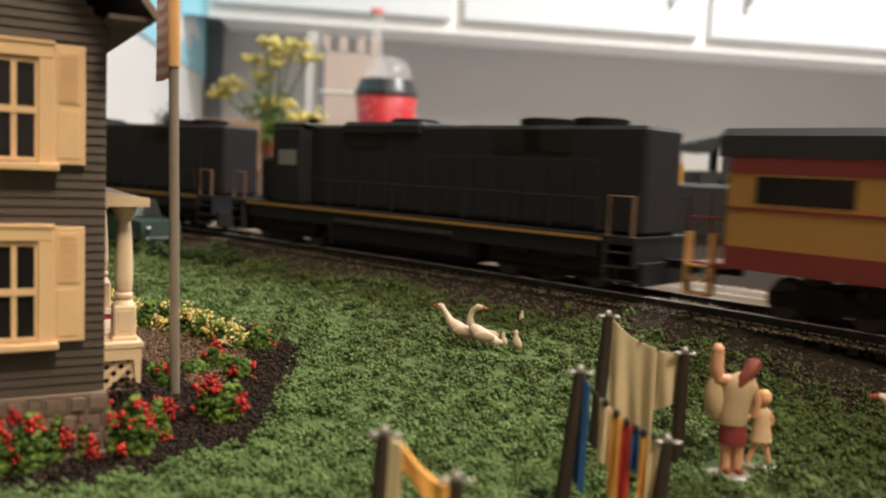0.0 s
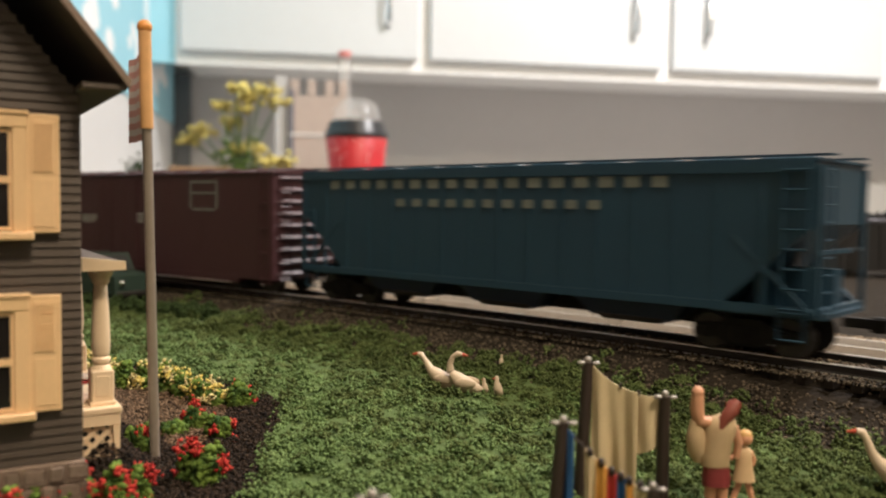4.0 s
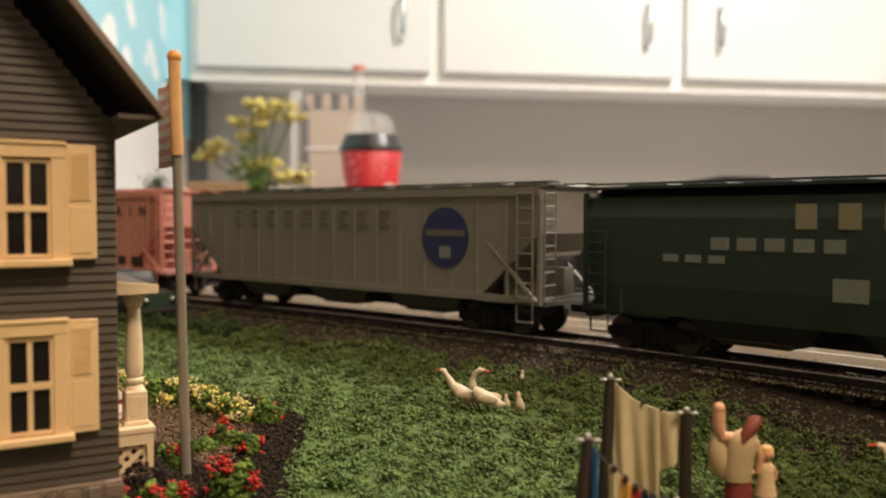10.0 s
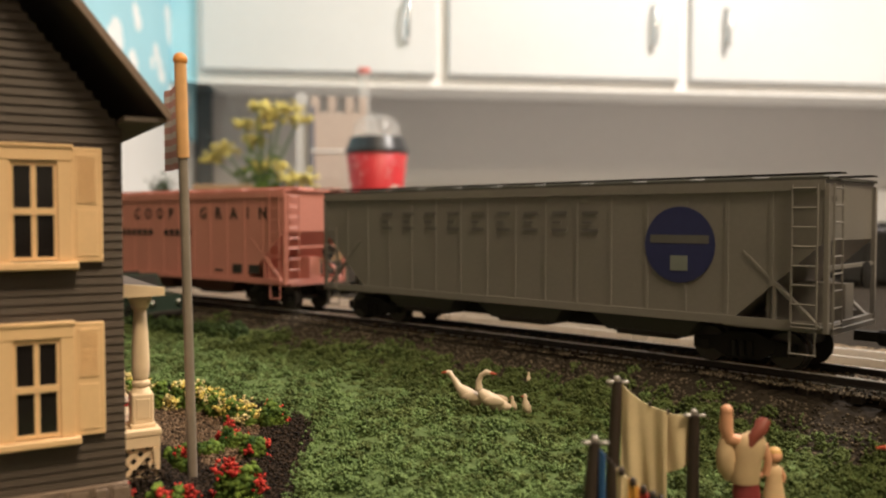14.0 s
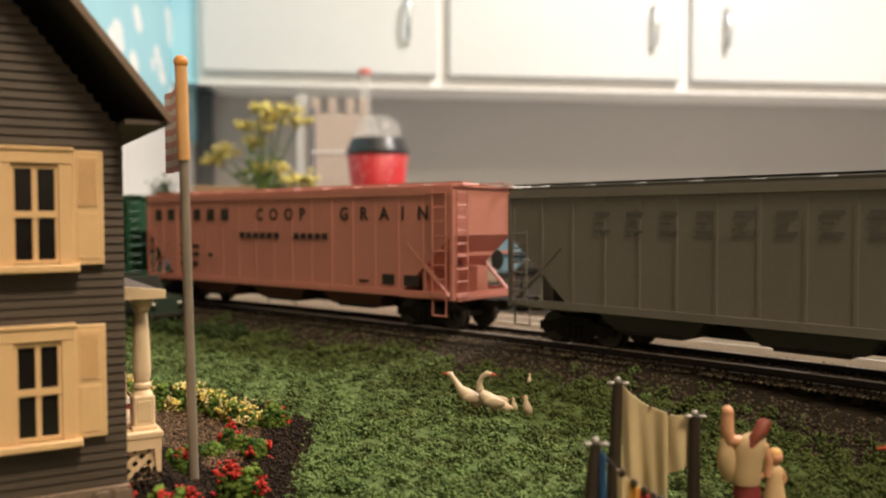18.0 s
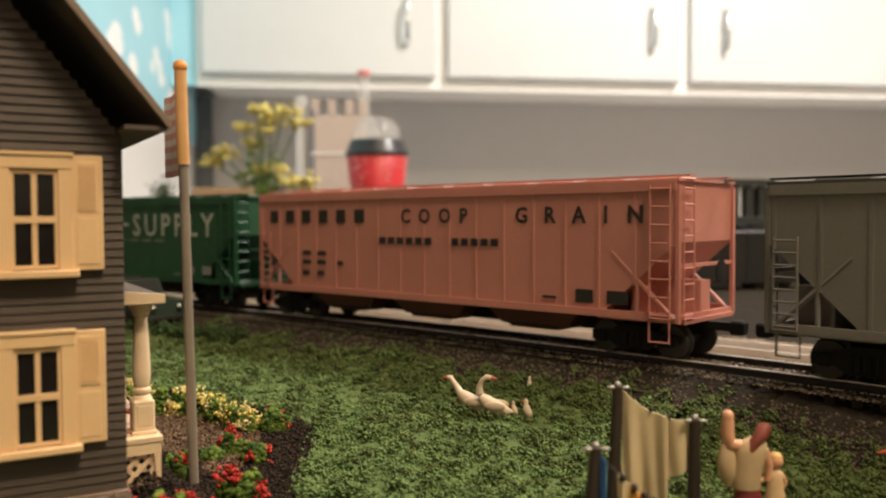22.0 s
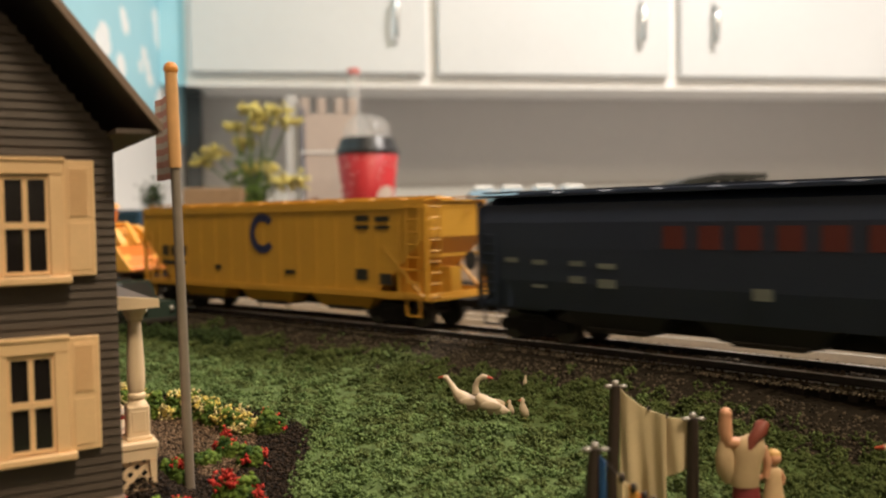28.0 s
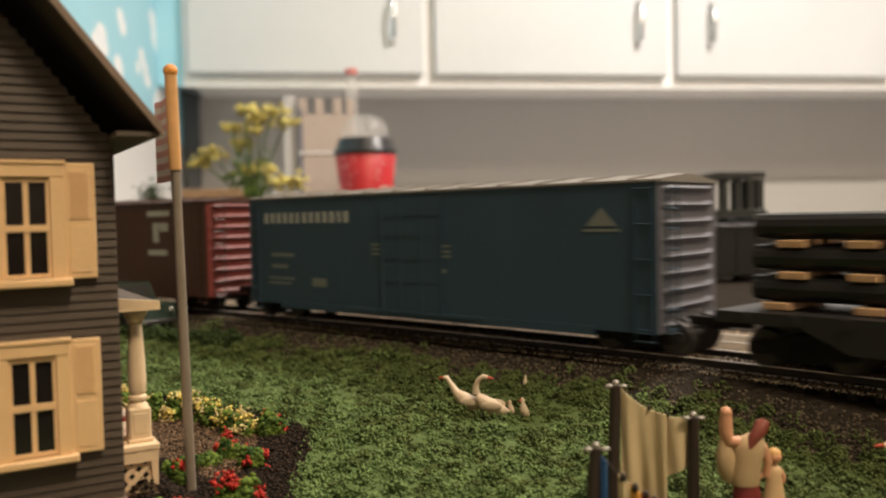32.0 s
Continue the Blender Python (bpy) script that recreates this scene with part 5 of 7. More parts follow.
    pipe_load(c, 14.65, 85.5)
    bars([(-40, -30, 8.6, 11.0), (-24, -14, 8.6, 11.0), (4, 18, 9.4, 10.4)], GREYINK, c, -17.95)
    c = boxcar("slate blue boxcar with corrugated grey ends", 3167.3, 226.3, TEAL, SLATE, half=92.5, top=49.8, sill=6.8, roof=LIGHTGREY)
    tri = Mesh()
    tri.slab([(70, 36.6), (80, 36.6), (75, 41.8)], NEAR - 0.2, NEAR + 0.02)
    bars([(69, 81, 35.0, 35.8)], GREYINK, c, NEAR - 0.05)
    part("emblem", tri, GREYINK, c, "pale triangle emblem")
    bars(letter_bars(13, -82, -30, 38.8, 43.0, 0.5), WHITEINK, c, NEAR - 0.05, "pale lettering block")
    bars([(-78, -64, 25.6, 27), (-78, -68, 21, 22.4), (-80, -64, 16.6, 17.4), (-80, -66, 14.6, 15.4), (-53, -45, 14.4, 17.6), (-19.7, -10.4, 30.3, 31.1), (-19.7, -10.4, 28.7, 29.5), (-19.7, -10.4, 27, 27.8), (9, 18, 30, 30.8), (9, 18, 28.2, 29), (9, 18, 26.6, 27.4), (11, 16, 21.4, 22.8)], GREYINK, c, NEAR - 0.05)
    c = boxcar("brown boxcar with dark red corrugated ends", 3392.6, 205, BROWN, REDEND, top=49.8, sill=6.8)
    bars([(48, 64, 43, 45.5), (52, 56, 31, 40), (57, 63, 36, 40), (48, 62, 25, 27.5)], WHITEINK, c, NEAR - 0.05, "white emblem bar")


build_train()

# the train's run: seconds, metres of travel
RUN = [(0, .0316), (0.5, .119), (1, .2061), (1.5, .3015), (2, .3959), (2.5, .4844), (3, .5738), (3.5, .6605), (5.5, 1.0062), (6, 1.0931), (6.5, 1.1763), (7, 1.2625),
       (7.5, 1.3487), (8, 1.4353), (8.3, 1.4897), (8.5, 1.5074), (9, 1.5135), (10, 1.5358), (11, 1.5578), (12, 1.5804), (12.5, 1.5919), (13, 1.5977), (14, 1.6202), (14.5, 1.6316),
       (16.5, 1.6829), (17, 1.6887), (18, 1.7108), (19, 1.7333), (20, 1.7555), (20.5, 1.7671), (21, 1.7728), (22, 1.7952), (23, 1.8176), (23.5, 1.8289), (23.7, 1.851), (24, 1.9023),
       (24.1, 1.8528), (24.5, 1.9263), (25, 2.0156), (25.5, 2.1044), (27.5, 2.4625), (28, 2.5541), (29, 2.7291), (29.4, 2.7959), (29.8, 2.8618), (30.2, 2.9270), (30.6, 2.9902), (31, 3.0553), (32, 3.2215)]


def motions():
    for ob, back, base in CARS:
        walk(ob, [(t, line_pose(s - back, base)) for t, s in RUN])
    for ob, under, m in LOADS:
        back, base = next((b, q) for o, b, q in CARS if o == under)
        walk(ob, [(t, line_pose(s - back, base) @ m) for t, s in RUN])


# ---- the house ----
HOUSE = pose(-0.0559, 0.1476, 0, 0, 0, 30)


def house_window(house, x0, x1, z0, z1, shutter):
    """A four-light sash window with cream trim, sill and panelled shutters on the wall plane y = 0."""
    w = empty("window", Matrix.Identity(4), "", "")
    for k in list(w.keys()):
        del w[k]
    w.parent = house
    w.matrix_basis = Matrix.Translation((0, -0.00055, 0))
    cx = (x0 + x1) / 2
    t = Mesh()
    t.box(x0 - 2.9, x0, -1.3, 0.2, z0 - 0.2, z1 + 0.2, c=0.15)
    t.box(x1, x1 + 2.3, -1.3, 0.2, z0 - 0.2, z1 + 0.2, c=0.15)
    t.box(x0 - 2.9, x1 + 2.3, -1.4, 0.2, z1 + 0.2, z1 + 2.8, c=0.15)
    t.box(x0 - 3.1, x1 + 2.5, -1.7, 0.2, z1 + 2.4, z1 + 3.0, c=0.1)
    part("window_frame", t, CREAM, w)
    part("sill", Mesh().box(x0 - 3.2, x1 + 3.1, -2.3, 0.2, z0 - 1.5, z0 - 0.2, c=0.2), CREAM, w)
    s = Mesh()
    mid = z0 + (z1 - z0) * 0.50
    s.box(x0, x0 + 0.5, -0.8, -0.1, z0, z1)
    s.box(x1 - 0.5, x1, -0.8, -0.1, z0, z1)
    s.box(x0, x1, -0.85, -0.1, z0, z0 + 0.6)
    s.box(x0, x1, -0.85, -0.1, z1 - 0.6, z1)
    s.box(x0, x1, -0.95, -0.1, mid - 0.55, mid + 0.55)
    s.box(cx - 0.42, cx + 0.42, -0.75, -0.1, z0, z1)
    part("sash", s, CREAM, w)
    for a, b in ((x0 + 0.5, cx - 0.42), (cx + 0.42, x1 - 0.5)):
        for c, d in ((z0 + 0.6, mid - 0.55), (mid + 0.55, z1 - 0.6)):
            part("pane", Mesh().box(a, b, -0.30, 0.0, c, d), WINDOWDARK, w)
    for a in shutter:
        sh = Mesh()
        sh.box(a, a + 5.1, -0.9, 0.1, z0 - 0.4, z1 + 2.6, c=0.12)
        sd = part("shutter", sh, CREAM, w, "cream louvred shutter")
        zmid = z0 + (z1 - z0) * 0.55
        p = Mesh()
        for zz0, zz1 in ((z0 + 0.6, zmid - 0.5), (zmid + 0.5, z1 + 1.6)):
            p.box(a + 0.9, a + 4.2, -1.05, -0.88, zz0, zz1, c=0.05)
        part("panel", p, CREAM, sd, m=Matrix.Identity(4))
        for i in range(22):
            z = zmid + 0.8 + i * (z1 + 1.3 - zmid - 0.8) / 22
            part("louvre", Mesh().slab([(a + 1.2, z), (a + 3.9, z), (a + 3.9, z + 0.16), (a + 1.2, z + 0.16)], -1.13, -1.04), CREAM, sd, m=Matrix.Identity(4))


def build_house():
    h = empty("model_house", HOUSE, "brown clapboard model house with cream windows, shutters and a porch", "house")
    W, D, EZ, RID = 70.0, 90.0, 67.2, 35.0
    rise = RID * math.tan(radians(51.2))
    body = Mesh()
    n = 5
    outline = [(-W, -8), (-0.3, -8), (-0.3, EZ), (-RID, EZ + rise), (-W, EZ)]
    body.slab(outline, 0.55, D)
    part("wall", body, SIDING, h)
    # lapped clapboards on the gable wall and stub ends at the corner
    z = 5.4
    while z < EZ + rise - 3:
        top = z + 1.5
        x1 = 0.0 if top < EZ else -(top - EZ) / math.tan(radians(51.2))
        x0 = -W - x1
        b = Mesh()
        ring = [(-0.46, z), (0.56, z), (0.56, top), (-0.10, top)]
        b.loft([[(x, y, q) for y, q in ring] for x in (x0, x1 + 0.15)])
        part("clapboard", b, SIDING, h)
        if z < EZ - 2:
            c = Mesh()
            ring = [(0.32, z), (-0.3, z), (-0.3, top), (-0.15, top)]
            c.loft([[(x, y, q) for x, q in ring] for y in (0.6, D)])
            part("clapboard", c, SIDING, h)
        z = top
    # stone foundation
    f = part("foundation", Mesh().box(-W - 0.3, 0.5, -0.8, D, -8, 5.2, c=0.3), STONE, h, "rough stone foundation")
    rng = random.Random(2)
    for row in range(4):
        x = -36.0
        while x < 0.3:
            w = rng.uniform(2.0, 4.2)
            z0 = -8 + row * 3.25
            m = Mesh()
            m.box(x, min(x + w - 0.3, 0.9), -1.0 - rng.uniform(0.1, 0.7), -0.7, z0 + rng.uniform(0, 0.3), z0 + 3.0, c=0.45)
            part("stone", m, STONE, f, m=Matrix.Identity(4))
            x += w
    # roof: two slabs with fascia, overhanging the gable
    over = 6.5
    for s in (-1, 1):
        r = Mesh()
        ex = over if s > 0 else -W - over
        rx = -RID
        ez = EZ + 0.5
        rz = ez + (over + RID) * math.tan(radians(51.2))
        r.slab([(ex, ez), (rx, rz), (rx, rz + 1.5), (ex, ez + 0.8)], -8.2, D + 5)
        part("roof", r, ROOFING, h)
        fa = Mesh()
        fa.slab([(ex, ez - 0.3), (rx, rz - 0.5), (rx, rz + 1.7), (ex + 0.3 * s, ez + 1.0)], -9.2, -8.15)
        part("rake_board", fa, FASCIA, h, "thin pale rake board")
    so = Mesh()
    so.box(-0.6, over - 0.3, -8.1, D, EZ + 0.1, EZ + 0.8)
    part("soffit", so, ROOFING, h)
    # windows
    for z in (44.2, 14.7):
        house_window(h, -17.3, -10.3, z, z + 16.3, (-8.3, -25.7))
        house_window(h, -58.0, -51.2, z, z + 16.3, (-48.8, -66.0))
    # porch along the side wall
    part("porch_floor", Mesh().box(0.4, 8.9, 12.0, 84, 9.4, 10.7, c=0.2), PORCHCREAM, h, "cream porch floor")
    part("porch_skirt", Mesh().box(0.4, 8.6, 12.2, 83.5, 7.2, 9.38, c=0.1), PORCHCREAM, h, "cream skirt board")
    part("porch_fascia", Mesh().slab([(0.4, 39.0), (0.4, 36.3), (9.5, 36.4), (9.5, 38.0)], 11.0, 12.4), PORCHCREAM, h, "cream porch fascia board")
    part("porch_roof", Mesh().slab([(0.4, 38.8), (0.4, 36.4), (9.4, 36.5), (9.4, 37.8)], 12.42, 86), ROOFING, h, "grey brown porch roof")
    for y in (16.0, 48.0, 80.0):
        p = Mesh()
        p.box(3.75, 7.85, y - 2.05, y + 2.05, 10.7, 17.4, c=0.3)
        p.box(3.45, 8.15, y - 2.35, y + 2.35, 10.7, 11.5, c=0.15)
        for k in (-1, 1):
            p.box(4.5, 7.1, y + k * 2.0 - 0.15, y + k * 2.0 + 0.15, 12.4, 16.4, c=0.1)
        p.lathe([(2.0, 17.4), (1.65, 18.0), (1.35, 18.3), (1.7, 18.8), (1.72, 19.4), (1.35, 19.8), (1.55, 20.3), (1.72, 22.0), (1.66, 25), (1.45, 29.5), (1.2, 33.2), (1.22, 33.5), (1.6, 33.9), (1.65, 34.4), (2.15, 35.3), (2.35, 36.2)], 20, (5.8, y, 0))
        part("porch_post", p, PORCHCREAM, h, "turned cream porch post", smooth=False)
    for y0 in (12.3,):
        la = Mesh()
        la.loft([[(7.2, y0 - 0.2, 7.2), (8.5, y0 - 0.2, 7.2), (8.5, y0 + 1, 7.2), (7.2, y0 + 1, 7.2)], [(7.7, y0 - 0.2, 0.0), (8.4, y0 - 0.2, 0.0), (8.4, y0 + 1, 0.0), (7.7, y0 + 1, 0.0)]])
        la.box(0.6, 1.4, y0, y0 + 1.2, -3.0, 7.2)
        part("porch_leg", la, PORCHCREAM, h)
        for k in range(10):
            for d in (-1, 1):
                s = Mesh()
                x = -8.0 + k * 2.6
                zz = 7.2
                pts = []
                for i in range(2):
                    xx = x + (0 if i == 0 else d * 12.0)
                    pts.append((xx, zz - 12.0 * i))
                # clip the diagonal to the opening
                a0, a1 = pts
                u0, u1 = 0.0, 1.0
                for lo, hi, q0, q1 in ((0.6, 7.6, a0[0], a1[0]),):
                    if q1 != q0:
                        ta, tb = sorted(((lo - q0) / (q1 - q0), (hi - q0) / (q1 - q0)))
                        u0, u1 = max(u0, ta), min(u1, tb)
                if u1 - u0 > 0.1:
                    b0 = (a0[0] + (a1[0] - a0[0]) * u0, a0[1] + (a1[1] - a0[1]) * u0)
                    b1 = (a0[0] + (a1[0] - a0[0]) * u1, a0[1] + (a1[1] - a0[1]) * u1)
                    yy = y0 + 0.8 + 0.15 * d
                    s.slab([(b0[0] - 0.65, b0[1]), (b0[0] + 0.65, b0[1]), (b1[0] + 0.65, b1[1]), (b1[0] - 0.65, b1[1])], yy, yy + 0.25)
                    part("lattice_slat", s, PORCHCREAM, h)
    # black block behind the lattice stands in for the shade below the floor
    part("porch_dark", Mesh().box(0.5, 8.0, 13.8, 80, -5, 7.1), BLACK, h, "black block in place of the shade under the porch")


FASCIA = mat("rake_paint", (0.24, 0.17, 0.13), 0.6)
build_house()


# ---- flag pole ----
def build_pole():
    base = (-0.0522, 0.1752, -0.006)
    p = empty("flag_pole", Matrix.Translation(base), "grey flag pole with a tan upper half and a furled flag", "flag pole")
    m = Mesh()
    top = (-0.1, -4.9, 88.4)
    mid = tuple(0.785 * a for a in top)
    m.tube([(0, 0, 0), (0.05, -0.1, 2), mid], [1.15, 1.0, 0.95], 14)
    part("pole", m, POLEGREY, p, smooth=True)
    m = Mesh()
    m.tube([mid, top], [1.25, 1.2], 14)
    part("upper_pole", m, POLETAN, p, "tan upper pole sleeve", smooth=True)
    m = Mesh()
    m.blob((top[0], top[1], top[2] + 0.4), 1.45, n=14, m=8)
    part("finial", m, ORANGECAP, p, "orange ball cap", smooth=True)
    # the flag hangs almost edge-on
    d = Vector((-0.53, 0.848, 0))
    def strip(z0, z1, a, b, off, material, name):
        s = Mesh()
        pts = []
        for i in range(7):
            q = a + (b - a) * i / 6
            wave = 0.35 * math.sin(q * 0.9)
            pts.append(Vector((mid[0], -4.4, 0)) + d * q + Vector((d.y, -d.x, 0)) * (wave + off))
        vs = [(v.x, v.y, z) for z in (z0, z1) for v in pts] + [(v.x + 0.12 * d.y, v.y - 0.12 * d.x, z) for z in (z0, z1) for v in pts]
        fs = [(i, i + 1, i + 8, i + 7) for i in range(6)] + [(14 + i, 14 + i + 7, 14 + i + 8, 14 + i + 1) for i in range(6)]
        s.add(vs, fs)
        return part(name, s, material, p)
    for i in range(13):
        z0 = 67.2 + i * 1.3
        strip(z0, z0 + 1.3, 1.2, 14.0, 0.0, FLAGRED if i % 2 == 0 else FLAGWHITE, "flag_stripe")
    strip(75.0, 84.1, 1.1, 5.0, 0.14, FLAGBLUE, "flag_canton")


build_pole()


# ---- a red toy chair with a white cushion on the porch ----
def build_porch_chair():
    t = empty("porch_chair", Matrix.Translation((-0.0660, 0.1685, 0.0107)) @ pose(0, 0, 0, 0, 0, 30), "small red toy chair with a white cushion on the porch", "chair")
    for y in (-2.4, 2.4):
        part("back_post", Mesh().tube([(0, y, 0), (-0.4, y, 12.0)], 0.35, 8), REDCLOTH, t)
    for z in (6.0, 8.0, 10.0):
        part("back_slat", Mesh().box(-0.6, 0.1, -2.3, 2.3, z, z + 1.0, c=0.1), REDCLOTH, t)
    for y in (-2.2, 2.2):
        part("leg", Mesh().box(3.4, 4.0, y - 0.3, y + 0.3, 0, 3.0), REDCLOTH, t)
    part("seat", Mesh().box(0.1, 4.2, -2.6, 2.6, 3.0, 3.5, c=0.1), REDCLOTH, t)
    part("cushion", Mesh().blob((2.0, 0, 4.0), 2.2, squash=(0.9, 1.1, 0.3), n=12, m=8), GOOSE, t, "white cushion", smooth=True)


build_porch_chair()


# ---- plants in the bed ----
def clump_mesh(n, rx, ry, hz, size, seed, low=0.0):
    """Loose crumbs filling a low dome."""
    rng = np.random.default_rng(seed)
    a = rng.uniform(0, 2 * np.pi, n)
    r = np.sqrt(rng.uniform(0, 1, n))
    lump = 1 + 0.25 * np.sin(3 * a + seed) + 0.15 * np.sin(5 * a + 2 * seed)
    x, y = rx * r * np.cos(a) * lump, ry * r * np.sin(a) * lump
    z = hz * np.sqrt(np.clip(1 - r * r, 0, 1)) * rng.uniform(low, 1.0, n) * (0.9 + 0.14 * np.sin(5 * x / rx + seed))
    return np.stack([x, y, np.abs(z)], -1), rng.uniform(0.6, 1.3, n) * size


def shrub(name, at, rx, ry, hz, label, flowers=(), leaf=None, n=420, seed=0, size=0.0009, group=""):
    hz *= 0.9
    z = height_at(at[0], at[1])
    t = empty(name, Matrix.Translation((at[0], at[1], z)), label, "shrub", group)
    p, s = clump_mesh(int(1.5 * n), rx, ry, hz, size, seed)
    p[:, :2] *= (0.62 + 0.42 * p[:, 2:] / hz)
    f = scatter("foliage", p, s, leaf or LEAF, "", "", seed + 50, kind="")
    f.parent = t
    for i, (material, m, fl) in enumerate(flowers):
        rng = np.random.default_rng(seed * 7 + i)
        q, _ = clump_mesh(m, rx * 1.08, ry * 1.08, hz * 1.12, size, seed + 11 + i, 0.8)
        q = np.repeat(q, 18, 0) + rng.normal(0, 0.00062, (m * 18, 3))
        b = scatter("blossoms", q, rng.uniform(0.0003, 0.0007, m * 18), material, "", "", seed + 90 + i, kind="", four=True)
        b.parent = t
        b["label"] = fl
    return t


# place, radius and height of each bush; blossoms
for i, (x, y, r, h, k) in enumerate(((-0.0489, 0.1545, 0.0026, 0.0082, 8), (-0.0503, 0.1482, 0.0034, 0.0118, 9), (-0.0559, 0.1490, 0.0033, 0.0095, 8), (-0.0596, 0.1470, 0.0033, 0.0099, 8), (-0.0631, 0.1440, 0.0034, 0.0105, 8),
                                     (-0.0651, 0.1398, 0.0034, 0.0118, 9), (-0.0700, 0.1365, 0.0036, 0.0112, 9), (-0.0755, 0.1330, 0.0036, 0.0110, 9), (-0.0810, 0.1300, 0.0036, 0.0110, 9))):
    shrub("red_flower_bush", (x, y), r, r * 0.85, h, "green foam bush with red blossoms beside the house wall", [(REDFLOWER, k, "red blossoms")], seed=20 + i, n=420, group="red flower bushes")
for i, (x, y, r, h, k) in enumerate(((-0.0426, 0.2110, 0.0044, 0.0068, 4), (-0.0494, 0.1962, 0.0030, 0.0056, 7), (-0.0428, 0.1905, 0.0034, 0.0060, 5), (-0.0400, 0.1655, 0.0050, 0.0095, 12), (-0.0558, 0.1765, 0.0029, 0.0066, 3), (-0.0572, 0.1535, 0.0018, 0.0042, 2))):
    shrub("red_flower_bush", (x, y), r, r * 0.85, h, "green foam bush with red blossoms in the mulch bed", [(REDFLOWER, k, "red blossoms")], seed=40 + i, n=460, group="red flower bushes")
shrub("green_bush", (-0.0534, 0.1920), 0.0034, 0.0028, 0.0036, "low bright green foam bush in the mulch bed", seed=57, n=260)
for i, (x, y, r, h) in enumerate(((-0.0960, 0.2420, 0.0044, 0.0088), (-0.0885, 0.2350, 0.0044, 0.0086), (-0.0820, 0.2290, 0.0044, 0.0084), (-0.0765, 0.2262, 0.0042, 0.0080), (-0.0708, 0.2262, 0.0040, 0.0078),
                                  (-0.0643, 0.2238, 0.0040, 0.0078), (-0.0582, 0.2186, 0.0038, 0.0074), (-0.0523, 0.2134, 0.0036, 0.0074), (-0.0488, 0.2112, 0.0028, 0.0050))):
    shrub("yellow_flower_bush", (x, y), r, r * 0.85, h, "green foam bush with yellow and pale blossoms", [(YELLOWFLOWER, 6, "yellow blossoms"), (PALEFLOWER, 4, "pale blossoms")], seed=60 + i, n=460, group="yellow flower bushes")
for i in range(9):
    x = -0.150 + i * 0.0085
    y = 0.372 - i * 0.0052
    shrub("low_hedge", (x, y), 0.0066, 0.0055, 0.0072, "low dark green hedge clump near the track", leaf=LEAFDARK, seed=80 + i, n=420, size=0.0010, group="hedge")


# ---- geese ----
def goose(at, turn, bend, tall, size=1.0, name="goose", label="white goose with an orange beak standing on the lawn", group="geese"):
    g = empty(name, Matrix.Translation((at[0], at[1], height_at(at[0], at[1]) + 0.0004)) @ pose(0, 0, 0, 0, 0, turn), label, "goose", group)
    k = size
    b = Mesh()
    rings = []
    for x, r, z in ((-5.6, 0.25, 4.0), (-4.2, 1.2, 3.7), (-2.0, 2.1, 3.6), (0.4, 2.35, 3.9), (2.2, 1.9, 4.5), (3.2, 1.0, 5.1)):
        rings.append([(k * x, k * 0.82 * r * math.cos(a), k * (z - 1.0 + 0.24 * x + r * math.sin(a))) for a in [2 * math.pi * j / 12 for j in range(12)]])
    b.loft(rings)
    part("body", b, GOOSE, g, smooth=True)
    n = Mesh()
    if bend > 0:
        pts = [(1.6, 0, 3.8), (3.2, 0, 5.6), (3.3, 0, 7.6), (2.5, 0, 9.3 * tall), (1.3, 0, 10.1 * tall), (0.1, 0, 10.0 * tall)]
    else:
        pts = [(1.6, 0, 3.8), (3.1, 0, 5.2), (4.1, 0, 6.8), (4.9, 0, 8.4 * tall), (5.6, 0, 9.4 * tall), (6.4, 0, 9.5 * tall)]
    n.tube([(k * a, k * c, k * d) for a, c, d in pts], [k * q for q in (1.6, 1.05, 0.75, 0.62, 0.74, 0.5)], 10)
    part("neck", n, GOOSE, g, smooth=True)
    e = pts[-1]
    m = Mesh()
    fw = -1 if bend > 0 else 1
    m.tube([(k * e[0], 0, k * e[2]), (k * (e[0] + 1.5 * fw), 0, k * (e[2] - 0.25))], [0.42 * k, 0.15 * k], 8)
    part("beak", m, BEAK, g, "orange beak")
    for s in (-1, 1):
        w = Mesh()
        w.blob((-1.2 * k, s * 1.7 * k, 3.1 * k), 2.4 * k, squash=(1.2, 0.22, 0.5), n=10, m=6)
        part("wing", w, GOOSE, g, smooth=True)
        l = Mesh()
        l.tube([(0.2 * k, s * 0.8 * k, 2.2 * k), (0.3 * k, s * 0.8 * k, 0)], 0.25 * k, 6)
        part("leg", l, BEAK, g)
    return g


goose((0.0070, 0.2165), 158, -1, 0.93)
goose((0.0122, 0.2128), 160, 1, 1.0)
goose((0.0885, 0.1525), 160, -1, 1.05, 1.12)


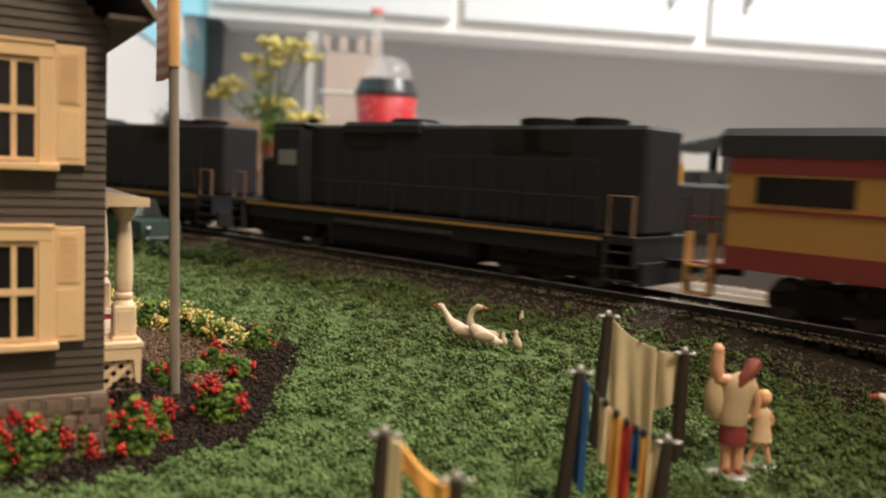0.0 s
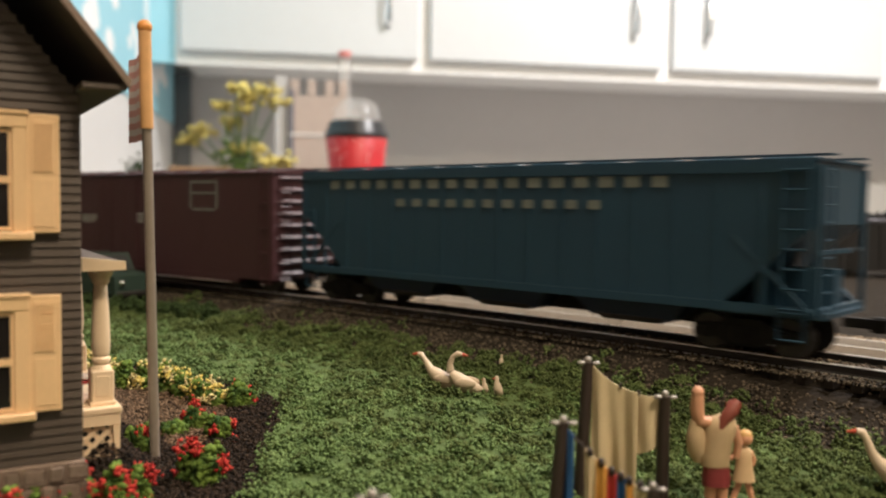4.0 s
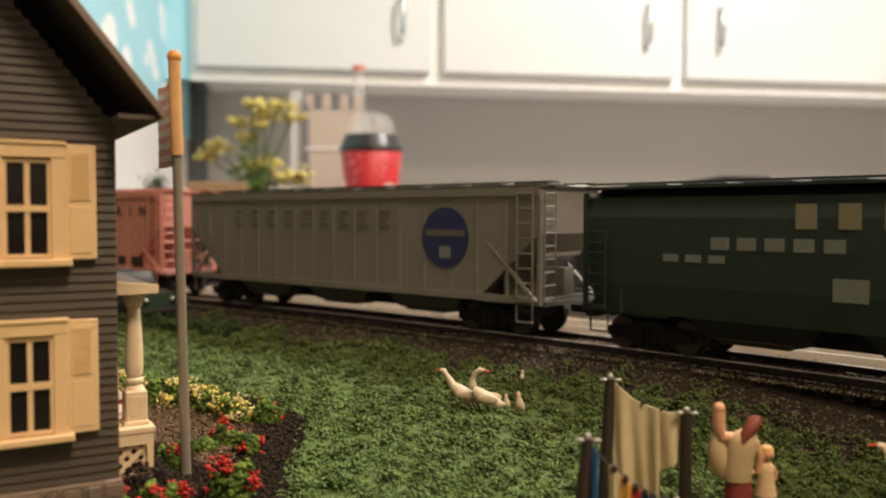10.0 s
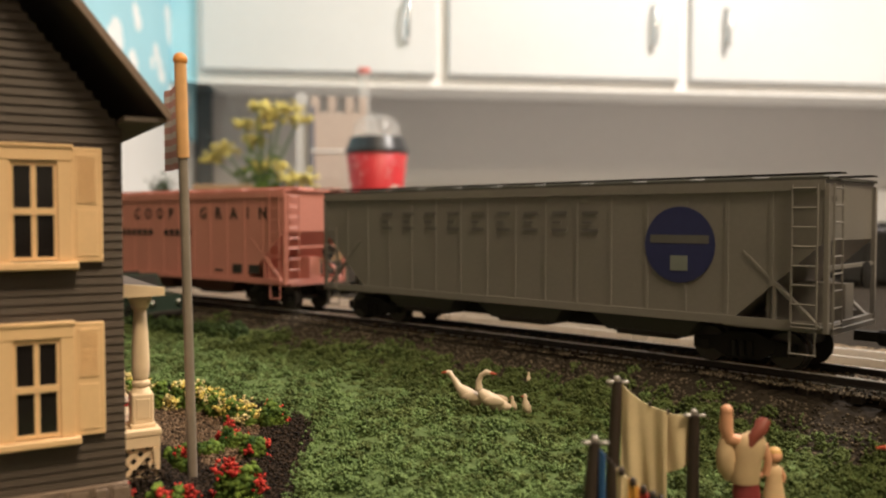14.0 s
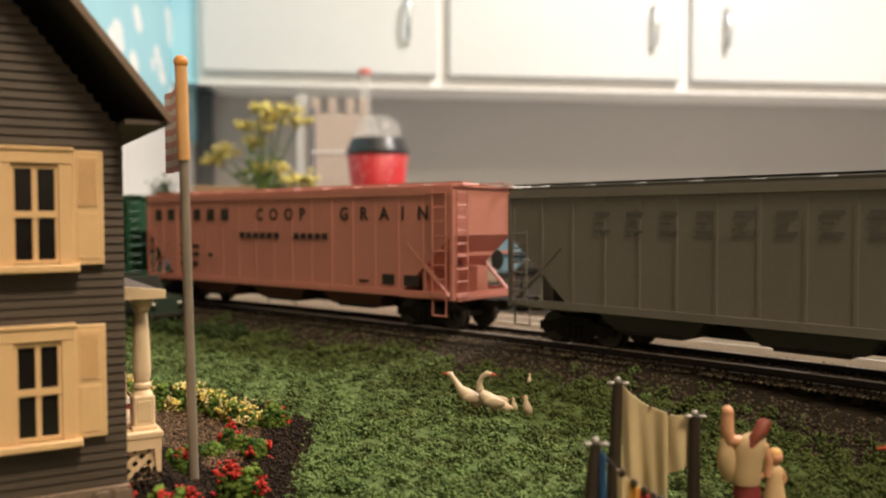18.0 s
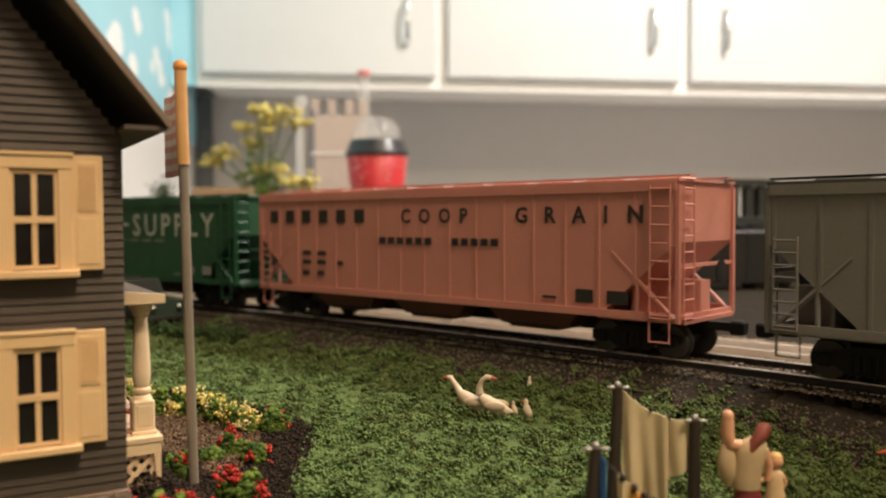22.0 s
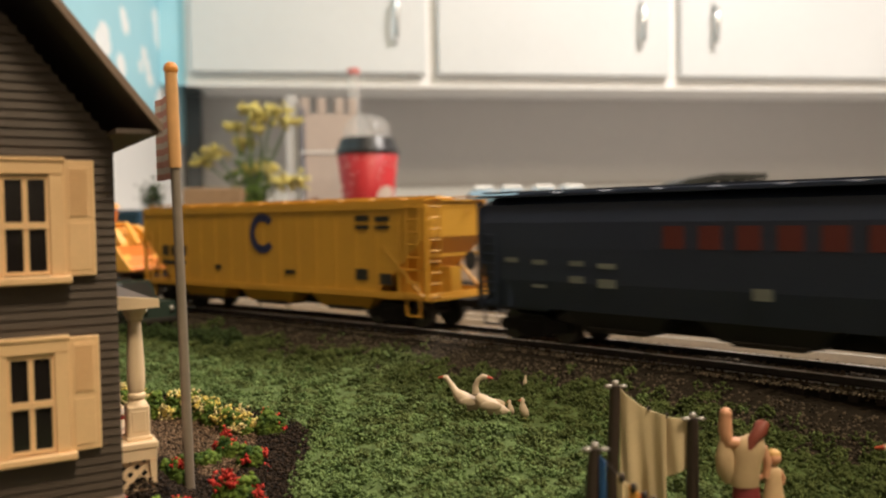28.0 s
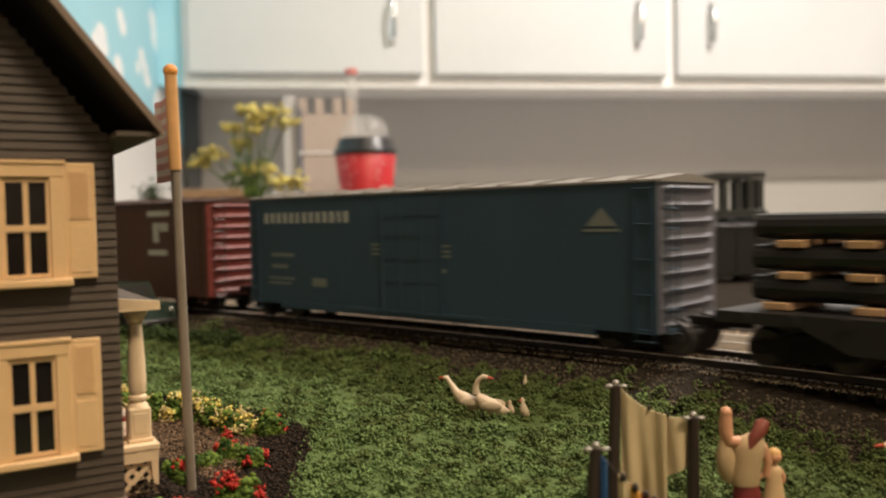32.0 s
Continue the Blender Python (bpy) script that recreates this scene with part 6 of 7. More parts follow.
def gosling(at, turn, k):
    g = empty("gosling", Matrix.Translation((at[0], at[1], height_at(at[0], at[1]) + 0.0004)) @ pose(0, 0, 0, 0, 0, turn), "small pale gosling standing upright on the lawn", "gosling", "goslings")
    b = Mesh()
    b.loft([[(k * (x + r * math.cos(a)), k * 0.85 * r * math.sin(a), k * z) for a in [2 * math.pi * j / 10 for j in range(10)]] for x, r, z in ((-0.6, 0.25, 0.6), (-0.3, 0.95, 1.4), (0, 1.05, 2.4), (0.2, 0.7, 3.4), (0.3, 0.42, 4.0), (0.3, 0.55, 4.6), (0.4, 0.2, 5.1))])
    part("body", b, GOOSE, g, smooth=True)
    m = Mesh()
    m.tube([(k * 0.7, 0, k * 4.6), (k * 1.3, 0, k * 4.5)], [0.22 * k, 0.08 * k], 6)
    part("beak", m, BEAK, g, "orange beak")
    for s in (-1, 1):
        l = Mesh()
        l.tube([(0, s * 0.4, 0.9), (0.1, s * 0.4, 0)], 0.14, 5)
        part("leg", l, BEAK, g)


for x, y, a, k in ((0.0178, 0.2122, 150, 0.8), (0.0207, 0.2083, 200, 1.15), (0.0240, 0.2357, 60, 0.66)):
    gosling((x, y), a, k)


# ---- washing lines ----
def drape(corners, drop, folds, depth, seed, thick=0.35, sag=0.0, nx=28, nz=16, hem=0.0):
    """A hanging cloth between two top points, with vertical folds; solid."""
    (x0, y0, z0), (x1, y1, z1) = corners
    d = Vector((x1 - x0, y1 - y0, 0))
    nrm = Vector((-d.y, d.x, 0)).normalized()
    rng = random.Random(seed)
    ph = [rng.uniform(0, 6) for _ in range(4)]
    me = Mesh()
    vs = []
    for side in (0, 1):
        for j in range(nz + 1):
            for i in range(nx + 1):
                u, v = i / nx, j / nz
                z = z0 + (z1 - z0) * u - sag * math.sin(math.pi * u) - v * (drop * (1 + hem * (u - 0.5)) - 0.25 * sag * math.sin(math.pi * u))
                off = depth * (0.25 + 0.75 * v) * (math.sin(folds * 2 * math.pi * u + ph[0] + 1.2 * v) + 0.5 * math.sin(folds * 4.3 * math.pi * u + ph[1] - 2 * v)) + (thick if side else 0)
                p = Vector((x0, y0, 0)) + d * u + nrm * off
                vs.append((p.x, p.y, z))
    n = (nx + 1) * (nz + 1)
    fs = []
    for j in range(nz):
        for i in range(nx):
            a = j * (nx + 1) + i
            q = (a, a + 1, a + nx + 2, a + nx + 1)
            fs += [q, tuple(k + n for k in reversed(q))]
    for i in range(nx):
        fs += [(i, i + n, i + 1 + n, i + 1), (nz * (nx + 1) + i, nz * (nx + 1) + i + 1, nz * (nx + 1) + i + 1 + n, nz * (nx + 1) + i + n)]
    for j in range(nz):
        a, b = j * (nx + 1), (j + 1) * (nx + 1)
        fs += [(a, b, b + n, a + n), (a + nx, a + nx + n, b + nx + n, b + nx)]
    me.add(vs, fs)
    return me


def line_post(foot, top, name="washing_line_post"):
    p = empty(name, Matrix.Identity(4), "dark brown washing line post with grey pegs on top", "post", "washing line posts")
    m = Mesh()
    m.tube([foot, top], [1.25, 0.95], 10)
    part("post", m, POSTBROWN, p, smooth=True)
    k = Mesh()
    k.blob((top[0], top[1], top[2] + 0.4), 0.7, squash=(1, 1, 1.0), n=10)
    k.blob((top[0] - 1.3, top[1] - 0.3, top[2] - 0.05), 0.55, squash=(1.6, 1, 0.7), n=10)
    k.blob((top[0] + 1.5, top[1] + 0.2, top[2] - 0.2), 0.5, squash=(1.7, 1, 0.7), n=10)
    part("line_peg", k, KNOB, p, "pale grey peg head", smooth=True)
    return p


def cloth(name, label, category, mesh, material):
    t = empty(name, Matrix.Identity(4), label, category, "washing")
    part("fabric", mesh, material, t, smooth=True)
    return t


G = lambda x, y: 1000 * height_at(x / 1000, y / 1000)


def build_washing():
    a, b = (32.5, 157.0, 20.8), (45.4, 152.0, 15.7)
    line_post((31.2, 156.0, G(31, 156) - 1), a)
    line_post((45.3, 152.2, G(45, 152) - 1), b)
    sheet = cloth("hanging_sheet", "cream bed sheet hanging in folds from the washing line", "sheet", drape(((33.2, 156.4, 20.4), (41.0, 153.4, 15.9)), 17.5, 1.25, 0.85, 9, sag=1.0, hem=0.1), CLOTH)
    part("loose_fall", drape(((38.0, 155.0, 16.4), (44.9, 152.4, 15.6)), 10.8, 0.8, 0.9, 14, sag=0.5, hem=-0.35), CLOTH, sheet, smooth=True)
    for u in (0.42, 0.68):
        m = Mesh()
        x, y, z = 33.2 + 11.6 * u, 156.4 - 4.4 * u, 20.4 - 5.0 * u - 1.6 * math.sin(math.pi * u)
        m.box(x - 0.2, x + 0.2, y - 0.3, y + 0.5, z - 0.2, z + 0.7, c=0.08)
        part("clothes_peg", m, POSTBROWN, sheet)
    # the second line, nearer
    c, d = (23.8, 131.5, 16.2), (36.6, 127.0, 7.4)
    line_post((21.6, 130.2, G(22, 130) - 1), c)
    line_post((35.2, 126.0, G(35, 126) - 1), d)
    rope = Mesh()
    rope.tube([(23.8 + 12.8 * u, 131.5 - 4.5 * u, 15.9 - 8.8 * u - 1.8 * math.sin(math.pi * u)) for u in [i / 12 for i in range(13)]], 0.2, 6)
    t = empty("washing_line", Matrix.Identity(4), "thin dark washing line between two posts", "washing line")
    part("rope", rope, POSTBROWN, t)
    def at(u, dy=0.0):
        return (23.8 + 12.8 * u, 131.5 - 4.5 * u + dy, 15.9 - 8.8 * u - 1.8 * math.sin(math.pi * u))
    items = [("hanging_overalls", "dark blue overalls hanging from the washing line", "overalls", -0.02, 0.11, 17.0, BLUECLOTH), ("hanging_shirt", "cream shirt hanging from the washing line", "shirt", 0.24, 0.36, 9.0, CLOTH),
             ("hanging_shirt", "yellow shirt hanging from the washing line", "shirt", 0.37, 0.49, 13.0, YELLOWCLOTH), ("hanging_trousers", "red trousers hanging from the washing line", "trousers", 0.50, 0.60, 14.5, REDCLOTH),
             ("hanging_shirt", "small dark blue shirt hanging from the washing line", "shirt", 0.61, 0.69, 6.5, BLUECLOTH), ("hanging_shirt", "yellow shirt hanging from the washing line", "shirt", 0.70, 0.78, 12.0, YELLOWCLOTH),
             ("hanging_towel", "cream towel hanging from the washing line", "towel", 0.79, 0.93, 12.0, CLOTH)]
    for i, (nm, lb, ct, u0, u1, drop, material) in enumerate(items):
        q = cloth(nm, lb, ct, drape((at(u0, -0.6), at(u1, -0.6)), drop, 1.1, 0.5, 20 + i, thick=0.7, nx=12, nz=12), material)
        if i:
            m = Mesh()
            x, y, z = at((u0 + u1) / 2)
            m.blob((x, y - 0.3, z + 0.2), 0.75, squash=(0.8, 1, 1.1), n=8)
            part("clothes_peg", m, POSTBROWN, q)
    # the nearest line
    e, f = (-3.9, 104.0, 13.9), (5.0, 102.0, 9.4)
    line_post((-5.0, 103.5, G(-5, 104) - 1), e)
    line_post((4.6, 102.0, G(5, 102) - 1), f)
    cloth("hanging_towel", "cream towel hanging beside the post", "towel", drape(((-3.3, 103.4, 13.5), (-1.7, 103.0, 12.9)), 15.5, 0.8, 0.3, 31, thick=0.8, nx=10, nz=10), CLOTH)
    cloth("hanging_trousers", "orange yellow trousers hanging slack from the washing line", "trousers", drape(((-2.0, 103.2, 13.0), (4.4, 102.0, 8.2)), 2.8, 0.8, 0.4, 32, thick=1.0, nx=12, nz=8, sag=0.9), YELLOWCLOTH)
    cloth("hanging_shirt", "orange yellow shirt hanging from the washing line", "shirt", drape(((3.2, 101.6, 8.2), (5.4, 101.2, 8.8)), 9, 0.8, 0.4, 33, thick=1.0, nx=10, nz=10), YELLOWCLOTH)


build_washing()


# ---- figures: each one plain mesh ----
def build_figures():
    w = Mesh()
    ox, oy, oz = 53.6, 148.0, G(53.6, 148) + 0.3
    def P(x, z, y=0.0):
        return (ox + 1.1 * x, oy + 1.1 * y, oz + 1.1 * z)
    w.lathe([(3.8, 0), (3.9, 0.5), (3.2, 0.7)], 18, P(0, -0.2), 4)
    for x in (-0.9, 1.0):
        w.tube([P(x, 0.4), P(x, 3.2), P(x * 0.9, 5.4)], [0.85, 0.95, 1.15], 10, 1)
        w.blob(P(x + 0.2, 0.7, -0.5), 0.9, 3, squash=(0.9, 1.5, 0.6))
    w.loft([[P(r * math.cos(a), z, 0.75 * r * math.sin(a)) for a in [2 * math.pi * j / 14 for j in range(14)]] for r, z in ((2.2, 5.0), (2.25, 6.6), (1.9, 8.8))], 2)
    w.loft([[P(dx + r * math.cos(a), z, 0.75 * r * math.sin(a)) for a in [2 * math.pi * j / 14 for j in range(14)]] for r, z, dx in ((2.3, 8.2, -0.3), (2.5, 10.0, -0.3), (2.35, 12.0, 0.1), (2.7, 14.2, 0.4), (2.2, 15.6, 0.6), (0.8, 16.4, 0.9))], 0)
    w.tube([P(-1.2, 15.0), P(-3.0, 15.2), P(-3.4, 17.2), P(-3.3, 19.4)], [1.1, 1.25, 1.2, 1.05], 10, 1)
    w.blob(P(-3.3, 19.8), 1.15, 1, squash=(0.95, 0.95, 1.0), n=12, m=8)
    w.loft([[P(dx + r * math.cos(a), z, 0.7 * r * math.sin(a)) for a in [2 * math.pi * j / 12 for j in range(12)]] for r, z, dx in ((0.5, 8.6, -3.0), (1.6, 10.4, -3.2), (1.6, 13.0, -3.4), (0.9, 15.4, -3.5))], 0)
    w.tube([P(2.6, 14.4), P(3.4, 11.8), P(3.1, 9.4)], [0.8, 0.75, 0.6], 10, 1)
    w.blob(P(2.2, 17.4, -0.2), 1.35, 3, squash=(0.95, 1, 1.1), n=12, m=8)
    w.tube([P(2.9, 18.4, -0.4), P(1.9, 17.2, -0.9), P(0.6, 15.8, -1.2), P(-0.1, 14.3, -1.5)], [0.9, 1.25, 1.0, 0.5], 10, 3)
    tagged(part("figurine_woman", w, [FIGURECREAM, SKIN, MAROONCLOTH, HAIR, KNOB], smooth=True), "painted toy figure of a woman reaching up beside the washing", "figurine")
    c = Mesh()
    ox, oy, oz = 59.8, 151.4, G(60.6, 151.6) + 0.3
    c.lathe([(3.2, 0), (3.2, 0.4), (2.8, 0.5)], 18, P(0, -0.2), 4)
    c.tube([P(-1.9, 0.4), P(-1.1, 2.6), P(-0.4, 4.6)], [0.5, 0.6, 0.7], 8, 1)
    c.tube([P(1.6, 0.4), P(1.0, 2.6), P(0.4, 4.6)], [0.5, 0.6, 0.7], 8, 1)
    c.loft([[P(r * math.cos(a), z, 0.75 * r * math.sin(a)) for a in [2 * math.pi * j / 12 for j in range(12)]] for r, z in ((1.9, 4.0), (1.5, 6.0), (1.25, 8.0), (1.2, 9.0), (0.5, 9.6))], 0)
    c.tube([P(-1.0, 8.8), P(-2.2, 7.6), P(-2.8, 8.2)], 0.42, 8, 1)
    c.tube([P(1.0, 8.8), P(1.6, 7.6), P(1.4, 6.6)], 0.42, 8, 1)
    c.blob(P(0.1, 10.9), 1.25, 1, n=12, m=8)
    c.blob(P(0.1, 11.4, 0.2), 1.28, 2, n=12, m=8, squash=(1, 1, 0.85))
    tagged(part("figurine_child", c, [PALECLOTH, SKIN, BLONDE, HAIR, KNOB], smooth=True), "painted toy figure of a child in a pale dress", "figurine")


FIGURECREAM = mat("figure_cream", (0.52, 0.37, 0.21), 0.6)
PALECLOTH = mat("pale_dress", (0.62, 0.43, 0.24), 0.6)
build_figures()


# ---- the dark pickup parked near the hedge ----
def build_truck():
    z = height_at(-0.128, 0.372)
    t = empty("pickup_truck", Matrix.Translation((-0.139, 0.379, z)) @ pose(0, 0, 0, 0, 0, -38), "dark green model pickup truck parked behind the house", "truck")
    b = Mesh()
    b.slab([(-26, 5), (-26, 13), (-8, 13.5), (-6, 21), (5, 21.5), (10, 14), (24, 13), (25, 5)], -9.5, 9.5)
    part("body", b, TRUCKGREEN, t)
    part("windshield", Mesh().slab([(5.4, 20.6), (10.0, 14.4), (10.3, 14.6), (5.7, 20.8)], -8, 8), BLACK, t)
    for y in (-9.7, 9.5):
        part("side_window", Mesh().box(-4.5, 4.5, y, y + 0.2, 14.6, 19.8), WINDOWDARK, t)
    for y in (-10.2, 9.6):
        f = Mesh()
        f.slab([(9, 6), (11, 10), (17, 10.4), (21, 6)], y, y + 1)
        part("fender", f, TRUCKGREEN, t)
    part("bumper", Mesh().box(25, 26.4, -9, 9, 4.4, 6.6, c=0.4), STEEL, t)
    part("headlight", Mesh().blob((25.0, -6.5, 10), 1.5, n=10), CHROME, t)
    part("headlight", Mesh().blob((25.0, 6.5, 10), 1.5, n=10), CHROME, t)
    k = Mesh()
    k.tube([(-6, -7, 21.5), (-6, 7, 21.5)], 0.8, 8)
    part("roof_lamp_bar", k, STEEL, t, "dull metal roof bar")
    for x in (-17, 15):
        for s in (-1, 1):
            w = Mesh()
            w.lathe([(2.4, 0), (4.4, 0), (4.8, 0.6), (4.8, 3.0), (4.4, 3.6), (2.4, 3.6), (2.4, 0)], 20, caps=False)
            w.v = [(x + a, s * (7.2 + c), q + 4.8) for a, q, c in w.v]
            ty = part("tyre", w, TYRE, t)
            w = Mesh()
            w.lathe([(0.3, 0.8), (2.4, 0.8), (2.4, 3.4), (1.2, 2.6), (0.3, 2.9)], 16)
            w.v = [(x + a, s * (7.2 + c), q + 4.8) for a, q, c in w.v]
            part("hubcap", w, STEEL, ty, m=Matrix.Identity(4))


TRUCKGREEN = paint("truck_green", (0.02, 0.04, 0.03), 0.6)
build_truck()


# ---- things beyond the track ----
def build_back():
    # red paper cup with a black lid
    cx, cy = -0.0965, 1.25
    cup = empty("paper_cup", Matrix.Translation((cx, cy, 0.0045)), "red paper coffee cup with pale specks and a black lid", "cup")
    m = Mesh(1.0)
    m.lathe([(0.028, 0), (0.029, 0.001), (0.0445, 0.142), (0.0435, 0.143)], 40)
    part("body", m, CUPRED, cup, smooth=True)
    m = Mesh(1.0)
    m.lathe([(0.0445, 0.140), (0.0465, 0.142), (0.0465, 0.147), (0.0445, 0.149), (0.0435, 0.151), (0.0395, 0.163), (0.0385, 0.165), (0.0370, 0.164), (0.036, 0.158), (0.004, 0.158)], 40)
    part("lid", m, LIDBLACK, cup, "black plastic lid", True)
    rng = random.Random(4)
    specks = Mesh(1.0)
    for _ in range(90):
        a, z = rng.uniform(math.pi * 0.95, math.pi * 2.05), rng.uniform(0.02, 0.138)
        r = 0.029 + (0.0445 - 0.029) * z / 0.142 + 0.0003
        specks.blob((r * math.cos(a), r * math.sin(a), z), rng.uniform(0.0008, 0.0018), n=6, m=4)
    tagged(part("specks", specks, SPECKPINK, cup, "pale printed specks"), kind="stuff")
    m = Mesh(1.0)
    rings, vs, fs = 6, [], []
    for k in range(rings + 1):
        for q in range(28):
            u, v = 0.0165 * k / rings * math.cos(q * math.pi / 14), 0.0165 * k / rings * math.sin(q * math.pi / 14)
            z = 0.078 + v
            r = 0.029 + 0.0155 * z / 0.142 + 0.0004
            vs.append((r * math.sin(0.82 + u / r), -r * math.cos(0.82 + u / r), z))
    fs = [(k * 28 + q, (k + 1) * 28 + q, (k + 1) * 28 + (q + 1) % 28, k * 28 + (q + 1) % 28) for k in range(rings) for q in range(28)]
    m.add(vs, fs)
    part("emblem", m, CARDPALE, cup, "pale round printed emblem")
    # clear dome cup behind
    g = empty("clear_cup", Matrix.Translation((-0.105, 1.36, 0.0045)), "clear plastic cup with a domed lid", "cup")
    m = Mesh(1.0)
    m.lathe([(0.030, 0), (0.040, 0.16), (0.041, 0.165), (0.040, 0.17), (0.036, 0.195), (0.026, 0.208), (0.012, 0.212), (0.011, 0.210), (0.025, 0.206), (0.0345, 0.194), (0.0385, 0.165), (0.0285, 0.002)], 28)
    part("cup", m, CLEAR, g, smooth=True)
    b = empty("bottle", Matrix.Translation((-0.136, 1.48, 0.0045)), "clear bottle with a red cap", "bottle")
    m = Mesh(1.0)
    m.lathe([(0.026, 0), (0.028, 0.01), (0.028, 0.17), (0.024, 0.20), (0.011, 0.235), (0.011, 0.299), (0.0095, 0.299), (0.0095, 0.235), (0.022, 0.199), (0.026, 0.168), (0.026, 0.004)], 24)
    part("glass", m, CLEAR, b, smooth=True)
    m = Mesh(1.0)
    m.lathe([(0.0110, 0.298), (0.0110, 0.306), (0.0095, 0.307)], 20)
    part("cap", m, CAPRED, b, "red cap")
    # castle tower
    t = empty("toy_castle_tower", Matrix.Translation((-0.186, 1.47, 0.0045)) @ pose(0, 0, 0, 0, 0, 7), "grey-beige toy castle tower with battlements", "toy castle")
    part("tower", Mesh(1.0).box(-0.040, 0.052, -0.03, 0.05, 0, 0.225, c=0.001), CARDBOARD, t)
    # slate strip puts the shadow down the tower's left edge
    part("tower_edge", Mesh(1.0).box(-0.0405, -0.034, -0.0315, -0.0295, 0, 0.235), SLATE, t)
    part("ledge", Mesh(1.0).box(-0.0425, 0.0545, -0.033, 0.053, 0.158, 0.162, c=0.001), COUNTER, t)
    for x in (-0.040, -0.012, 0.018, 0.040):
        part("battlement", Mesh(1.0).box(x, x + 0.014, -0.03, -0.018, 0.2255, 0.252, c=0.001), CARDBOARD, t)
    part("side_turret", Mesh(1.0).box(-0.066, -0.046, -0.02, 0.04, 0, 0.258, c=0.002), WALLGREY, t, "slim grey side turret")
    # planter with yellow blossoms
    p = empty("flower_planter", Matrix.Translation((-0.236, 1.10, -0.0118)) @ pose(0, 0, 0, 0, 0, 3), "wooden planter box with yellow blossoms", "planter")
    part("box_front", Mesh(1.0).box(-0.078, -0.006, -0.04, -0.034, 0, 0.105, c=0.001), WOOD, p)
    part("box_back", Mesh(1.0).box(-0.078, -0.006, 0.034, 0.04, 0, 0.105, c=0.001), WOOD, p)
    part("box_side", Mesh(1.0).box(-0.078, -0.072, -0.034, 0.034, 0, 0.105), WOOD, p)
    part("box_side", Mesh(1.0).box(-0.012, -0.006, -0.034, 0.034, 0, 0.105), WOOD, p)
    part("soil", Mesh(1.0).box(-0.072, -0.012, -0.034, 0.034, 0, 0.09), EARTH, p)
    pot = Mesh(1.0)
    pot.lathe([(0.012, 0), (0.013, 0.002), (0.016, 0.086), (0.0145, 0.0865), (0.0145, 0.082), (0.002, 0.082)], 20, (0.012, 0.0, 0))
    part("flower_pot", pot, RUST, p, "rust brown pot")
    tips = [(-0.045, 0.150), (-0.010, 0.165), (0.018, 0.195), (0.006, 0.182), (-0.022, 0.186), (0.032, 0.205), (0.050, 0.190), (-0.062, 0.140), (0.040, 0.115), (0.060, 0.112), (-0.005, 0.128), (0.022, 0.130), (0.000, 0.205)]
    for i, (x, z) in enumerate(tips):
        st = Mesh(1.0)
        st.tube([(0.005 + x * 0.1, 0, 0.085), (x * 0.5, 0.01 * math.sin(i), 0.06 + z * 0.4), (x, 0.012 * math.sin(2 * i), z)], [0.0022, 0.0016, 0.001], 6)
        part("stem", st, LEAFSTEM, p)
    rng = np.random.default_rng(9)
    for i, (x, z) in enumerate(tips):
        q = np.array([x, 0.012 * math.sin(2 * i), z]) + rng.normal(0, 1, (46, 3)) * np.array([0.0078, 0.0065, 0.0040])
        b2 = scatter("blossom", q, rng.uniform(0.0026, 0.0056, 46), PLANTYELLOW, "", "", 300 + i, kind="")
        b2.parent = p
    q = np.array([0.0, 0, 0.112]) + rng.normal(0, 1, (160, 3)) * np.array([0.013, 0.01, 0.018])
    lf = scatter("leaves", q, rng.uniform(0.002, 0.005, 160), LEAF, "", "", 320, kind="")
    lf.parent = p
    # brown gabled hut beside the planter
    h = empty("model_hut", Matrix.Translation((-0.150, 1.06, -0.0118)) @ pose(0, 0, 0, 0, 0, 12), "brown gabled model hut", "model building")
    part("wall", Mesh(1.0).slab([(-0.030, 0), (0.030, 0), (0.030, 0.060), (0.0, 0.084), (-0.030, 0.060)], -0.03, 0.03), WOOD, h)
    for s in (-1, 1):
        part("roof", Mesh(1.0).slab([(s * 0.038, 0.056), (0, 0.0865), (0, 0.0905), (s * 0.038, 0.060)], -0.038, 0.038), RUST, h)
    # light blue hopper cars parked on a far siding
    for x in (0.0565, 0.1115):
        c = empty("blue_hopper_car", Matrix.Translation((x, 0.77, -0.0118)) @ pose(0, 0, 0, 0, 0, 2), "light blue hopper car with white hatches, parked", "hopper car", "parked blue cars")
        part("body", Mesh(1.0).box(-0.0265, 0.0265, -0.016, 0.016, 0.03, 0.086, c=0.002), SKYCAR, c)
        part("bay", Mesh(1.0).slab([(-0.018, 0.030), (-0.006, 0.016), (0.006, 0.016), (0.018, 0.030)], -0.012, 0.012), SKYCAR, c)
        for k in (-0.013, 0.013):
            part("hatch", Mesh(1.0).box(k - 0.0095, k + 0.0095, -0.009, 0.009, 0.0862, 0.092, c=0.002), WHITEPAINT, c, "white hatch")
        for k in (-0.018, 0.018):
            part("truck", Mesh(1.0).box(k - 0.009, k + 0.009, -0.012, 0.012, 0.0055, 0.018, c=0.002), DARK, c)
    # black gondolas parked on the parallel track
    s = empty("second_track", Matrix.Identity(4), "second railway track parallel to the main line", "railway track", kind="structure")
    for o in (46.5, 63.0):
        r = Mesh()
        z = 9.0
        sweep(r, [(o - 0.55, z - 3.2), (o + 0.55, z - 3.2), (o + 0.55, z), (o - 0.55, z)], -HALF, 0.42, 0.03)
        part("rail", r, RAIL, s)
    bed = Mesh()
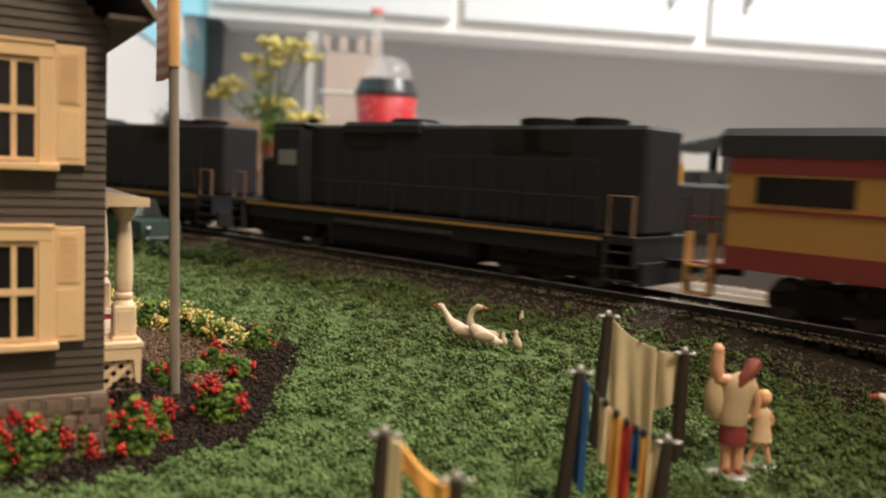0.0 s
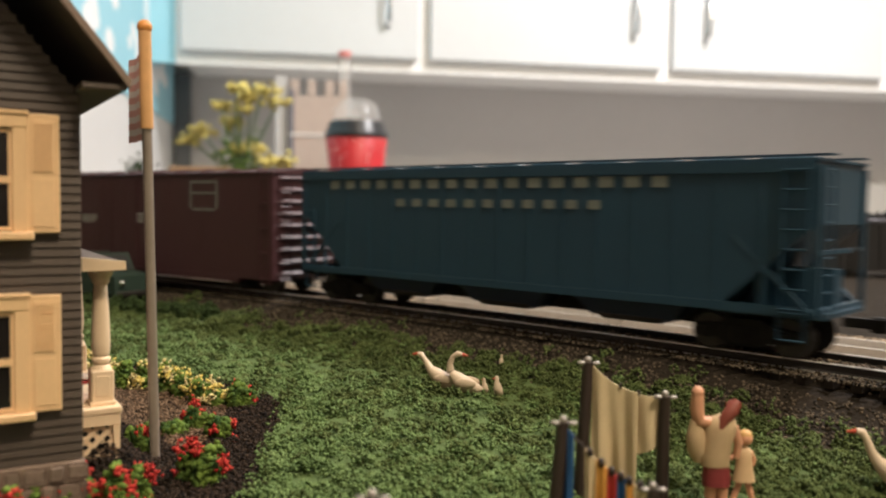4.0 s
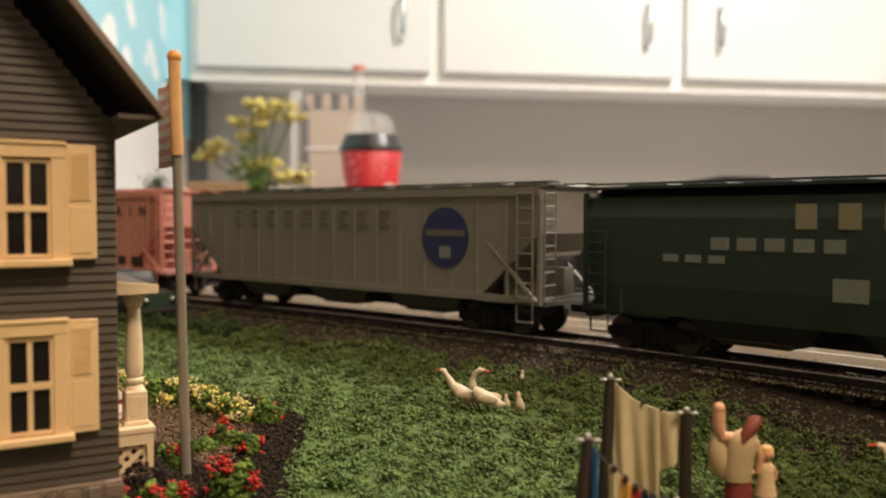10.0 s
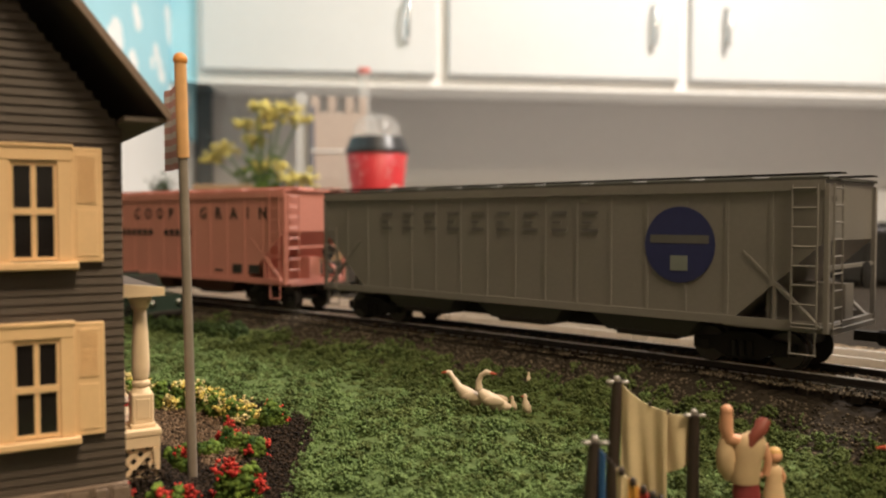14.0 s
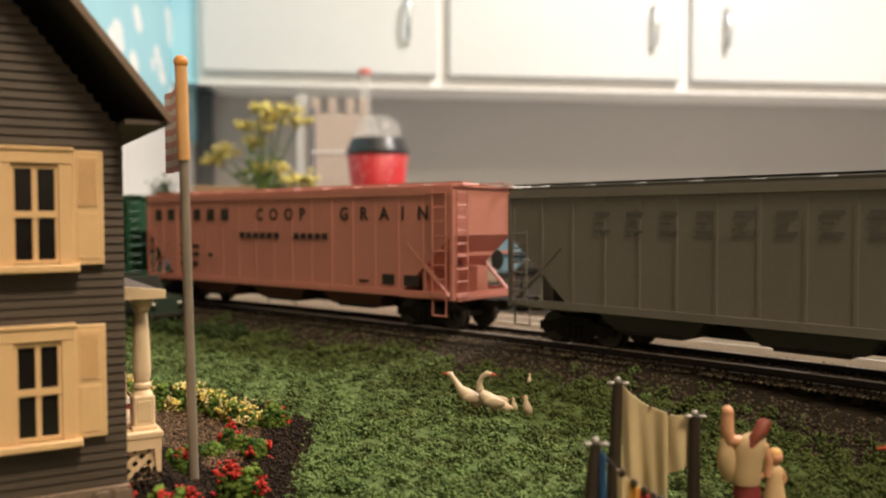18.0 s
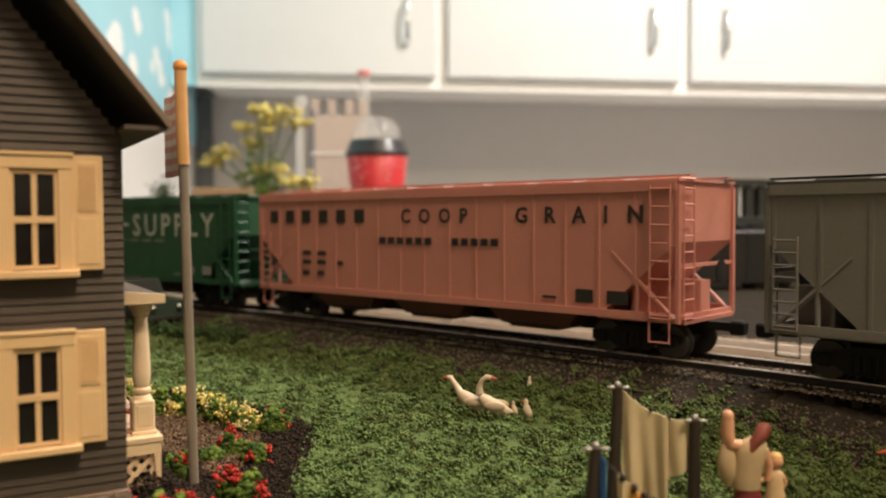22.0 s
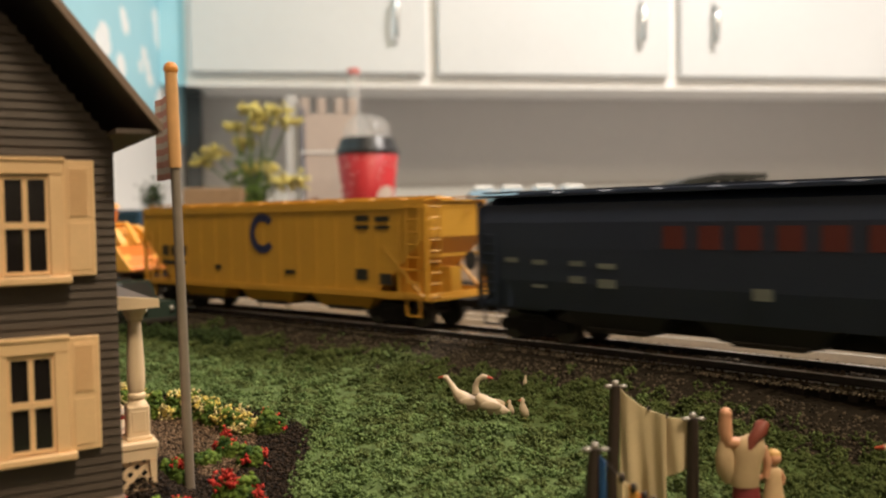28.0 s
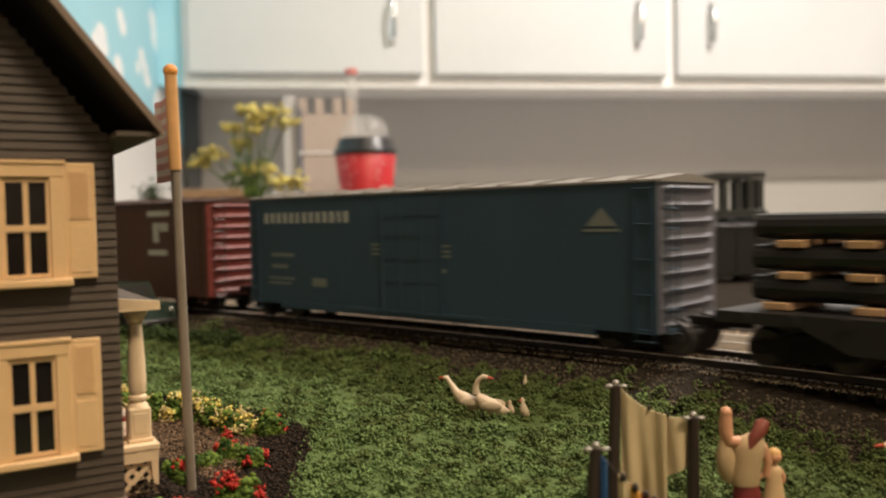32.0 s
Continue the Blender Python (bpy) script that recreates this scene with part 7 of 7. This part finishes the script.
    sweep(bed, [(-9, 8.0), (-9, 9.9), (17.5, 9.9), (24, 7.5), (35, 5.5), (90, 5.5), (90, 4.0), (30, 3.0)], -HALF, 0.42, 0.03)
    part("roadbed", bed, TANBED, s)
    tie = Mesh().box(-1.15, 1.15, -15, 15, 4.4, 6.1).data("tie", TIE)
    for i in range(110):
        (x, y), h = line_at(-0.33 + i * 0.00635)
        part("tie", tie, None, s, m=pose(x - 0.05475 * math.sin(h), y + 0.05475 * math.cos(h), 0, 0, 0, math.degrees(h)))
    # a yard track across the far side of the table
    yard = empty("yard_track", pose(0.46, 0.64, -0.004, 0, 0, 1), "straight yard track on the table with parked black cars", "railway track", kind="structure")
    part("roadbed", Mesh().slab([(-390, -8.2), (390, -8.2), (386, -3.9), (-386, -3.9)], -22, 22), TANBED, yard)
    for o in (-8.25, 8.25):
        part("rail", Mesh().box(-380, 380, o - 0.5, o + 0.5, -2.4, 0, c=0.1), RAIL, yard)
    yard_tie = Mesh().box(-1.15, 1.15, -15, 15, -4.2, -2.42).data("tie", TIE)
    for i in range(118):
        part("tie", yard_tie, None, yard, m=Matrix.Translation((-0.375 + i * 0.00635, 0, 0)))
    for i in range(3):
        m = pose(0.46, 0.64, -0.004, 0, 0, 1) @ Matrix.Translation((-0.275 + i * 0.192, 0, 0))
        c = empty("coal_gondola", m, "black gondola car heaped with dark coal", "gondola car", "parked black cars")
        part("body", Mesh().box(-85, 85, -16.5, 16.5, 9, 45, c=0.6), BLACK, c)
        part("rim", Mesh().box(-85.4, 85.4, -17.2, 17.2, 45.02, 47.2, c=0.4), SLATE, c, "dull grey top rim")
        for k in range(12):
            x = -82 + k * 164 / 11
            part("rib", Mesh().box(x - 0.8, x + 0.8, -17.4, -16.5, 10, 44.9), BLACK, c)
        rng2 = np.random.default_rng(40 + i)
        x0 = 0.019 if i == 0 else -0.080
        q = np.stack([rng2.uniform(x0, 0.082, 260), rng2.uniform(-0.014, 0.014, 260), np.zeros(260)], -1)
        q[:, 2] = 0.0468 + 0.0055 * np.abs(np.sin(260 * q[:, 0])) * rng2.uniform(0.3, 1.0, 260)
        ld = scatter("coal_load", q, rng2.uniform(0.0018, 0.0036, 260), COAL, "", "", 60 + i, kind="")
        ld.parent = c
        for k in (-58, 58):
            truck(c, k)
        for k in (-1, 1):
            coupler(c, k * 85, k)
    # dark open tower with legs
    d = empty("coaling_tower", Matrix.Translation((0.233, 0.70, -0.002)) @ pose(0, 0, 0, 0, 0, 3), "dark roofed model coaling stage on posts", "model building")
    part("roof", Mesh(1.0).slab([(-0.041, 0.0715), (-0.028, 0.070), (-0.016, 0.0795), (0.034, 0.0815), (0.034, 0.0855), (-0.005, 0.0860), (-0.030, 0.0820), (-0.041, 0.0780)], -0.02, 0.02), TOWERDARK, d)
    for x in (-0.0125, 0.0015, 0.013, 0.0235, 0.031):
        part("post", Mesh(1.0).box(x - 0.0028, x + 0.0028, -0.018, -0.012, 0.055, 0.0802), TOWERDARK, d)
        part("post", Mesh(1.0).box(x - 0.0028, x + 0.0028, 0.012, 0.018, 0.055, 0.0802), TOWERDARK, d)
    part("base", Mesh(1.0).box(-0.036, 0.036, -0.02, 0.02, 0, 0.056, c=0.001), TOWERDARK, d)
    # small boxes and odds along the far edge
    for nm, x, y, w, dp, hh, material, lb, ct in (("small_box", 0.018, 0.72, 0.026, 0.02, 0.076, CARDPALE, "pale cardboard box with faint print", "box"), ("small_box", -0.018, 0.73, 0.006, 0.008, 0.068, GREEN3, "small green bottle-shaped block", "box"),
                                             ("small_box", 0.178, 0.69, 0.009, 0.01, 0.070, YELLOW1, "small yellow box beside the far siding", "box"), ("small_box", 0.155, 0.70, 0.010, 0.01, 0.066, BROWN, "small brown box beside the far siding", "box"),
                                             ("storage_box", -0.300, 0.86, 0.012, 0.03, 0.075, BLUE1, "blue storage box behind the track", "box"), ("storage_box", -0.322, 0.87, 0.010, 0.03, 0.072, PINK, "pink storage box behind the track", "box")):
        b3 = empty(nm, Matrix.Translation((x, y, -0.0118)), lb, ct)
        part("carton", Mesh(1.0).box(-w, w, -dp, dp, 0, hh, c=0.001), material, b3)
        part("top_flap", Mesh(1.0).box(-w * 0.96, w * 0.96, -dp * 0.96, dp * 0.96, hh + 0.0002, hh + 0.0012), material, b3)
    shr = empty("round_shrub", Matrix.Translation((-0.297, 0.90, 0.06)), "small dark green model tree crown", "model tree")
    rng3 = np.random.default_rng(77)
    q = rng3.normal(0, 1, (300, 3)) * np.array([0.006, 0.006, 0.008]) + np.array([0, 0, 0.018])
    f = scatter("crown", q, rng3.uniform(0.001, 0.0024, 300), LEAFDARK, "", "", 78, kind="")
    f.parent = shr
    m = Mesh(1.0)
    m.tube([(0, 0, -0.0718), (0, 0, 0.02)], [0.003, 0.0015], 8)
    part("trunk", m, WOOD, shr)


PLANTYELLOW = island_mat("plant_petals", (0.70, 0.63, 0.24), (0.52, 0.43, 0.10))
LEAFSTEM = mat("stem_green", (0.08, 0.14, 0.04), 0.6)
CAPRED = mat("cap_pale_red", (0.55, 0.16, 0.14), 0.5)
SPECKPINK = mat("speck_pink", (0.74, 0.48, 0.44), 0.6)
RUST = mat("rust_roof", (0.20, 0.08, 0.04), 0.7)
SKYCAR = mat("light_blue_paint", (0.25, 0.44, 0.63), 0.5)
COAL = island_mat("coal_lumps", (0.03, 0.028, 0.026), (0.008, 0.008, 0.008))
TOWERDARK = mat("tower_dark", (0.035, 0.04, 0.04), 0.7)
CARDPALE = mat("pale_card", (0.55, 0.45, 0.38), 0.7)
PINK = mat("pink_card", (0.6, 0.25, 0.30), 0.6)
CLEAR = clear_plastic("clear_plastic", (0.80, 0.78, 0.76), 0.11, 0.12)
build_back()


motions()
